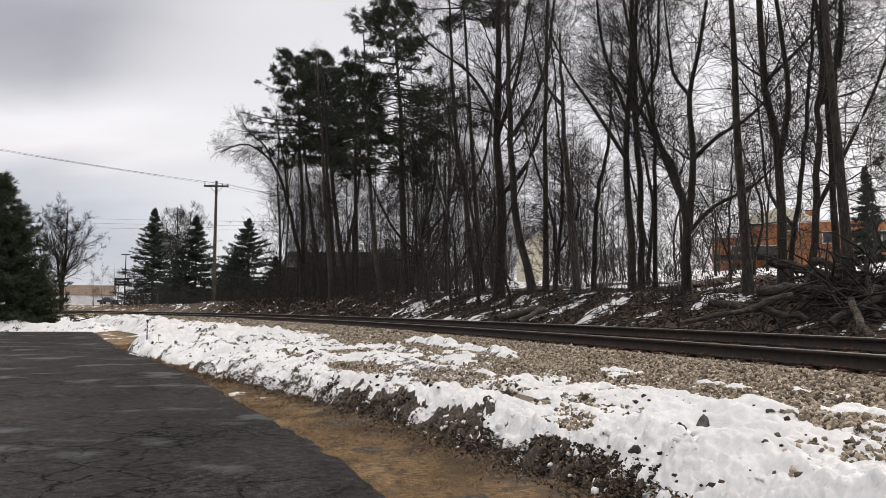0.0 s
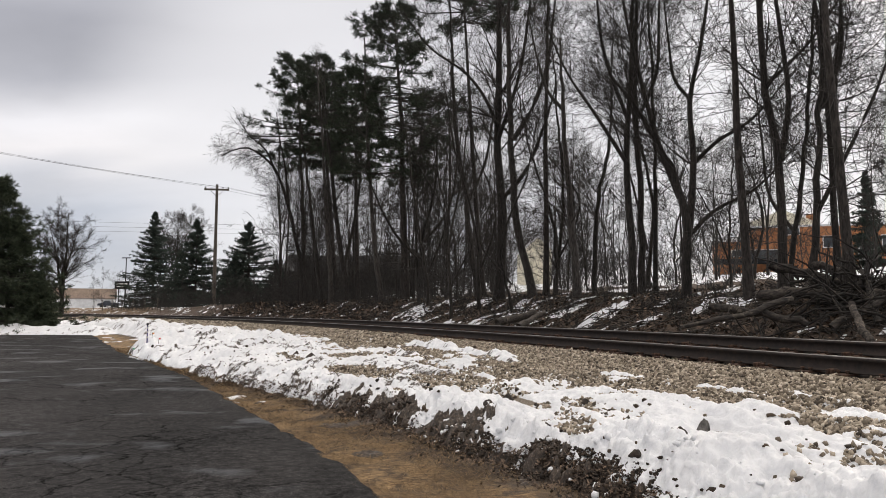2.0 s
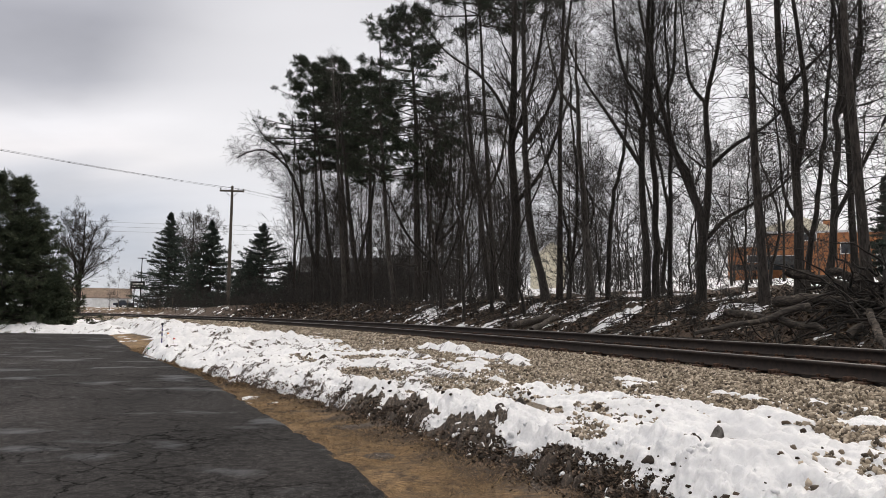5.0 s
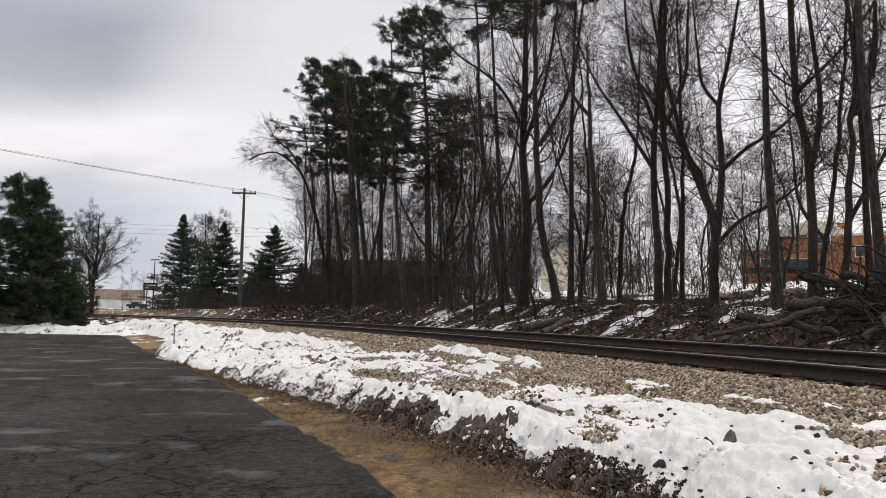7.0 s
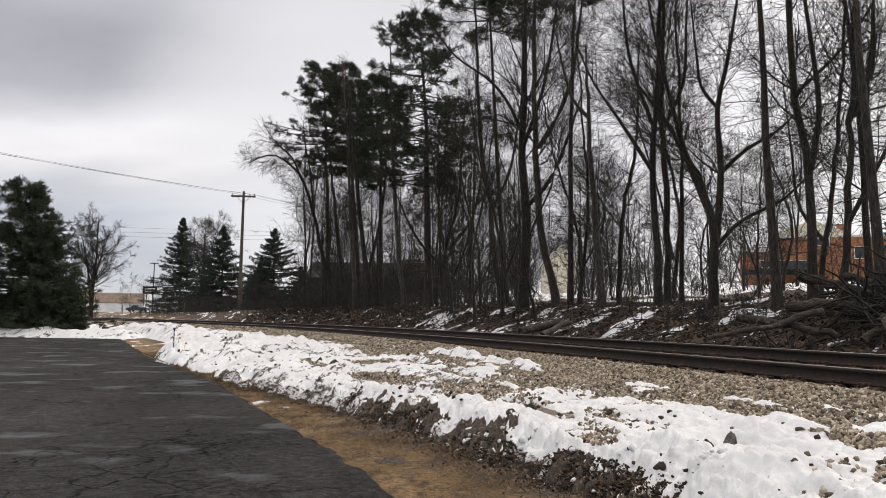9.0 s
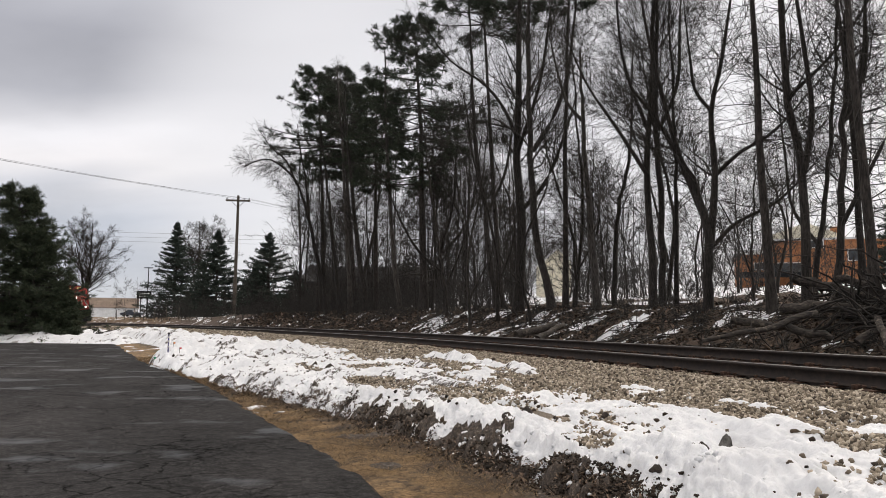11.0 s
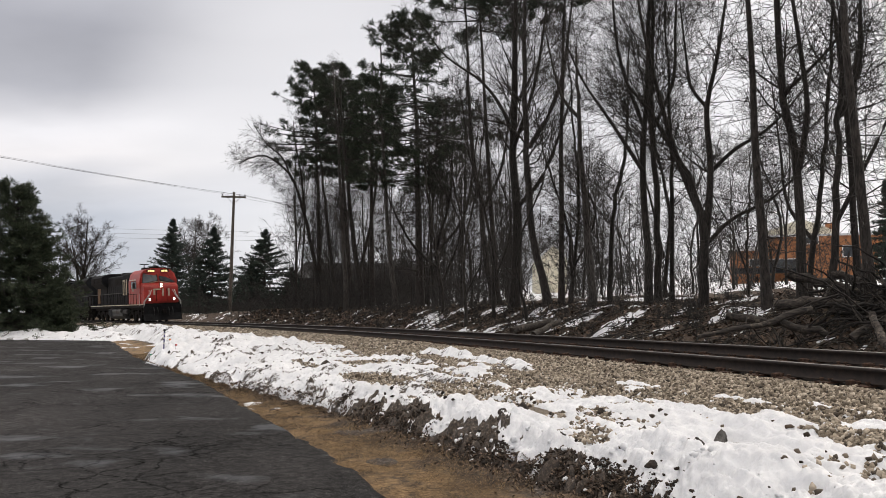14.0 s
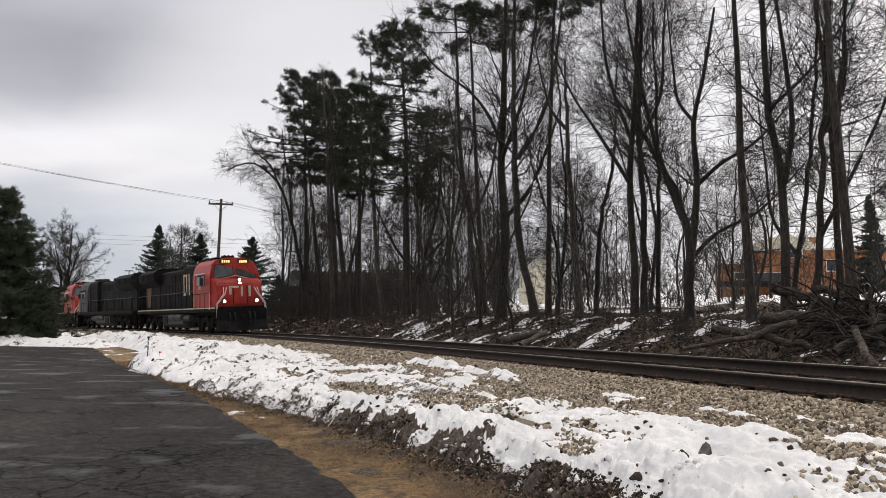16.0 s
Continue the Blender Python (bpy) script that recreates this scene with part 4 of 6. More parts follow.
def pine(seed, h, r, lean=(0, 0), bare=0.45, width=3.0, mat=NEEDLE, name="pine_tree", full=False, gap=0.55, blades=8):
    """A tall pine: whorls of level limbs with needle sprays at their ends over a bare trunk with dead stubs."""
    rng = np.random.RandomState(seed)
    tree = empty(name)
    P0, R0 = trunk_line(rng, h, lean, r, wiggle=0.03)
    v, f = tubes(P0, R0, 9)
    mesh_object("trunk", v, f, PINE_BARK, tree, True)
    whorls = max(6, int((1 - bare) * h / gap))
    per = 7 if full else 6
    n = whorls * per
    t = np.repeat((np.arange(whorls) + 0.5) / whorls, per) + rng.randn(n) * 0.012
    t = np.clip(t, 0.0, 0.985)
    a = rng.uniform(0, 6.283, n)
    # uneven sides: some limbs of a whorl are short or lost
    side = 1 + 0.30 * np.sin(a + rng.uniform(0, 6)) * np.cos(t * 9 + rng.uniform(0, 6))
    prof = (1 - t ** 1.25) + 0.10 if full else (0.45 + 0.55 * np.minimum(1, t / 0.3)) * (1 - t ** 2.0) + 0.14
    L = width * prof * side * np.where(rng.rand(n) < 0.25, rng.uniform(0.3, 0.7, n), rng.uniform(0.75, 1.15, n))
    k = 7
    z = bare + (1 - bare) * t
    g = z * (P0.shape[1] - 1)
    i = np.minimum(g.astype(int), P0.shape[1] - 2)
    fr = (g - i)[:, None]
    base = P0[0, i] * (1 - fr) + P0[0, i + 1] * fr
    rise = -0.12 + 0.55 * t ** 2.5 + rng.randn(n) * 0.06
    P1 = np.empty((n, k, 3))
    for j in range(k):
        q = j / (k - 1)
        w = rng.randn(n) * 0.04 * q
        P1[:, j] = base + np.stack([np.cos(a + w) * L * q, np.sin(a + w) * L * q, L * (rise * q + 0.14 * q * q)], 1)
    R1 = (0.012 + 0.011 * L)[:, None] * np.linspace(1, 0.3, k)[None]
    P2, R2 = branch(rng, P1, R1, 8, 0.30, 1.0, (25, 62), (0.30 + 0.08 * width, 0.7 + 0.16 * width), 4, 0.12, 0.03, 0.55, 0.4)
    P2[:, :, 2] = P2[:, :1, 2] + (P2[:, :, 2] - P2[:, :1, 2]) * 0.45
    pieces = [tubes(P1, R1, 4), tubes(P2, R2, 3)]
    if bare > 0.2:
        Pd, Rdd = branch(rng, P0, R0, 80, 0.10, bare + 0.12, (72, 102), (0.7, 3.0), 6, 0.10, -0.03, 0.16, 0.3)
        Pe, Re = branch(rng, Pd, Rdd, 6, 0.2, 1.0, (30, 70), (0.3, 1.1), 4, 0.14, -0.02, 0.6, 0.4)
        pieces += [tubes(Pd, Rdd, 4), tubes(Pe, np.maximum(Re, 0.007), 3)]
    v, f = merge(pieces)
    tagged(mesh_object("limbwork", v, f, PINE_BARK, tree), kind="stuff")
    m = 6 if full else 7
    idx = np.repeat(np.arange(len(P2)), m)
    t = rng.uniform(0.25, 1.0, len(idx)) * 3
    i = np.minimum(t.astype(int), 2)
    fr = (t - i)[:, None]
    pts = P2[idx, i] * (1 - fr) + P2[idx, i + 1] * fr + rng.randn(len(idx), 3) * 0.05
    d = P2[idx, 3] - P2[idx, 0]
    d /= np.linalg.norm(d, axis=1, keepdims=True) + 1e-9
    d[:, 2] += 0.22
    v, f = tufts(rng, pts, d, rng.uniform(0.18, 0.34, len(pts)), blades, 0.085)
    tagged(mesh_object("foliage", v, f, mat, tree), kind="stuff")
    return tree


def spruce(seed, h, width, name="spruce_tree", mat=SPRUCE, tiers=30, per=11, droop=-0.06, dense=1.0, taper=1.05):
    """A spruce clothed to the ground: tiers of drooping boughs with hanging sprays."""
    rng = np.random.RandomState(seed)
    tree = empty(name)
    P0, R0 = trunk_line(rng, h, (0, 0), 0.012 * h + 0.06, wiggle=0.02, tip=0.08)
    v, f = tubes(P0, R0, 7)
    mesh_object("trunk", v, f, PINE_BARK, tree, True)
    n = tiers * per
    t = np.repeat((np.arange(tiers) + 0.5) / tiers, per) + rng.randn(n) * 0.016
    t = np.clip(t, 0.02, 0.99)
    a = rng.uniform(0, 6.283, n)
    L = width * (1 - t) ** taper * np.where(rng.rand(n) < 0.3, rng.uniform(0.35, 0.75, n), rng.uniform(0.75, 1.2, n)) + 0.06
    k = 6
    P1 = np.empty((n, k, 3))
    P1[:, 0] = np.stack([np.zeros(n), np.zeros(n), t * h], 1)
    for j in range(1, k):
        q = j / (k - 1)
        P1[:, j] = P1[:, 0] + np.stack([np.cos(a) * L * q, np.sin(a) * L * q, L * (0.5 * t * t * q + droop * 3 * q + 0.16 * q * q) + 0 * a], 1)
    R1 = (0.012 + 0.012 * L)[:, None] * np.linspace(1, 0.25, k)[None]
    v, f = tubes(P1, R1, 3)
    tagged(mesh_object("limbwork", v, f, PINE_BARK, tree), kind="stuff")
    m = int(26 * dense)
    idx = np.repeat(np.arange(n), m)
    g = rng.uniform(0.18, 1.0, len(idx))
    gi = g * (k - 1)
    i = np.minimum(gi.astype(int), k - 2)
    fr = (gi - i)[:, None]
    pts = P1[idx, i] * (1 - fr) + P1[idx, i + 1] * fr
    side = np.stack([-np.sin(a[idx]), np.cos(a[idx]), np.zeros(len(idx))], 1)
    off = rng.uniform(-1, 1, len(idx)) * (0.05 + 0.28 * L[idx] * (1.1 - g) * g ** 0.5)
    pts = pts + side * off[:, None]
    d = np.stack([np.cos(a[idx]), np.sin(a[idx]), -0.55 * np.ones(len(idx))], 1) + side * np.sign(off)[:, None] * 0.5
    d /= np.linalg.norm(d, axis=1, keepdims=True)
    v, f = tufts(rng, pts, d, rng.uniform(0.16, 0.34, len(pts)) * (0.5 + 0.055 * h) * (0.45 + 0.65 * np.sqrt(np.minimum(L[idx] / width, 1))), 5, 0.15)
    tagged(mesh_object("foliage", v, f, mat, tree), kind="stuff")
    return tree


def stand(ob, x, y, turn=0.0, scale=1.0, sink=0.05):
    ob.matrix_basis = pose(x, y, float(land(np.float64(x), np.float64(y))) - sink, 0, 0, turn)
    ob.scale = (scale, scale, scale)
    return ob


# ---- the wood ----
GREYBARK = simple("pale_grey_bark", (0.022, 0.019, 0.017), (0.105, 0.092, 0.082), 9.0, 0.95, bump=0.8, dist=0.03, stretch=(3, 3, 0.5), vary=0.25)


def grow(x, y, tree, label="tall leafless hardwood tree with dark furrowed bark", group="trees of the wood", category="tree"):
    """Sets a tree on the bank, its sideways bends square to the drive."""
    tagged(stand(tree, x, y, -math.degrees(math.atan2(x, y))), label, category, group)


def wood():
    pale = "tall leafless tree with a straight pale grey trunk"
    grow(-11.1, 57.4, hardwood(101, 0.21, 11.6, ((4.5, -0.8), (8.2, -1.7), (11.4, -3.1), (12.6, -5.2), (11.8, -6.9)), ((0.5, ((8.0, -1.6), (11.0, -1.9), (13.5, -2.4))), (0.4, ((10.5, -2.6), (12.6, -3.6), (13.4, -4.6)))), 40, 0.3, 1.0, 0.05, 0.006), "leafless tree arching out over the railway")
    grow(-9.2, 53.1, hardwood(102, 0.19, 16, ((5.5, -0.65), (11.2, -1.35), (15.1, -1.9)), (), 26, 0.2, 0.8))
    grow(-8.0, 50.5, hardwood(103, 0.18, 19, ((6.2, -0.4), (10.3, -0.65), (18.1, -1.35)), (), 26, 0.3, 0.8, bark=GREYBARK), pale)
    grow(-6.8, 49.5, hardwood(104, 0.22, 16, ((5.9, -0.75), (10.0, -1.2), (14.9, -1.7)), ((0.6, ((2.5, -0.2), (7.0, 0.7), (12.0, 1.0))),), 26, 0.25, 0.8))
    grow(-3.8, 43.0, hardwood(105, 0.17, 16.5, ((3.4, -0.4), (8.6, -0.8), (14.4, -1.1)), (), 22, 0.3, 0.8, bark=GREYBARK), pale)
    grow(-1.0, 42.2, hardwood(106, 0.15, 12, ((3.1, -0.3), (6.6, 0.45), (9.0, 0.6)), ((0.7, ((3.4, -0.2), (5.0, 1.1), (9.0, 1.9))), (0.7, ((2.2, -0.1), (3.4, -1.5), (6.0, -3.0)))), 24, 0.2, 0.9))
    grow(0.8, 41.2, hardwood(107, 0.10, 12, ((3.7, -0.2), (6.6, -1.0), (8.8, -1.35)), (), 22, 0.2, 0.9))
    grow(1.7, 34.4, hardwood(108, 0.17, 16, ((3.1, -0.45), (5.3, -0.6), (7.3, -1.0), (10.2, -1.2)), ((0.55, ((4.6, -0.6), (6.6, 0.3), (9.5, 0.8))),), 24, 0.25))
    grow(2.5, 31.5, hardwood(109, 0.25, 19, ((4.3, 0.15), (6.8, -0.05), (9.5, 0.0), (14.3, 0.1)), ((0.36, ((8.1, -0.1), (9.5, -0.65), (10.6, -1.4), (12.2, -3.3))), (0.45, ((4.6, 0.1), (5.6, 1.0), (7.8, 2.0))), (0.4, ((7.4, 0.0), (10.0, 0.9), (13.0, 1.4)))), 46, 0.35, 1.1))
    grow(3.7, 29.4, hardwood(110, 0.18, 18, ((2.2, -0.45), (4.6, -0.7), (8.3, -0.9), (13.3, -0.9)), ((0.65, ((6.8, -0.75), (8.0, 0.0), (9.5, 0.6), (12.0, 1.0))),), 38, 0.35, bark=GREYBARK), pale)
    grow(4.7, 29.7, hardwood(111, 0.09, 12, ((2.1, 0.25), (5.7, 0.35), (8.2, 0.15)), (), 22, 0.25, 0.8))
    grow(5.0, 26.4, hardwood(112, 0.17, 10.4, ((3.0, -0.2), (5.4, -0.35), (10.1, -0.5)), ((0.45, ((7.2, -0.4), (8.0, -1.0), (9.0, -1.3))),), 14, 0.25, 0.8, bark=GREYBARK), "dead tree with a broken pale top")
    grow(6.2, 29.0, hardwood(113, 0.12, 11, ((4.4, 0.3), (5.9, 0.65), (7.9, 0.8)), (), 26, 0.25, 1.0))
    grow(6.4, 23.9, hardwood(114, 0.14, 16, ((1.7, 0.0), (5.0, -0.1), (6.6, 0.0), (10.6, 0.25)), ((0.55, ((4.6, -0.1), (6.5, -1.2), (7.8, -2.0))), (0.5, ((6.0, 0.0), (8.5, -0.8), (11.0, -1.0)))), 44, 0.35, 1.1))
    grow(6.8, 24.2, hardwood(115, 0.13, 15, ((2.7, 0.05), (5.0, 0.0), (6.6, -0.1), (9.5, 0.0)), ((0.6, ((6.2, 0.0), (7.6, 0.6), (10.0, 0.8))),), 42, 0.35, 1.1))
    grow(7.3, 24.3, hardwood(116, 0.09, 12, ((4.6, 0.1), (6.7, 0.05)), (), 22, 0.25, 0.9))
    grow(7.4, 21.5, hardwood(117, 0.17, 8.0, ((2.6, 0.0), (4.0, -0.3), (5.1, -0.85), (6.3, -1.45), (7.2, -2.1)), ((0.72, ((2.0, 0.1), (4.3, 0.3), (6.1, 0.25), (7.1, 0.5))), (0.42, ((2.1, 0.2), (2.7, 0.75), (3.4, 2.0))), (0.42, ((4.3, 0.35), (4.9, 1.0), (5.4, 1.85))), (0.62, ((3.2, -0.12), (4.9, -0.7), (6.6, -1.1), (8.8, -1.55))), (0.35, ((6.2, 0.3), (7.0, -0.2), (7.9, -0.3)))), 34, 0.45, 1.0), "great forked leafless tree with spreading limbs")
    grow(8.8, 18.3, hardwood(119, 0.13, 15, ((2.0, 0.05), (3.5, 0.0), (5.0, -0.2), (8.1, -0.3)), ((0.65, ((3.5, 0.05), (4.9, 0.3), (6.5, 0.2), (8.0, 0.05))), (0.4, ((5.6, -0.2), (6.6, 0.8), (7.8, 1.6)))), 30, 0.3, 0.9), "leafless tree forked into two upright stems")
    grow(9.5, 19.3, hardwood(120, 0.08, 11, ((3.6, 0.45), (6.7, 0.75)), ((0.7, ((1.6, 0.2), (2.6, -0.4), (4.4, -0.6))),), 26, 0.25, 0.9))
    grow(9.0, 17.2, hardwood(121, 0.10, 11, ((3.3, 0.25), (4.9, 0.35), (6.1, 0.45)), ((0.6, ((4.6, 0.35), (5.8, 0.8), (7.4, 0.9))), (0.6, ((2.0, 0.15), (3.2, 0.75), (4.8, 1.5)))), 28, 0.3, 0.9))
    rng = np.random.RandomState(77)
    for i in range(10):
        a, d = math.radians(-4 + 30 * (i + rng.rand()) / 10), rng.uniform(27, 40)
        x, y, h = d * math.sin(a), d * math.cos(a), rng.uniform(6, 12)
        if 0.100 < x / y < 0.148:
            continue
        t = hardwood(150 + i, h * 0.0085, h, ((h * 0.3, rng.uniform(-0.5, 0.5)), (h * 0.7, rng.uniform(-1.2, 1.2))), ((0.6, ((h * 0.15, 0.0), (h * 0.4, rng.uniform(-1.5, 1.5)), (h * 0.7, rng.uniform(-2, 2)))),), 22, 0.15, 0.8)
        grow(x, y, t, "slender leafless tree with a tangle of twigs", "young trees of the wood")
    P = "tall dark pine with a bare lower trunk"
    for i, (x, y, h, r, lean, bare, width) in enumerate((
            (-11.5, 58.0, 20.4, 0.24, -1.0, 0.55, 4.3), (-8.2, 55.1, 19.4, 0.22, -1.7, 0.60, 3.8), (-6.1, 50.3, 17.0, 0.22, -0.2, 0.52, 2.8),
            (-2.3, 42.5, 18.0, 0.28, -1.0, 0.40, 4.2), (-9.6, 60.0, 19.5, 0.2, -0.6, 0.60, 3.4))):
        grow(x, y, pine(200 + i, h, r, (lean, 0), bare, width), P, "pines of the wood", "pine tree")
    Q = "tall straight pine with dead side twigs and a high crown"
    for i, (x, y, h, r, lean, bare, width) in enumerate((
            (2.0, 34.8, 21, 0.15, -1.2, 0.66, 3.6), (4.2, 28.9, 20, 0.13, 0.5, 0.64, 2.4), (8.1, 18.7, 16, 0.13, -0.5, 0.80, 2.2), (9.0, 15.6, 15, 0.125, -0.4, 0.82, 2.2))):
        grow(x, y, pine(210 + i, h, r, (lean, 0), bare, width), Q, "pines of the wood", "pine tree")


wood()


# ---- locomotives ----
RED = simple("faded_red_paint", (0.30, 0.018, 0.012), (0.46, 0.030, 0.018), 1.5, 0.42, bump=0.05, dist=0.002, wear=None)
BLACKP = simple("sooty_black_paint", (0.004, 0.004, 0.005), (0.014, 0.014, 0.0155), 1.7, 0.75, bump=0.05, dist=0.002)
GREYCAB = simple("weathered_grey_cab_paint", (0.045, 0.048, 0.053), (0.085, 0.09, 0.096), 1.4, 0.7, bump=0.05, dist=0.002)
GREYP = simple("dull_grey_paint", (0.008, 0.009, 0.011), (0.020, 0.022, 0.025), 1.4, 0.75, bump=0.05, dist=0.002)
UNDER = simple("grimy_underframe", (0.006, 0.005, 0.005), (0.020, 0.017, 0.015), 5.0, 0.85, bump=0.3, dist=0.006)
TANK = simple("dusty_tank_paint", (0.035, 0.036, 0.036), (0.09, 0.088, 0.084), 3.0, 0.7, bump=0.1, dist=0.003)
CREAM = simple("cream_stripe_paint", (0.42, 0.36, 0.26), (0.60, 0.54, 0.42), 5.0, 0.6, bump=0)
WHITEP = simple("white_enamel", (0.62, 0.61, 0.58), (0.80, 0.79, 0.76), 5.0, 0.5, bump=0)
RUSTY = simple("rust_brown_panel", (0.10, 0.055, 0.025), (0.20, 0.115, 0.055), 4.0, 0.8, bump=0.1, dist=0.003)
WINDOW = simple("cab_glass", (0.05, 0.055, 0.062), (0.11, 0.12, 0.13), 0.8, 0.08, bump=0)
for dull in (BLACKP, GREYP, UNDER):
    dull.node_tree.nodes["Principled BSDF"].inputs["Specular IOR Level"].default_value = 0.15
LAMP = glow("headlight_glow", (1.0, 0.93, 0.80), 5.0)
NUMBER = glow("numberboard_glow", (1.0, 0.72, 0.30), 1.3)
DARK = simple("dark_rubber", (0.008, 0.008, 0.008), (0.02, 0.02, 0.02), 8.0, 0.8, bump=0)


def arch(w, z0, z1, chamfer, n=5):
    """Half-rounded cross outline in y and z."""
    pts = [(-w, z0), (w, z0)]
    for i in range(n + 1):
        a = math.pi / 2 * i / n
        pts.append((w - chamfer * 1.6 * (1 - math.cos(a)), z1 - chamfer + chamfer * math.sin(a)))
    for i in range(n, -1, -1):
        a = math.pi / 2 * i / n
        pts.append((-(w - chamfer * 1.6 * (1 - math.cos(a))), z1 - chamfer + chamfer * math.sin(a)))
    return pts


def hood(bm, outline, x0, x1):
    a = [bm.verts.new((x0, y, z)) for y, z in outline]
    b = [bm.verts.new((x1, y, z)) for y, z in outline]
    k = len(outline)
    bm.faces.new(a)
    bm.faces.new(b[::-1])
    for i in range(k):
        bm.faces.new((a[i], b[i], b[(i + 1) % k], a[(i + 1) % k])[::-1])
    return a + b


def bars(bm, m, items, depth=0.012):
    """Flat bars (x0, x1, z0, z1) on the plane y = 0 of m."""
    for x0, x1, z0, z1 in items:
        box(bm, x0, x1, -depth, depth, z0, z1, 0, m)


def locomotive(label, body, cab_paint, lit, logo):
    loco = tagged(empty("locomotive"), label, "locomotive", "locomotives of the train")
    # frame, walkway and sill
    bm = bmesh.new()
    box(bm, -21.6, -0.75, -1.1, 1.1, 1.05, 1.5, 0.03)
    box(bm, -21.7, -0.70, -1.52, 1.52, 1.48, 1.60, 0.02)
    box(bm, -21.7, -0.70, -1.54, -1.46, 1.30, 1.50, 0.01)
    box(bm, -21.7, -0.70, 1.46, 1.54, 1.30, 1.50, 0.01)
    part("frame", bm, UNDER, loco)
    for y in (-1.548, 1.548):
        bm = bmesh.new()
        box(bm, -21.6, -0.8, y - 0.006, y + 0.006, 1.51, 1.585)
        part("sill_stripe", bm, CREAM if cab_paint is RED else GREYP, loco, "cream stripe along the walkway edge" if cab_paint is RED else "")
    # nose
    bm = bmesh.new()
    a = [(-1.50, 1.60), (-0.92, 1.60), (-0.86, 2.2), (-0.98, 2.95), (-1.12, 3.18), (-2.05, 3.42), (-2.05, 1.60)]
    vs = prism(bm, a, -1.50, 1.50)
    for v in vs:
        if v.co.x > -1.5:
            v.co.y *= 0.93
            if v.co.z > 3.0:
                v.co.y *= 0.97
    bmesh.ops.bevel(bm, geom=bm.edges[:], offset=0.06, segments=2, affect="EDGES")
    nose = part("nose", bm, cab_paint, loco, smooth=False)
    bm = bmesh.new()
    box(bm, -0.93, -0.86, -0.36, 0.36, 1.75, 2.95, 0.02, pose(0, 0, 0, 0, 0, 0))
    part("nose_door", bm, cab_paint, nose)
    bm = bmesh.new()
    for y in (-0.42, 0.42):
        rod(bm, (-0.83, y, 1.8), (-0.90, y, 2.8), 0.018, 6)
    part("grab_iron", bm, UNDER, nose)
    # cab
    bm = bmesh.new()
    vs = hood(bm, [(-1.53, 1.6), (1.53, 1.6), (1.53, 3.55), (1.36, 4.20), (1.05, 4.50), (0.4, 4.63), (-0.4, 4.63), (-1.05, 4.50), (-1.36, 4.20), (-1.53, 3.55)], -5.6, -2.0)
    for v in vs:
        if v.co.x > -3 and v.co.z < 3.6:
            v.co.x += 0.25
    bmesh.ops.bevel(bm, geom=bm.edges[:], offset=0.04, segments=2, affect="EDGES")
    cab = part("cab", bm, cab_paint, loco)
    # windscreen
    for y0, y1 in ((-1.32, -0.10), (0.10, 1.32)):
        s = 1 if y0 > 0 else -1
        bm = bmesh.new()
        q = []
        for y, z in ((y0, 3.55 if s > 0 else 3.30), (y1, 3.30 if s > 0 else 3.55), (y1 - 0.12 if s > 0 else y1, 4.16 if s > 0 else 4.22), (y0 if s > 0 else y0 + 0.12, 4.22 if s > 0 else 4.16)):
            q.append(bm.verts.new((-1.79 - max(z - 3.5, 0) * 0.36, y, z)))
        f = bm.faces.new(q)
        ex = bmesh.ops.extrude_face_region(bm, geom=[f])
        bmesh.ops.translate(bm, vec=(0.05, 0, 0), verts=[g for g in ex["geom"] if isinstance(g, bmesh.types.BMVert)])
        bmesh.ops.recalc_face_normals(bm, faces=bm.faces[:])
        pane = part("windscreen", bm, WINDOW, cab, "dark windscreen pane")
        bm = bmesh.new()
        c = [(y0, 3.55 if s > 0 else 3.30), (y1, 3.30 if s > 0 else 3.55), (y1 - 0.12 if s > 0 else y1, 4.16 if s > 0 else 4.22), (y0 if s > 0 else y0 + 0.12, 4.22 if s > 0 else 4.16)]
        for i in range(4):
            a, d = c[i], c[(i + 1) % 4]
            rod(bm, (-1.73 - max(a[1] - 3.5, 0) * 0.36, *a), (-1.73 - max(d[1] - 3.5, 0) * 0.36, *d), 0.022, 6)
        part("window_trim", bm, DARK, pane)
        bm = bmesh.new()
        rod(bm, (-1.88, (y0 + y1) / 2, 4.2), (-1.74, (y0 + y1) / 2 + 0.22, 3.75), 0.014, 5)
        part("wiper", bm, DARK, pane)
        bm = bmesh.new()
        box(bm, -2.4, -1.90, 0.22 if s > 0 else -0.90, 0.90 if s > 0 else -0.22, 4.27, 4.52, 0.02)
        board = part("number_board", bm, DARK, cab)
        for k in range(4):
            bm = bmesh.new()
            y = 0.30 * s + k * 0.13 * s
            box(bm, -1.905, -1.89, min(y, y + 0.08 * s), max(y, y + 0.08 * s), 4.31, 4.46)
            part("number_bar", bm, NUMBER if lit else WHITEP, board, "lit amber figure bar" if lit else "")
    # side windows, sunshade, door
    for s in (-1, 1):
        for x0, x1 in ((-4.55, -3.75), (-3.6, -2.95)):
            bm = bmesh.new()
            box(bm, x0 - 0.05, x1 + 0.05, s * 1.53 - 0.012, s * 1.53 + 0.012, 2.90, 3.58, 0.006)
            side = part("side_window", bm, DARK, cab)
            bm = bmesh.new()
            box(bm, x0, x1, s * 1.545 - 0.008, s * 1.545 + 0.008, 2.95, 3.53, 0.004)
            part("pane", bm, WINDOW, side)
        bm = bmesh.new()
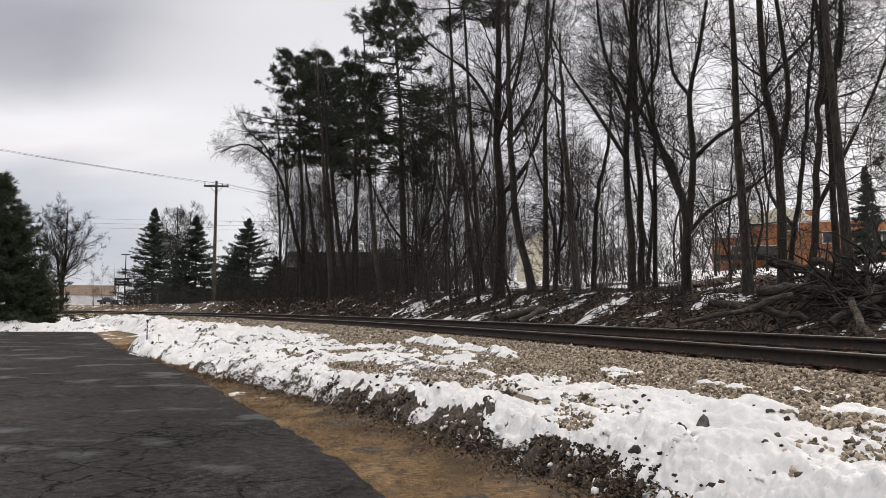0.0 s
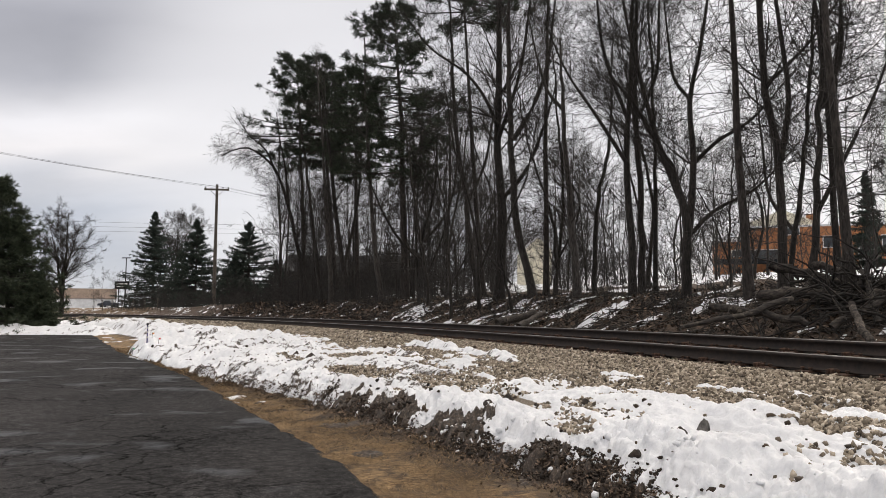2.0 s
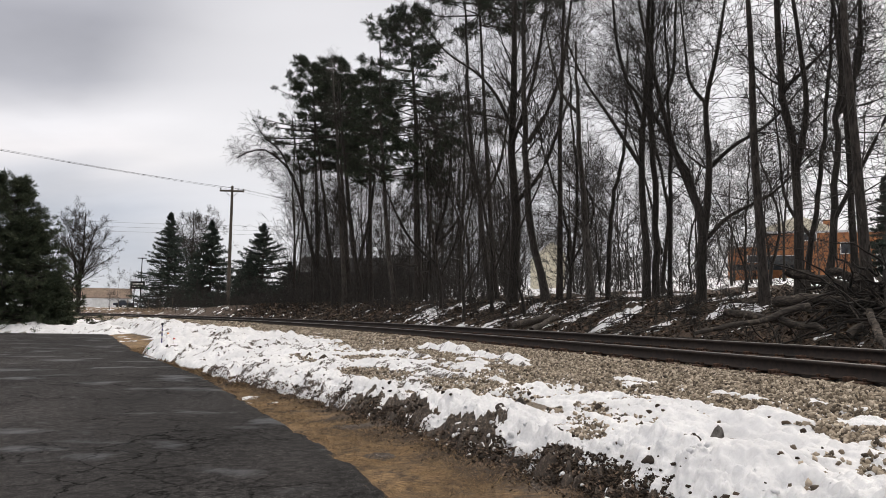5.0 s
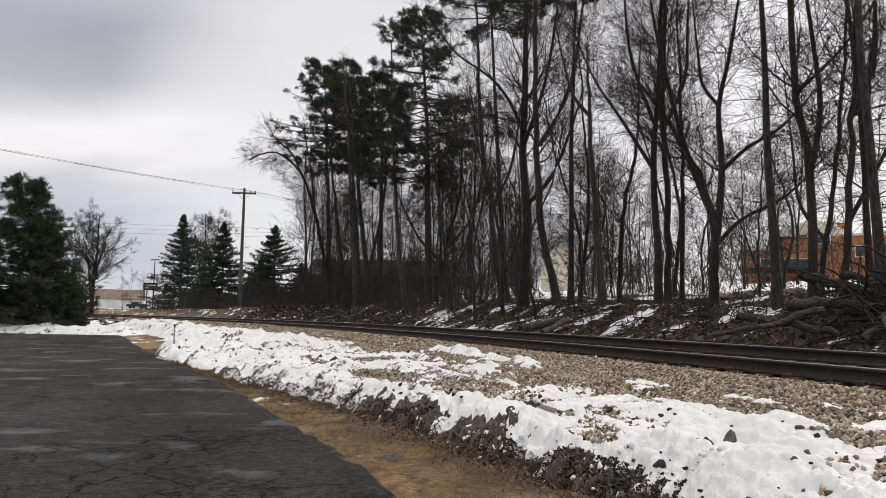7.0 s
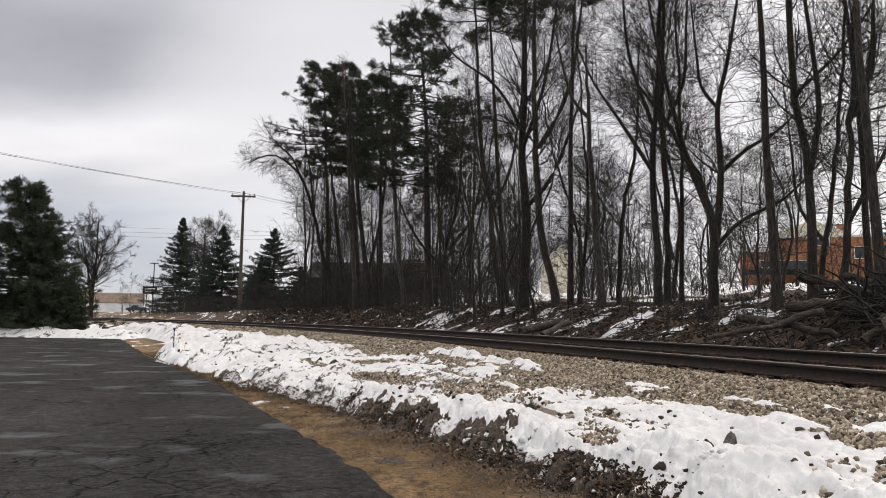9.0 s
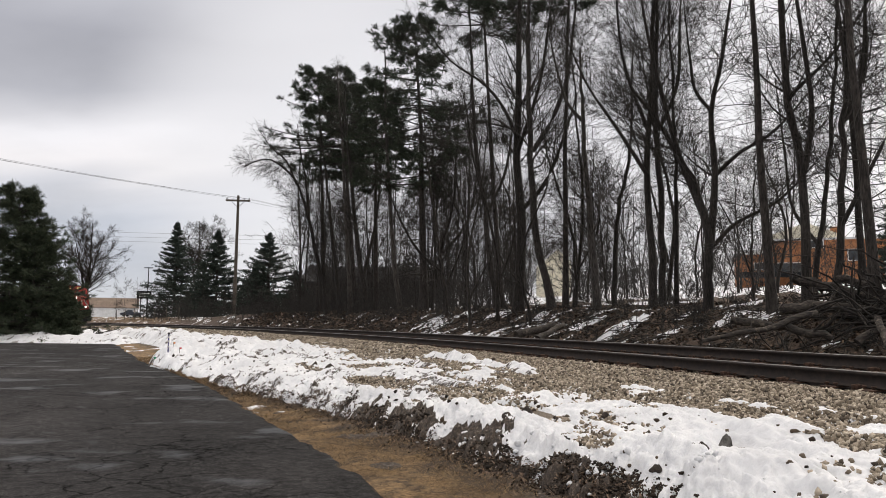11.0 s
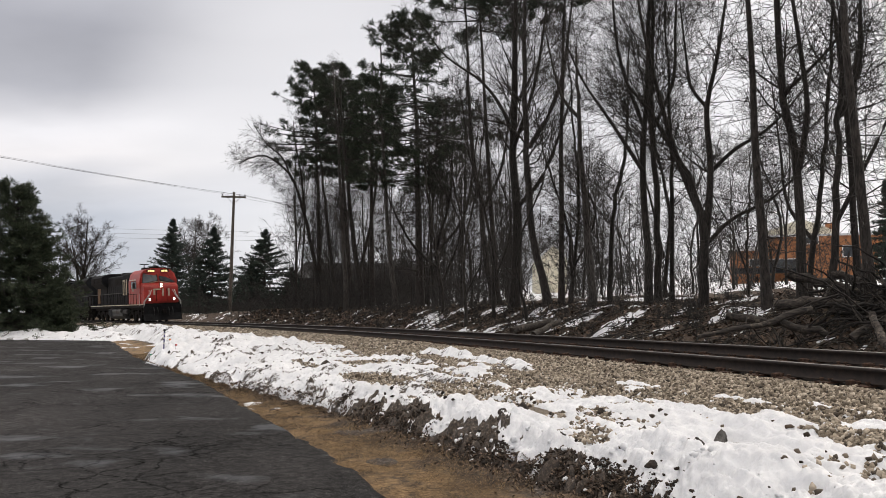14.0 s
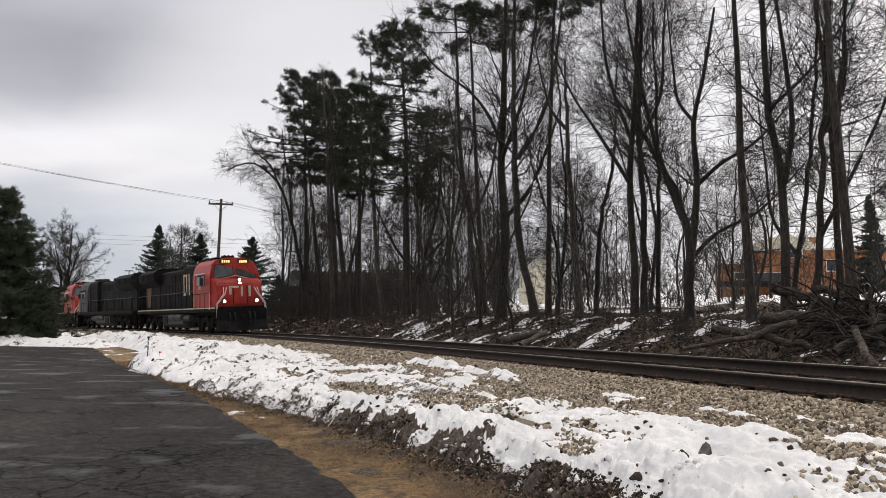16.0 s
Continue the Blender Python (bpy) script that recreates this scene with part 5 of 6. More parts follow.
        box(bm, -4.75, -2.85, s * 1.5 - 0.04, s * 1.5 + 0.20 * s + 0.04, 3.64, 3.70, 0.01, None)
        part("sunshade", bm, WHITEP if cab_paint is RED else GREYP, cab)
        bm = bmesh.new()
        box(bm, -5.45, -4.85, s * 1.535 - 0.012, s * 1.535 + 0.012, 1.7, 3.6, 0.008)
        part("cab_door", bm, cab_paint, cab)
        bm = bmesh.new()
        box(bm, -3.0, -2.8, s * 1.72 - 0.1, s * 1.72 + 0.1, 2.95, 3.4, 0.02)
        part("mirror", bm, DARK, cab)
    # roof gear
    bm = bmesh.new()
    for y in (-0.25, 0.0, 0.25):
        rod(bm, (-3.6, y, 4.76), (-3.0, y, 4.76), 0.05, 8, 0.09)
    box(bm, -3.7, -3.1, -0.35, 0.35, 4.60, 4.70, 0.02)
    part("air_horn", bm, UNDER, cab)
    bm = bmesh.new()
    box(bm, -5.2, -4.2, -0.55, 0.55, 4.58, 4.78, 0.05)
    part("air_conditioner", bm, body, cab)
    # long hood
    bm = bmesh.new()
    hood(bm, arch(1.30, 1.6, 4.45, 0.22), -8.6, -5.58)
    part("equipment_cabinet", bm, body, loco)
    bm = bmesh.new()
    hood(bm, arch(0.98, 1.6, 4.35, 0.20), -16.4, -8.6)
    engine = part("engine_hood", bm, body, loco)
    bm = bmesh.new()
    hood(bm, arch(1.02, 1.6, 3.5, 0.05), -21.2, -16.4)
    part("rear_hood", bm, body, loco)
    bm = bmesh.new()
    vs = hood(bm, [(-1.05, 3.3), (1.05, 3.3), (1.52, 3.75), (1.52, 4.35), (1.2, 4.62), (-1.2, 4.62), (-1.52, 4.35), (-1.52, 3.75)], -21.3, -16.2)
    radiator = part("radiator_section", bm, body, loco)
    for s in (-1, 1):
        for k in range(3):
            bm = bmesh.new()
            x0 = -21.0 + k * 1.6
            box(bm, x0, x0 + 1.45, s * 1.53 - 0.015, s * 1.53 + 0.015, 3.82, 4.30, 0.008)
            g = part("radiator_grille", bm, UNDER, radiator)
            bm = bmesh.new()
            for j in range(5):
                box(bm, x0 + 0.04, x0 + 1.41, s * 1.55 - 0.012, s * 1.55 + 0.012, 3.86 + j * 0.09, 3.89 + j * 0.09)
            part("slat", bm, body, g)
        for k in range(9):
            bm = bmesh.new()
            x0 = -16.2 + k * 0.84
            box(bm, x0, x0 + 0.76, s * 0.99 - 0.018, s * 0.99 + 0.018, 1.75, 3.35, 0.012)
            part("hood_door", bm, body, engine)
            bm = bmesh.new()
            box(bm, x0 + 0.62, x0 + 0.66, s * 1.02 - 0.015, s * 1.02 + 0.015, 2.4, 2.62, 0.006)
            part("door_latch", bm, UNDER, engine)
        for k in range(3):
            bm = bmesh.new()
            x0 = -13.2 + k * 1.35
            box(bm, x0, x0 + 1.2, s * 0.99 - 0.02, s * 0.99 + 0.02, 3.45, 4.02, 0.01)
            part("intake_grille", bm, UNDER, engine)
        for k in range(4):
            bm = bmesh.new()
            x0 = -8.5 + k * 0.72
            box(bm, x0, x0 + 0.65, s * 1.305 - 0.015, s * 1.305 + 0.015, 1.8, 3.9, 0.012)
            part("cabinet_door", bm, body, loco)
        bm = bmesh.new()
        box(bm, -20.6, -19.3, s * 1.035 - 0.012, s * 1.035 + 0.012, 1.8, 3.45, 0.01)
        part("rear_panel", bm, RUSTY if logo else body, loco, "rust-brown access panel" if logo else "")
    bm = bmesh.new()
    box(bm, -12.6, -11.2, -0.5, 0.5, 4.33, 4.62, 0.05)
    part("exhaust_stack", bm, UNDER, loco)
    bm = bmesh.new()
    for x in (-19.8, -18.0):
        bmesh.ops.create_cone(bm, cap_ends=True, segments=20, radius1=0.72, radius2=0.66, depth=0.14, matrix=Matrix.Translation((x, 0, 4.66)))
    part("radiator_fan", bm, UNDER, loco)
    if logo:
        # a cream line under the windscreen, peaked in the middle
        for s in (-1, 1):
            bm = bmesh.new()
            rod(bm, (-1.72, s * 1.45, 3.17), (-1.70, 0, 3.50), 0.028, 6)
            part("cab_stripe", bm, CREAM, cab, "thin cream line under the windscreen")
        # paint marks on the hood side and nose, as plain shapes
        for s in (-1, 1):
            m = pose(-7.9, s * 1.335, 0)
            for b in ((-0.62, -0.44, 2.63, 3.67), (-0.62, -0.10, 3.68, 3.85), (-0.62, -0.10, 2.45, 2.62), (0.06, 0.24, 2.45, 3.85), (0.66, 0.84, 2.45, 3.85)):
                bm = bmesh.new()
                bars(bm, m, (b,))
                part("paint_bar", bm, CREAM, loco, "cream painted bar on the hood")
            for k in range(4):
                bm = bmesh.new()
                bars(bm, pose(-4.2, s * 1.545, 0), ((k * 0.16, k * 0.16 + 0.10, 2.7, 2.95),), 0.006)
                part("figure_bar", bm, CREAM, cab)
        for y0, y1, z0, z1 in ((-0.66, -0.53, 2.32, 2.71), (-0.66, -0.10, 2.72, 2.84), (0.04, 0.16, 2.20, 2.84), (0.52, 0.64, 2.20, 2.84)):
            bm = bmesh.new()
            box(bm, -0.97, -0.828, y0, y1, z0, z1)
            part("paint_bar", bm, CREAM, nose, "faded cream bar on the nose")
    # lights
    for y, z, r, x in ((0.0, 2.98, 0.085, -0.98), (0.0, 3.45, 0.085, -1.9), (-0.98, 1.93, 0.09, -0.84), (0.98, 1.93, 0.09, -0.84)):
        bm = bmesh.new()
        if z > 3.4:
            x, z = -1.02, 3.20
        rod(bm, (x - 0.10, y, z), (x + 0.06, y, z), r + 0.035, 16)
        lamp = part("lamp_housing", bm, UNDER, nose)
        bm = bmesh.new()
        rod(bm, (x + 0.055, y, z), (x + 0.085, y, z), r, 16)
        part("lamp_lens", bm, LAMP if lit else WINDOW, lamp, "lit headlight" if lit else "")
    # pilot, plough, coupler, steps
    bm = bmesh.new()
    prism(bm, [(-0.75, 1.48), (-0.62, 1.48), (-0.62, 0.75), (-0.28, 0.16), (-0.75, 0.16)], -1.5, 1.5)
    part("snowplough", bm, BLACKP, loco)
    bm = bmesh.new()
    box(bm, -0.7, -0.10, -0.12, 0.12, 0.78, 1.04, 0.03)
    box(bm, -0.22, 0.0, -0.20, 0.14, 0.74, 1.08, 0.05)
    part("coupler", bm, UNDER, loco)
    bm = bmesh.new()
    box(bm, -22.2, -21.6, -0.12, 0.12, 0.78, 1.04, 0.03)
    part("coupler", bm, UNDER, loco)
    for y in (-0.75, -0.45, 0.45, 0.75):
        bm = bmesh.new()
        rod(bm, (-0.58, y, 1.25), (-0.35, y, 0.95), 0.035, 6)
        rod(bm, (-0.35, y, 0.95), (-0.45, y, 0.55), 0.035, 6)
        part("air_hose", bm, DARK, loco)
    for x in (-1.0, -21.4):
        for s in (-1, 1):
            bm = bmesh.new()
            for k in range(4):
                box(bm, x - 0.32, x + 0.30, s * 1.36 - 0.16, s * 1.36 + 0.16, 0.38 + k * 0.30, 0.42 + k * 0.30)
            box(bm, x - 0.35, x - 0.31, s * 1.36 - 0.17, s * 1.36 + 0.17, 0.36, 1.5)
            box(bm, x + 0.31, x + 0.35, s * 1.36 - 0.17, s * 1.36 + 0.17, 0.36, 1.5)
            part("step", bm, UNDER, loco)
            bm = bmesh.new()
            if x > -2:
                for o in (0.0, 0.18):
                    pts = [(-0.68, s * 1.50, 0.5 + o), (-0.66, s * (1.50 - o * 0.4), 1.75), (-0.62, s * (1.08 - o * 0.5), 2.35), (-0.80, s * (1.02 - o), 2.75)]
                    for p, q in zip(pts, pts[1:]):
                        rod(bm, p, q, 0.024, 6)
                rod(bm, (-0.63, s * 1.50, 0.5), (-0.63, s * 1.1, 0.45), 0.022, 6)
            else:
                rod(bm, (-21.75, s * 1.5, 0.5), (-21.75, s * 1.5, 2.6), 0.024, 6)
                rod(bm, (-21.75, s * 1.5, 2.6), (-21.75, s * 0.5, 2.6), 0.024, 6)
            part("step_handrail", bm, WHITEP if x > -2 else UNDER, loco, "white step handrail" if x > -2 else "")
    # side handrails
    for s in (-1, 1):
        bm = bmesh.new()
        rod(bm, (-21.6, s * 1.5, 2.65), (-5.6, s * 1.5, 2.65), 0.02, 6)
        part("handrail", bm, TANK, loco)
        bm = bmesh.new()
        rod(bm, (-5.4, s * 1.56, 2.45), (-1.2, s * 1.50, 2.45), 0.018, 6)
        part("handrail", bm, UNDER, loco)
        for k in range(12):
            x = -21.4 + k * 1.42
            bm = bmesh.new()
            rod(bm, (x, s * 1.5, 1.55), (x, s * 1.5, 2.65), 0.02, 6)
            part("stanchion", bm, UNDER, loco)
        for k in range(4):
            x = -5.0 + k * 1.05
            bm = bmesh.new()
            rod(bm, (x, s * 1.545, 1.45), (x, s * 1.53, 2.45), 0.016, 6)
            part("stanchion", bm, WHITEP if k == 3 else UNDER, loco)
    # tank and trucks
    bm = bmesh.new()
    hood(bm, [(-1.0, 0.28), (1.0, 0.28), (1.42, 0.55), (1.45, 1.18), (1.2, 1.3), (-1.2, 1.3), (-1.45, 1.18), (-1.42, 0.55)], -13.9, -8.4)
    tank = part("fuel_tank", bm, TANK, loco)
    for s in (-1, 1):
        bm = bmesh.new()
        rod(bm, (-8.2, s * 1.25, 0.95), (-6.9, s * 1.25, 0.95), 0.22, 14)
        part("air_tank", bm, TANK, loco)
        for x in (-10.0, -11.7):
            bm = bmesh.new()
            rod(bm, (x, s * 1.40, 1.02), (x + 1.5, s * 1.40, 1.02), 0.21, 16)
            for e in (-0.06, 1.5):
                rod(bm, (x + e, s * 1.40, 1.02), (x + e + 0.06, s * 1.40, 1.02), 0.15, 16)
            part("air_tank", bm, TANK, loco)
        bm = bmesh.new()
        box(bm, -13.6, -12.4, s * 1.46 - 0.02, s * 1.46 + 0.02, 0.5, 1.15, 0.01)
        part("tank_panel", bm, GREYP, tank)
    for cx in (-4.4, -17.8):
        bm = bmesh.new()
        for s in (-1, 1):
            prism(bm, [(cx - 2.7, 0.62), (cx - 2.6, 0.9), (cx - 1.2, 0.98), (cx + 1.2, 0.98), (cx + 2.6, 0.9), (cx + 2.7, 0.62), (cx + 1.5, 0.66), (cx + 0.9, 0.42), (cx - 0.9, 0.42), (cx - 1.5, 0.66)], s * 1.05 - 0.09, s * 1.05 + 0.09)
            for ax in (-2.05, 0, 2.05):
                box(bm, cx + ax - 0.22, cx + ax + 0.22, s * 1.15 - 0.1, s * 1.15 + 0.1, 0.36, 0.72, 0.03)
                rod(bm, (cx + ax, s * 1.18, 0.53), (cx + ax, s * 1.29, 0.53), 0.13, 10)
            for ax in (-1.0, 1.0):
                rod(bm, (cx + ax, s * 1.12, 0.62), (cx + ax, s * 1.12, 1.05), 0.10, 10)
                rod(bm, (cx + ax - 0.35, s * 1.22, 0.98), (cx + ax + 0.25, s * 1.22, 0.98), 0.085, 8)
        box(bm, cx - 2.4, cx + 2.4, -0.6, 0.6, 0.45, 1.05, 0.03)
        truck = part("bogie", bm, UNDER, loco)
        for ax in (-2.05, 0, 2.05):
            for s in (-1, 1):
                bm = bmesh.new()
                rod(bm, (cx + ax, s * 0.68, 0.53), (cx + ax, s * 0.82, 0.53), 0.53, 24)
                rod(bm, (cx + ax, s * 0.66, 0.53), (cx + ax, s * 0.70, 0.53), 0.56, 24)
                part("wheel", bm, UNDER, truck)
            bm = bmesh.new()
            rod(bm, (cx + ax, -0.7, 0.53), (cx + ax, 0.7, 0.53), 0.1, 10)
            part("axle", bm, UNDER, truck)
    return loco


LEAD = locomotive("red and black diesel locomotive with lit headlights on the track", BLACKP, RED, True, True)
SECOND = locomotive("dull dark grey diesel locomotive running cab last", GREYP, GREYCAB, False, False)
THIRD = locomotive("black diesel locomotive with a red cab, coupled behind", BLACKP, RED, False, True)
for ob in (LEAD, SECOND, THIRD):
    ob.scale = 0.92, 1.05, 1.03
SPACING = 20.6
# distance along the line of the leading coupler, by seconds
FRONT = ((0.0, 234.4), (2.0, 209.6), (4.0, 184.8), (6.0, 160.0), (8.0, 135.2), (10.0, 110.4), (11.0, 98.0), (11.5, 91.82), (12.0, 84.5), (12.5, 77.9), (13.0, 71.7), (13.5, 66.1), (14.0, 60.95), (14.5, 55.8), (15.0, 50.6), (15.5, 45.0), (16.0, 39.16))


def train_pose(front, flipped=False):
    """A locomotive's pose with its leading end at front metres along the line."""
    a, b = front + 4.1, front + 16.4
    p, q = Vector((*map(float, on_arc(a)), RAIL_Z)), Vector((*map(float, on_arc(b)), RAIL_Z))
    d = (p - q).normalized()
    cant = math.degrees(math.atan2(CANT, 1.505))
    m = Matrix.Translation(p + d * 4.1) @ pose(0, 0, 0, 0, 0, math.degrees(math.atan2(d.y, d.x))) @ pose(0, 0, 0, cant, 0, 0)
    return m @ pose(-20.5, 0, 0, 0, 0, 180) if flipped else m


# ---- far things ----
BRICK = simple("orange_brick", (0.30, 0.12, 0.05), (0.44, 0.20, 0.09), 3.0, 0.9, bump=0.1, dist=0.004)
PALE = simple("cream_siding", (0.76, 0.70, 0.54), (0.85, 0.80, 0.66), 2.0, 0.8, bump=0.05)
WHITEW = simple("white_painted_wall", (0.60, 0.60, 0.60), (0.74, 0.74, 0.74), 1.5, 0.8, bump=0.05)
ROOF = simple("brown_shingle", (0.15, 0.11, 0.085), (0.25, 0.19, 0.15), 3.0, 0.95, bump=0.2)
ROOFSNOW = simple("snowy_roof", (0.62, 0.63, 0.66), (0.80, 0.81, 0.84), 1.0, 0.9, bump=0.1)
POLEW = simple("weathered_pole", (0.07, 0.058, 0.048), (0.15, 0.13, 0.11), 6.0, 0.95, bump=0.4, stretch=(3, 3, 0.4))
WIRE = simple("black_cable", (0.02, 0.02, 0.022), (0.035, 0.035, 0.038), 5.0, 0.7, bump=0)
CARBLUE = simple("dark_blue_car_paint", (0.012, 0.016, 0.028), (0.02, 0.026, 0.042), 1.0, 0.3, bump=0)
CARWHITE = simple("white_car_paint", (0.65, 0.66, 0.68), (0.75, 0.76, 0.78), 1.0, 0.3, bump=0)


def ground_at(x, y):
    return float(land(np.float64(x), np.float64(y)))


def utility_pole(x, y, top, arm_turn):
    z = ground_at(x, y)
    pole = tagged(empty("utility_pole", pose(x, y, z, 0, 0, arm_turn)), "weathered wooden utility pole with a crossarm", "utility pole")
    h = top - z
    bm = bmesh.new()
    rod(bm, (0, 0, -0.5), (0, 0, h), 0.20, 12, 0.12)
    part("shaft", bm, POLEW, pole)
    bm = bmesh.new()
    box(bm, -1.2, 1.2, -0.20, -0.06, h - 0.62, h - 0.44, 0.01)
    arm = part("crossarm", bm, POLEW, pole)
    bm = bmesh.new()
    for s in (-1, 1):
        rod(bm, (s * 0.7, -0.15, h - 0.56), (0, -0.15, h - 1.25), 0.02, 5)
    part("brace", bm, UNDER, pole)
    for dx, dz in ((-1.1, -0.45), (1.1, -0.45), (0.6, -0.45)):
        bm = bmesh.new()
        rod(bm, (dx, -0.10 if dz else 0, h + dz), (dx, -0.10 if dz else 0, h + dz + 0.20), 0.035, 8)
        rod(bm, (dx, -0.10 if dz else 0, h + dz + 0.10), (dx, -0.10 if dz else 0, h + dz + 0.16), 0.07, 8)
        part("insulator", bm, TANK, arm)
    return pole


def cable(a, b, sag, r=0.022, name="power_line"):
    n = 26
    t = np.linspace(0, 1, n)
    p = np.array(a)[None] * (1 - t[:, None]) + np.array(b)[None] * t[:, None]
    p[:, 2] -= sag * 4 * t * (1 - t)
    v, f = tubes(p[None], np.full((1, n), r * 0.45), 4)
    tagged(mesh_object(name, v, f, WIRE), "thin dark overhead power line", "power line", "overhead lines")


POLE_AT = (-22.7, 70.0)
utility_pole(*POLE_AT, 14.1, 8)
utility_pole(-50.5, 28.2, 14.4, 25)
utility_pole(5.1, 111.8, 15.0, 25)
for off, z, far_z in ((-1.1, 13.85, 14.5), (1.1, 13.85, 13.9), (0.6, 13.85, 14.25)):
    dx, dy = off * math.cos(radians(25)), off * math.sin(radians(25))
    cable((POLE_AT[0] + dx, POLE_AT[1] + dy, z), (-50.5 + dx, 28.2 + dy, far_z), 0.55)
    cable((POLE_AT[0] + dx, POLE_AT[1] + dy, z), (5.1 + dx, 111.8 + dy, z + 0.9), 0.6)
for z in (15.5, 16.3, 17.1):
    cable((-120, 112, z + 1.2), (-20, 132, z + 0.4), 0.8, 0.035)


def window_on(parent, x0, x1, y, z0, z1, frame_mat=WHITEW):
    bm = bmesh.new()
    for a, b, c, d in ((x0 - 0.08, x1 + 0.08, z1, z1 + 0.08), (x0 - 0.08, x1 + 0.08, z0 - 0.08, z0), (x0 - 0.08, x0, z0, z1), (x1, x1 + 0.08, z0, z1)):
        box(bm, a, b, y - 0.08, y + 0.05, c, d)
    w = part("window", bm, frame_mat, parent)
    bm = bmesh.new()
    box(bm, x0, x1, y - 0.03, y + 0.02, z0, z1)
    part("pane", bm, WINDOW, w)


def brick_school():
    x, y = 27.3, 70.0
    z = ground_at(33, 70) - 0.3
    b = tagged(empty("brick_building", pose(x, y, z, 0, 0, -16)), "low orange brick building with a cream upper storey", "building")
    bm = bmesh.new()
    box(bm, 2.7, 17.0, 0, 6, -1.5, 4.6)
    part("wall", bm, BRICK, b)
    bm = bmesh.new()
    box(bm, 0.0, 2.7, 0.8, 6, -1.5, 3.4)
    part("wall", bm, BRICK, b)
    bm = bmesh.new()
    box(bm, -0.2, 2.7, 0.6, 6.2, 3.4, 3.75)
    part("fascia", bm, WHITEW, b)
    bm = bmesh.new()
    box(bm, 2.6, 17.1, -0.1, 6.1, 4.6, 4.8)
    part("roof", bm, ROOFSNOW, b)
    bm = bmesh.new()
    prism(bm, [(2.9, 4.8), (9.2, 4.8), (9.2, 5.3), (6.3, 6.5), (2.9, 5.3)], 1.5, 5.5)
    part("upper_storey", bm, PALE, b)
    bm = bmesh.new()
    box(bm, 8.6, 9.4, 2, 2.8, 4.8, 6.1)
    part("chimney", bm, BRICK, b)
    for x0, x1, z0, z1 in ((1.4, 2.4, 1.9, 2.5), (6.2, 7.4, 3.9, 4.5), (2.9, 5.6, 1.6, 2.4), (9.5, 10.6, 2.6, 3.6), (14.5, 15.4, 2.6, 3.6)):
        window_on(b, x0, x1, 0.0 if x0 > 2.6 else 0.8, z0, z1)
    bm = bmesh.new()
    box(bm, 12.4, 13.8, -0.08, 0.1, 0.2, 2.9)
    part("door", bm, WHITEW, b)
    bm = bmesh.new()
    box(bm, -0.3, 6.0, -1.6, -0.05, 1.05, 1.5)
    box(bm, -0.2, 0.0, -1.6, -1.4, -1.5, 1.1)
    box(bm, 5.7, 5.9, -1.6, -1.4, -1.5, 1.1)
    part("awning", bm, GREYP, b)


brick_school()


def gable_house(x, y, w, depth, eave, ridge, wall, roof, label, turn=0, windows=()):
    z = ground_at(x, y) - 0.2
    h = tagged(empty("house", pose(x, y, z, 0, 0, turn)), label, "house")
    bm = bmesh.new()
    prism(bm, [(-w / 2, -1), (w / 2, -1), (w / 2, eave), (0, ridge), (-w / 2, eave)], 0, depth)
    part("wall", bm, wall, h)
    for s in (-1, 1):
        bm = bmesh.new()
        prism(bm, [(s * (w / 2 + 0.35), eave - 0.22), (0, ridge + 0.02), (0, ridge + 0.18), (s * (w / 2 + 0.35), eave - 0.06)], -0.3, depth + 0.3)
        bmesh.ops.recalc_face_normals(bm, faces=bm.faces[:])
        part("roof", bm, roof, h)
    for x0, x1, z0, z1 in windows:
        window_on(h, x0, x1, 0.0, z0, z1)
    return h


gable_house(10.8, 80, 3.0, 9, 4.2, 5.6, PALE, ROOFSNOW, "pale yellow gabled house with a snowy roof", 0, ())
DARKWALL = simple("dark_brown_siding", (0.05, 0.042, 0.036), (0.09, 0.075, 0.063), 2.0, 0.85, bump=0.1)
DARKROOF = simple("charcoal_shingle", (0.028, 0.028, 0.030), (0.055, 0.055, 0.058), 3.0, 0.95, bump=0.2)
gable_house(-2.5, 90, 9, 17, 2.7, 4.7, DARKWALL, DARKROOF, "long low dark house behind the wood", 90, ())
gable_house(-89, 192, 9, 26, 2.6, 5.0, WHITEW, ROOF, "long low building with a brown shingle roof", 114, ())


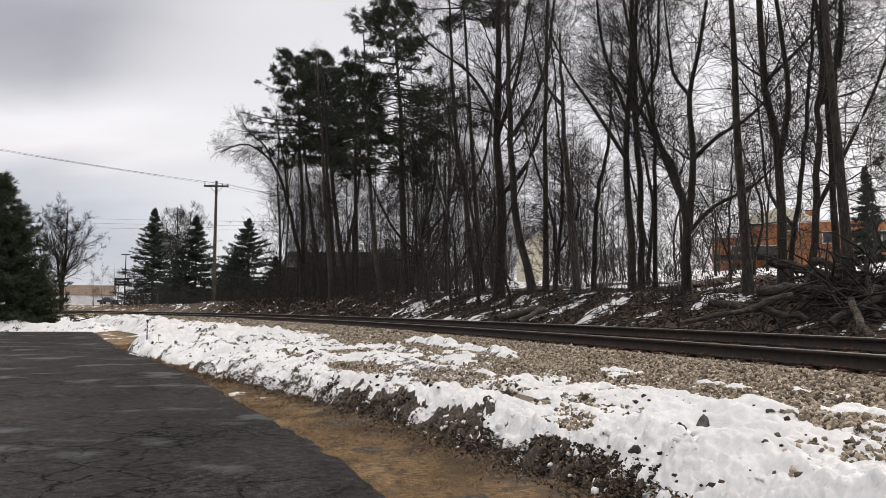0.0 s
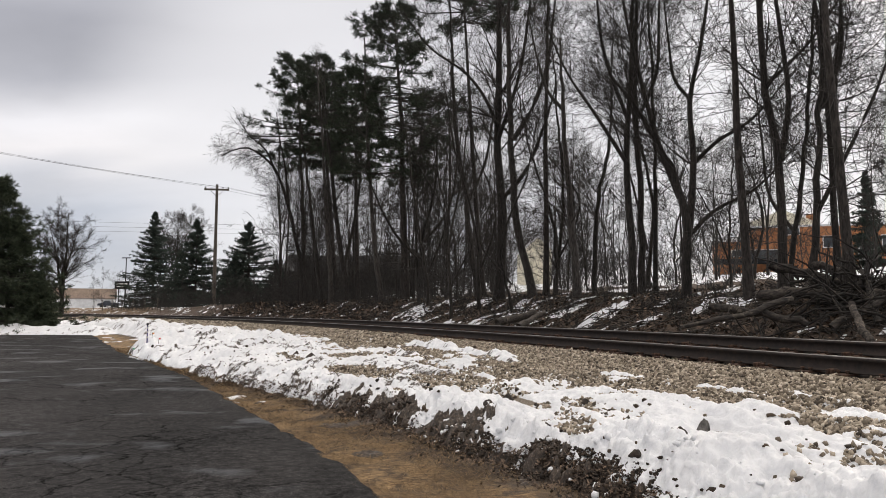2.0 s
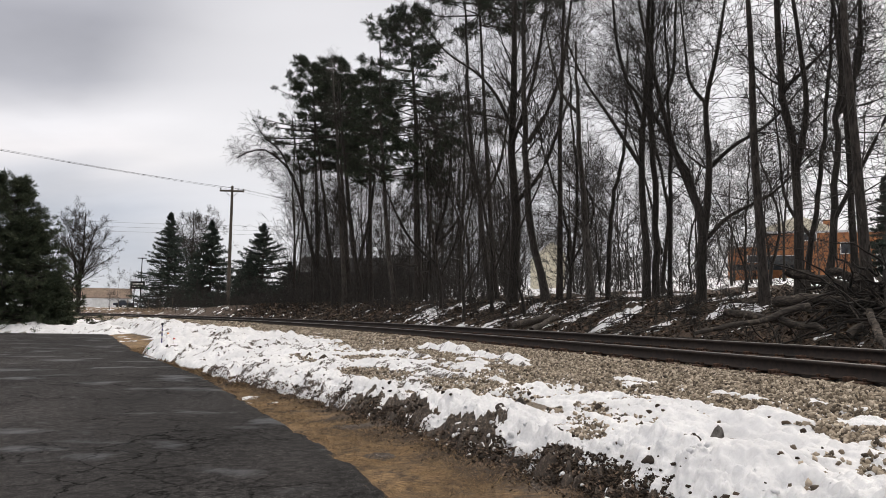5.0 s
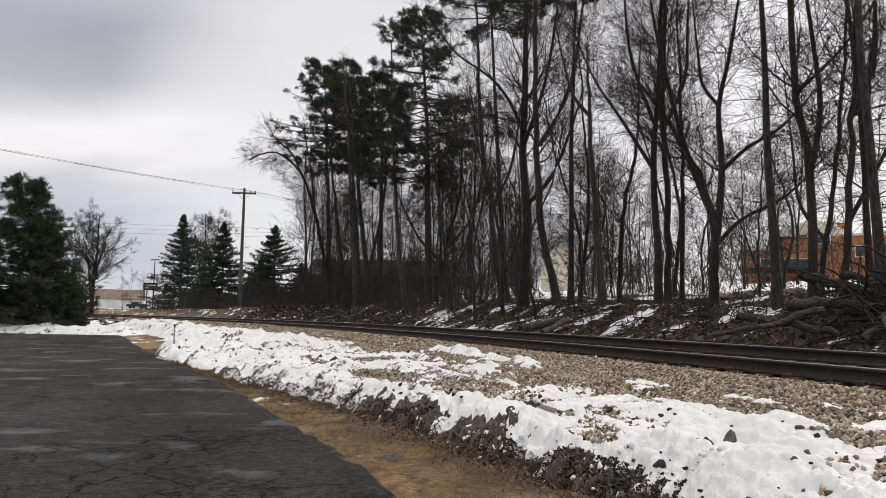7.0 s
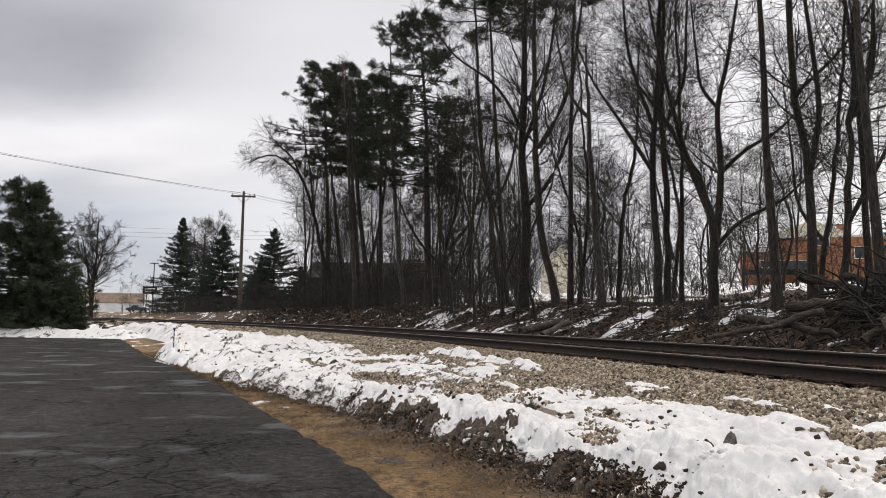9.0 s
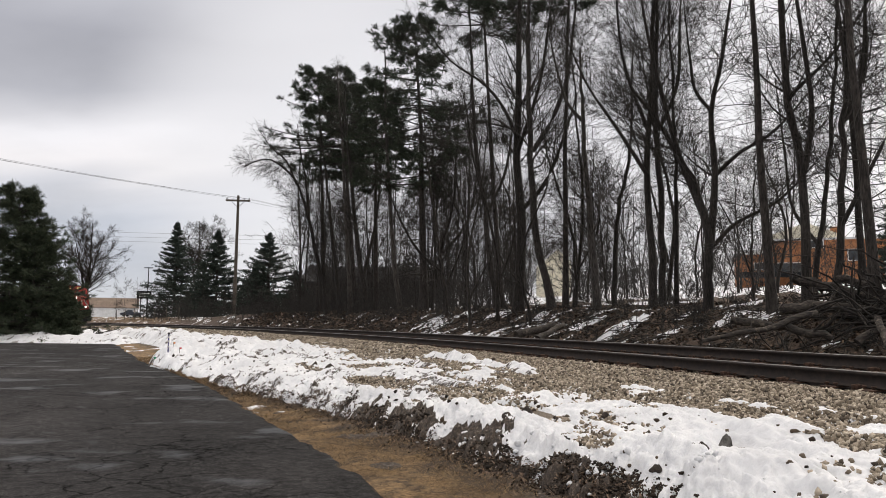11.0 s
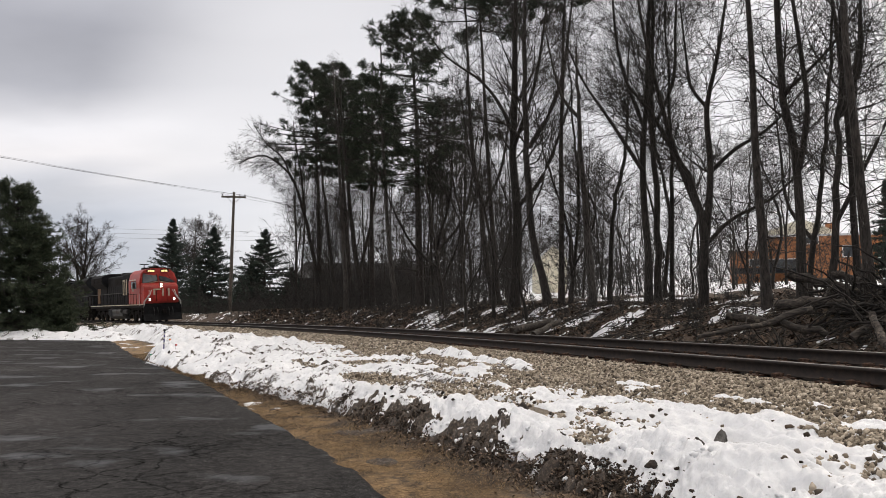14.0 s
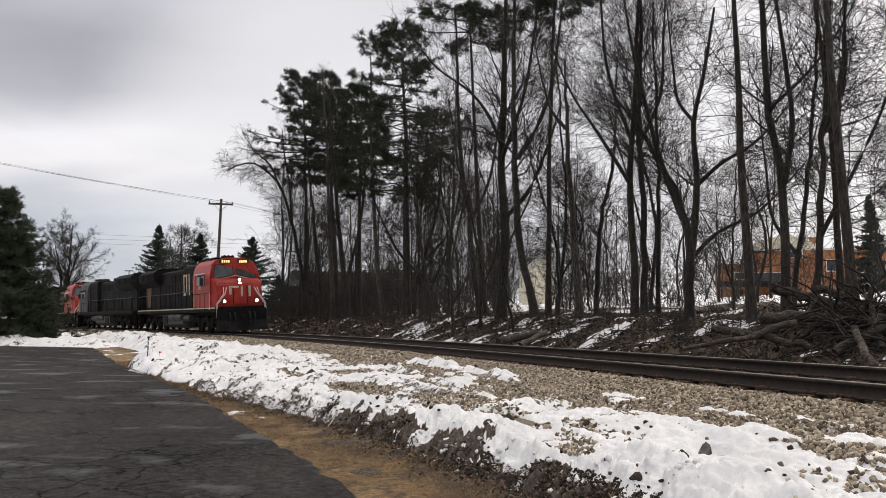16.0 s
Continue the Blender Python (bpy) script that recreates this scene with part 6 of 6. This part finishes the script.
def vehicle(x, y, turn, paint, label, name, high):
    car = tagged(empty(name, pose(x, y, ground_at(x, y), 0, 0, turn)), label, "vehicle")
    bm = bmesh.new()
    if high:
        prism(bm, [(-2.6, 0.4), (2.6, 0.4), (2.6, 1.1), (1.8, 1.25), (1.2, 2.0), (-2.5, 2.05), (-2.6, 1.2)], -0.95, 0.95)
    else:
        prism(bm, [(-2.8, 0.5), (2.8, 0.5), (2.8, 1.05), (1.5, 1.15), (0.8, 1.8), (-0.6, 1.8), (-0.9, 1.15), (-2.8, 1.15)], -0.95, 0.95)
    bmesh.ops.bevel(bm, geom=bm.edges[:], offset=0.06, segments=2, affect="EDGES")
    part("body", bm, paint, car)
    bm = bmesh.new()
    for s in (-1, 1):
        if high:
            box(bm, -2.2, 1.2, s * 0.96 - 0.01, s * 0.96 + 0.01, 1.3, 1.8)
        else:
            box(bm, -0.5, 0.8, s * 0.96 - 0.01, s * 0.96 + 0.01, 1.25, 1.65)
    part("side_window", bm, WINDOW, car)
    for wx in (-1.7, 1.7):
        for s in (-1, 1):
            bm = bmesh.new()
            rod(bm, (wx, s * 0.75, 0.38), (wx, s * 0.97, 0.38), 0.38, 18)
            part("wheel", bm, DARK, car)


vehicle(-87.2, 185, 175, CARBLUE, "dark blue pickup truck parked beyond the field", "pickup_truck", False)
vehicle(-84.5, 196, 5, CARWHITE, "white van parked by the far building", "van", True)


def roadside_sign():
    x, y = -68.2, 150.0
    z = ground_at(x, y)
    s = tagged(empty("roadside_sign", pose(x, y, z)), "black boxed roadside sign with pale writing on posts", "sign")
    bm = bmesh.new()
    box(bm, -1.5, 1.5, -0.2, 0.2, 6.05 - z, 7.65 - z, 0.04)
    part("sign_box", bm, BLACKP, s)
    bm = bmesh.new()
    box(bm, -1.2, 1.2, -0.22, -0.18, 6.95 - z, 7.25 - z)
    box(bm, -1.0, 0.9, -0.22, -0.18, 6.45 - z, 6.65 - z)
    part("writing", bm, WHITEP, s)
    for dx in (-0.7, 0.7):
        bm = bmesh.new()
        rod(bm, (dx, 0, -0.3), (dx, 0, 6.1 - z), 0.10, 10)
        part("post", bm, UNDER, s)


roadside_sign()


def light_mast():
    x, y = -72.0, 160.0
    z = ground_at(x, y)
    m = tagged(empty("light_mast", pose(x, y, z)), "tall thin lighting mast with a crossbar", "street lamp")
    bm = bmesh.new()
    rod(bm, (0, 0, -0.3), (0, 0, 13.4 - z), 0.16, 10, 0.09)
    part("shaft", bm, UNDER, m)
    bm = bmesh.new()
    box(bm, -1.0, 1.0, -0.1, 0.1, 13.3 - z, 13.5 - z)
    part("crossbar", bm, UNDER, m)


light_mast()


def fence_post(x, y):
    bm = bmesh.new()
    rod(bm, (0, 0, -0.3), (0, 0, 1.35), 0.06, 8, 0.05)
    rod(bm, (0, 0, 1.35), (0, 0, 1.40), 0.05, 8, 0.02)
    ob = part("fence_post", bm, POLEW)
    ob.matrix_basis = pose(x, y, ground_at(x, y))
    tagged(ob, "thin weathered fence post on the far bank", "fence post", "fence posts")


for k in range(7):
    fence_post(*map(float, on_arc(78 + k * 4.5, -6.2)))

# ---- evergreens and lone trees ----
for i, (x, y, top, w, lab) in enumerate(((-41.1, 100, 15.6, 6.0, "tall dark spruce with drooping boughs"), (-30.9, 88, 12.9, 5.6, "dark spruce beside the railway"), (-22.1, 80, 11.6, 6.6, "dark spruce at the edge of the wood"), (36.3, 60, 13.6, 2.0, "dark spruce near the brick building"), (-26.5, 90, 9.0, 3.4, "lower dark spruce between taller trees"), (-18.0, 76, 7.0, 3.4, "low dark spruce under taller ones"), (-25.0, 84, 7.6, 3.6, "low dark spruce under taller ones"), (-34.5, 93, 9.5, 3.6, "lower dark spruce between taller trees"))):
    h = top - ground_at(x, y)
    tagged(stand(spruce(300 + i, h, w, tiers=24 if i < 3 else 18, per=11, dense=1.7), x, y), lab, "spruce tree", "spruces")
for i, (x, y, top, w, lab) in enumerate(((-30.4, 47.0, 10.2, 5.0, "dense green pine clothed to the ground"), (-28.6, 46.6, 7.2, 3.4, "bushy pine beside a taller one"), (-34.6, 46.5, 9.8, 4.0, "dense green pine clothed to the ground"))):
    h = top - ground_at(x, y)
    tagged(stand(pine(320 + i, h, 0.16, (0, 0), 0.03, w, GREENER, "evergreen_tree", True, 0.36, 9), x, y), lab, "evergreen tree", "evergreens by the drive")
tagged(stand(spruce(323, 4.0 - ground_at(-26.4, 46.0), 1.5, "evergreen_tree", GREENER, 20, 14, 0.0, 1.2, 0.7), -26.4, 46.0), "low bushy green spruce by the snow bank", "evergreen tree", "evergreens by the drive")
tagged(stand(bare_tree(401, 14.0, 0.34, (0.3, 0), ((0.12, -1.8, 0, 0.75), (0.16, 2.2, 0, 0.7)), 44, 0.15, 2.0, 1.35, fine=0.010), -51.2, 95), "spreading leafless tree beyond the track", "tree")
tagged(stand(bare_tree(402, 17.0, 0.36, (-0.5, 0), ((0.15, -2.4, 0, 0.8), (0.2, 2.6, 0, 0.75)), 44, 0.2, 2.0, 1.3, fine=0.011), -46.0, 122), "spreading leafless tree behind the spruces", "tree")


# ---- fallen timber and bank ----
def log(pts, r0, r1, label, seed, stubs=5):
    rng = np.random.RandomState(seed)
    P = np.array(pts, float)
    t = np.linspace(0, 1, 10)
    k = np.linspace(0, 1, len(P))
    L = np.stack([np.interp(t, k, P[:, c]) for c in range(3)], 1) + rng.randn(10, 3) * 0.02
    ob = tagged(empty("fallen_log"), label, "log", "fallen logs")
    R = np.linspace(r0, r1, 10)[None]
    v, f = tubes(L[None], R, 9)
    e = np.array([[0, 1, 2, 3], [0, 3, 4, 5], [0, 5, 6, 7], [0, 7, 8, 0]][:3])
    mesh_object("stem", v, np.concatenate([f, e, e + 81]), DEADWOOD, ob, True)
    if stubs:
        P1, R1 = branch(rng, L[None], R, stubs, 0.1, 1.0, (40, 85), (0.5, 1.4), 5, 0.15, 0.04, 0.4, 0.3)
        P2, R2 = branch(rng, P1, R1, 3, 0.3, 1.0, (25, 60), (0.2, 0.6), 4, 0.2, 0.0, 0.5, 0.4)
        v, f = merge([tubes(P1, R1, 5), tubes(P2, R2, 3)])
        tagged(mesh_object("dead_branchwork", v, f, DEADWOOD, ob), kind="stuff")
    return ob


log(((7.85, 17.0, 2.64), (8.67, 16.5, 2.34), (9.7, 15.5, 1.9)), 0.12, 0.10, "weathered fallen log propped on a brush pile", 1, 3)
log(((6.85, 15.5, 1.87), (7.7, 15.2, 1.88), (8.7, 15.0, 1.84)), 0.12, 0.12, "thick fallen log with peeling bark", 2, 2)
log(((4.3, 13.0, 1.2), (5.43, 13.2, 1.41), (6.69, 13.6, 1.74)), 0.04, 0.065, "slender fallen trunk leaning up the bank", 3, 4)
log(((5.26, 14.0, 1.62), (5.98, 13.5, 1.47), (6.7, 13.0, 1.28)), 0.08, 0.07, "dark fallen log on the bank", 4, 3)
log(((7.48, 13.0, 1.60), (7.21, 12.0, 0.98)), 0.06, 0.07, "pale broken pole leaning on the brush pile", 5, 0)
log(((1.68, 22.0, 1.12), (3.02, 23.5, 1.42)), 0.13, 0.11, "grey fallen log on the leafy bank", 6, 1)
log(((2.14, 20.5, 1.05), (3.32, 23.0, 1.46)), 0.09, 0.08, "pale barkless fallen log on the bank", 7, 0)
log(((8.94, 17.0, 2.64), (9.5, 16.5, 2.3), (10.1, 16.0, 1.93)), 0.10, 0.08, "dark fallen limb on the brush pile", 8, 5)
log(((8.0, 14.2, 1.5), (8.9, 14.4, 1.9), (9.6, 14.0, 1.6)), 0.10, 0.06, "dark fallen limb on the brush pile", 9, 7)
log(((8.2, 13.4, 1.3), (8.8, 14.6, 2.1), (9.3, 15.8, 2.5)), 0.07, 0.04, "dark fallen limb on the brush pile", 10, 7)
log(((7.4, 13.6, 1.2), (8.4, 13.6, 1.7), (9.6, 13.8, 1.9)), 0.08, 0.05, "dark fallen limb on the brush pile", 11, 7)


def brush_pile():
    """A heap of crooked dead branches thrown up beside the track."""
    rng = np.random.RandomState(55)
    n = 100
    c = np.array([8.8, 14.7])
    P = np.empty((n, 7, 3))
    xy = c + rng.randn(n, 2) * np.array([0.7, 0.6])
    P[:, 0] = np.concatenate([xy, (land(xy[:, 0], xy[:, 1]) + rng.uniform(0.0, 0.55, n))[:, None]], 1)
    d = rng.randn(n, 3)
    d[:, 2] = rng.uniform(-0.1, 0.7, n)
    L = rng.uniform(0.7, 2.4, n)
    for j in range(1, 7):
        d = d / np.linalg.norm(d, axis=1, keepdims=True) + rng.randn(n, 3) * 0.22
        d[:, 2] -= 0.06
        P[:, j] = P[:, j - 1] + d / np.linalg.norm(d, axis=1, keepdims=True) * (L / 6)[:, None]
        P[:, j, 2] = np.maximum(P[:, j, 2], land(P[:, j, 0], P[:, j, 1]) + 0.02)
    R = rng.uniform(0.010, 0.045, n)[:, None] * np.linspace(1, 0.35, 7)[None]
    P1, R1 = branch(rng, P, R, 4, 0.2, 1.0, (30, 75), (0.3, 0.9), 5, 0.2, 0.02, 0.5, 0.35)
    v, f = merge([tubes(P, R, 5), tubes(P1, R1, 4)])
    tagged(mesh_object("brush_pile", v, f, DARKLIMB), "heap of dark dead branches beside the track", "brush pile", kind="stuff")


brush_pile()


def brush():
    """Saplings and scrub along the bank, in clumps."""
    rng = np.random.RandomState(21)
    for k, (n, s0, s1, v0, v1, h0, h1) in enumerate(((170, -4, 16, 4.8, 9, 0.3, 1.3), (300, 14, 45, 5.0, 10, 0.4, 2.4), (420, 40, 95, 5, 13, 0.5, 3.6), (240, 30, 66, 9, 24, 0.8, 7.0), (34, -8, 30, 9, 22, 0.5, 2.5), (220, 26, 70, 22, 45, 1.0, 9.0), (80, 47, 76, 8, 18, 1.5, 6.0), (60, 34, 58, 10, 22, 1.5, 6.0), (500, -2, 60, 3.2, 6.5, 0.25, 0.9))):
        s, v = rng.uniform(s0, s1, n), rng.uniform(v0, v1, n)
        x, y = on_arc(s, -v)
        ok = ~((x / y > 0.092) & (x / y < 0.152) & (y > 33)) & ~((x / y < -0.25) & (x / y > -0.36) & (h1 > 4))
        x, y = x[ok], y[ok]
        n = len(x)
        z = land(x, y) - 0.05
        h = h0 + (h1 - h0) * rng.rand(n) ** 1.6
        kk = 6
        d = rng.randn(n, 3) * 0.22
        d[:, 2] = 1
        P = np.empty((n, kk, 3))
        P[:, 0] = np.stack([x, y, z], 1)
        for j in range(1, kk):
            d = d + rng.randn(n, 3) * 0.13
            d[:, 2] = np.maximum(d[:, 2], 0.3)
            d /= np.linalg.norm(d, axis=1, keepdims=True)
            P[:, j] = P[:, j - 1] + d * (h / (kk - 1))[:, None]
        R = (0.004 + 0.007 * h)[:, None] * np.linspace(1, 0.35, kk)[None]
        P1, R1 = branch(rng, P, R, 7, 0.15, 1.0, (25, 70), (0.25 * h1 * 0.6, 0.5 * h1 * 0.6), 5, 0.16, 0.06, 0.6, 0.4)
        P2, R2 = branch(rng, P1, R1, 4, 0.2, 1.0, (25, 65), (0.12 * h1 * 0.6, 0.26 * h1 * 0.6), 3, 0.18, 0.02, 0.7, 0.5)
        vv, ff = merge([tubes(P, R, 4), tubes(P1, np.maximum(R1, 0.004 + 0.0003 * v1 * (k > 1)), 3), tubes(P2, np.maximum(R2, 0.0035 + 0.00025 * v1 * (k > 1)), 3)])
        tagged(mesh_object("undergrowth", vv, ff, TWIG), "tangled leafless brush on the railway bank", "undergrowth", kind="stuff")


brush()


def litter():
    """Dead leaves and sticks over the bank."""
    rng = np.random.RandomState(31)
    n = 42000
    s, v = -5 + 62 * rng.rand(n) ** 1.5, rng.uniform(2.6, 9.5, n)
    x, y = on_arc(s, -v)
    ok = bank_snow(s, v) < 0.35
    s, v, x, y = s[ok], v[ok], x[ok], y[ok]
    n = len(s)
    z = land(x, y) + 0.012
    k = rng.uniform(0.018, 0.05, n) * (1 + s / 40)
    a = rng.uniform(0, 6.283, n)
    t = rng.randn(n, 2) * 0.5
    c = np.array([(-1, -0.6), (1, -0.6), (0.8, 0.6), (-0.8, 0.6)])
    px = c[None, :, 0] * np.cos(a)[:, None] - c[None, :, 1] * np.sin(a)[:, None]
    py = c[None, :, 0] * np.sin(a)[:, None] + c[None, :, 1] * np.cos(a)[:, None]
    pz = px * t[:, :1] + py * t[:, 1:]
    vv = np.stack([x[:, None] + px * k[:, None], y[:, None] + py * k[:, None], z[:, None] + (pz + 0.4) * k[:, None]], -1)
    tagged(mesh_object("leaf_litter", vv.reshape(-1, 3), np.arange(n * 4).reshape(n, 4), LEAF), "brown dead leaves on the bank", "leaf litter", kind="stuff")
    n = 16000
    s = -4 + 16 * rng.rand(n) ** 1.5
    u = toe_u(s) + np.abs(rng.randn(n)) * 0.22 - 0.10
    x, y = on_arc(s, u)
    k = rng.uniform(0.006, 0.022, n)
    a = rng.uniform(0, 6.283, n)
    t = rng.randn(n, 2) * 0.5
    px = c[None, :, 0] * np.cos(a)[:, None] - 0.6 * c[None, :, 1] * np.sin(a)[:, None]
    py = c[None, :, 0] * np.sin(a)[:, None] + 0.6 * c[None, :, 1] * np.cos(a)[:, None]
    z = land(x, y) + np.clip(snow_depth(x, y)[0], 0, 1) + 0.006
    vv = np.stack([x[:, None] + px * k[:, None], y[:, None] + py * k[:, None], z[:, None] + (px * t[:, :1] + py * t[:, 1:] + 0.5) * k[:, None]], -1)
    tagged(mesh_object("leaf_litter", vv.reshape(-1, 3), np.arange(n * 4).reshape(n, 4), LEAF), "scraps of dead leaves and turf along the snow ridge", "leaf litter", kind="stuff")
    n = 2600
    s, v = -5 + 50 * rng.rand(n) ** 1.4, rng.uniform(2.6, 8, n)
    x, y = on_arc(s, -v)
    L = rng.uniform(0.25, 1.3, n)
    a = rng.uniform(0, 6.283, n)
    P = np.empty((n, 4, 3))
    for j in range(4):
        q = (j / 3 - 0.5) * L
        X, Y = x + np.cos(a) * q + rng.randn(n) * 0.03, y + np.sin(a) * q + rng.randn(n) * 0.03
        P[:, j] = np.stack([X, Y, land(X, Y) + 0.02 + rng.rand(n) * 0.10], 1)
    vv, ff = tubes(P, rng.uniform(0.005, 0.02, n)[:, None] * np.linspace(1, 0.6, 4)[None], 4)
    tagged(mesh_object("fallen_twigs", vv, ff, DEADWOOD), "grey fallen sticks over the bank", "twigs", kind="stuff")


litter()


def grass():
    """Matted dry blades on the verge."""
    rng = np.random.RandomState(41)
    n = 120000
    s = -4 + 30 * rng.rand(n) ** 1.9
    lo, hi = toe_u(s) - 0.15, edge_u(s) + 0.10
    u = lo + (hi - lo) * rng.rand(n)
    x, y = on_arc(s, u)
    ok = fbm(x * 1.7 + 12, y * 1.7, 4) + 0.22 > rng.uniform(-0.3, 0.4, n)
    x, y, s = x[ok], y[ok], s[ok]
    n = len(x)
    a = rng.uniform(0, 6.283, n)
    L = rng.uniform(0.025, 0.08, n)
    w = 0.0022 * (1 + s / 7)
    z = land(x, y) + 0.004
    d = np.stack([np.cos(a), np.sin(a), rng.uniform(0.05, 0.45, n)], 1)
    q = np.stack([-np.sin(a), np.cos(a), np.zeros(n)], 1)
    p = np.stack([x, y, z], 1)
    vv = np.stack([p - q * w[:, None], p + q * w[:, None], p + d * L[:, None] + q * w[:, None] * 0.4, p + d * L[:, None] - q * w[:, None] * 0.4], 1)
    tagged(mesh_object("dry_grass", vv.reshape(-1, 3), np.arange(n * 4).reshape(n, 4), STRAW), "matted straw-coloured dry grass on the verge", "grass", kind="stuff")


grass()


# ---- small things ----
PURPLE = simple("blue_violet_plastic", (0.05, 0.045, 0.16), (0.10, 0.09, 0.26), 20.0, 0.5, bump=0)
GREENF = simple("green_flag", (0.02, 0.25, 0.12), (0.04, 0.35, 0.18), 20.0, 0.6, bump=0)
REDF = simple("red_flag", (0.55, 0.03, 0.03), (0.65, 0.06, 0.05), 20.0, 0.6, bump=0)
ORANGEF = simple("orange_flag", (0.75, 0.25, 0.03), (0.85, 0.35, 0.06), 20.0, 0.6, bump=0)
ROCKM = simple("dark_wet_rock", (0.03, 0.027, 0.025), (0.16, 0.15, 0.14), 9.0, 0.8, bump=0.7, dist=0.02)


def top_of(x, y):
    d = float(snow_depth(np.array([x]), np.array([y]))[0][0])
    return ground_at(x, y) + max(d, 0.0)


def marker_post(x, y):
    z = top_of(x, y)
    p = tagged(empty("marker_post", pose(x, y, z)), "thin blue marker post with a dark cap in the snow", "marker post")
    bm = bmesh.new()
    rod(bm, (0, 0, -0.15), (0, 0, 0.56), 0.02, 10)
    part("shaft", bm, PURPLE, p)
    for h in (0.16, 0.33, 0.46):
        bm = bmesh.new()
        rod(bm, (0, 0, h), (0, 0, h + 0.05), 0.034, 10)
        part("band", bm, WHITEP, p)
    bm = bmesh.new()
    bmesh.ops.create_uvsphere(bm, u_segments=12, v_segments=8, radius=0.042, matrix=Matrix.Translation((0, 0, 0.60)))
    part("cap", bm, DARK, p)


def flag(x, y, mat, label):
    z = top_of(x, y)
    p = tagged(empty("marker_flag", pose(x, y, z, 0, 0, 20)), label, "marker flag", "marker flags")
    bm = bmesh.new()
    rod(bm, (0, 0, -0.1), (0, 0, 0.21), 0.006, 6)
    part("wire", bm, UNDER, p)
    bm = bmesh.new()
    box(bm, 0.0, 0.06, -0.004, 0.004, 0.15, 0.20, 0)
    for v in bm.verts:
        v.co.y += 0.03 * math.sin(v.co.x * 40)
    part("cloth", bm, mat, p)


marker_post(-9.45, 22.7)
flag(-9.9, 22.7, GREENF, "small green marker flag in the snow")
flag(-9.0, 22.5, REDF, "small red marker flag in the snow")
flag(-9.25, 22.6, ORANGEF, "small orange marker flag in the snow")


def rock(x, y, size, seed, label, tall=1.0, mat=ROCKM, name="rock"):
    bm = bmesh.new()
    bmesh.ops.create_icosphere(bm, subdivisions=3, radius=size)
    rng = random.Random(seed)
    o = Vector((rng.uniform(0, 50), rng.uniform(0, 50), 0))
    for v in bm.verts:
        k = 1 + 0.55 * noise.noise(v.co / size * 0.9 + o) + 0.22 * noise.noise(v.co / size * 2.6 + o)
        v.co *= k
        v.co.z *= tall
        if v.co.z > 0:
            v.co.x *= 1 - 0.45 * min(1, v.co.z / (size * tall))
            v.co.y *= 1 - 0.45 * min(1, v.co.z / (size * tall))
    ob = part(name, bm, mat)
    ob.matrix_basis = pose(x, y, top_of(x, y) + size * 0.15, 0, 0, rng.uniform(0, 360))
    tagged(ob, label, "rock")


rock(2.33, 6.42, 0.062, 5, "jagged grey rock standing in the snow", 1.9)
rock(2.2, 6.40, 0.05, 8, "dirty lump beside a rock in the snow", 0.7)
CLODM = simple("frozen_clod", (0.016, 0.012, 0.010), (0.06, 0.045, 0.035), 12.0, 0.95, bump=0.8, dist=0.02)
for i, (x, y, k) in enumerate(((0.73, 8.1, 0.07), (0.98, 6.9, 0.07), (0.5, 7.9, 0.06), (1.85, 5.6, 0.05), (1.5, 5.6, 0.06), (-2.9, 15.6, 0.10), (-0.6, 11.3, 0.08), (-3.5, 17.0, 0.08), (1.55, 7.8, 0.05))):
    rock(x, y, k, 60 + i, "dark frozen clod of earth on the snow", 0.8, CLODM, "dirt_clod")


def background_trees():
    """Thinner trees deeper in the wood and along its far side."""
    kinds = [bare_tree(500 + i, 12 + i * 1.1, 0.07 + 0.011 * i, (0.6 * (-1) ** i, 0.3), ((0.3, 0.9, 0.3, 0.6),) if i % 2 else (), 22, 0.10, 1.2, 0.8, fine=0.007) for i in range(6)]
    rng = random.Random(77)
    spots = []
    for s0, s1, v0, v1, n in ((-6, 22, 8.5, 20, 12), (30, 68, 8.5, 24, 58), (-6, 40, 20, 42, 18), (56, 74, 7, 14, 12)):
        for _ in range(n):
            s, v = rng.uniform(s0, s1), rng.uniform(v0, v1)
            x, y = on_arc(s, -v)
            spots.append((float(x), float(y)))
    for i in range(30):
        spots.append((rng.uniform(0, 24), rng.uniform(88, 116)))
    for i in range(34):
        spots.append((rng.uniform(-75, 75), rng.uniform(115, 170)))
    for i, (x, y) in enumerate(spots):
        if 24 < x < 45 and 60 < y < 84 or abs(x - 10) < 4 and 78 < y < 90 or 0.100 < x / y < 0.148 and y < 80 or x / y < -0.245 and y < 112:
            continue
        src = kinds[i % 6]
        ob = src if i < 6 else copy_thing(src, pose(0, 0, 0))
        stand(ob, x, y, rng.uniform(0, 360), rng.uniform(0.6, 1.1) if y < 100 else rng.uniform(0.45, 0.75))
        tagged(ob, "slender leafless tree in the wood" if y < 100 else "small leafless tree in the distance", "tree", "trees of the wood" if y < 100 else "distant trees")


background_trees()


def motions():
    for ob, k, flipped in ((LEAD, 0, False), (SECOND, 1, True), (THIRD, 2, False)):
        walk(ob, [(t, train_pose(s + k * SPACING, flipped)) for t, s in FRONT])


motions()
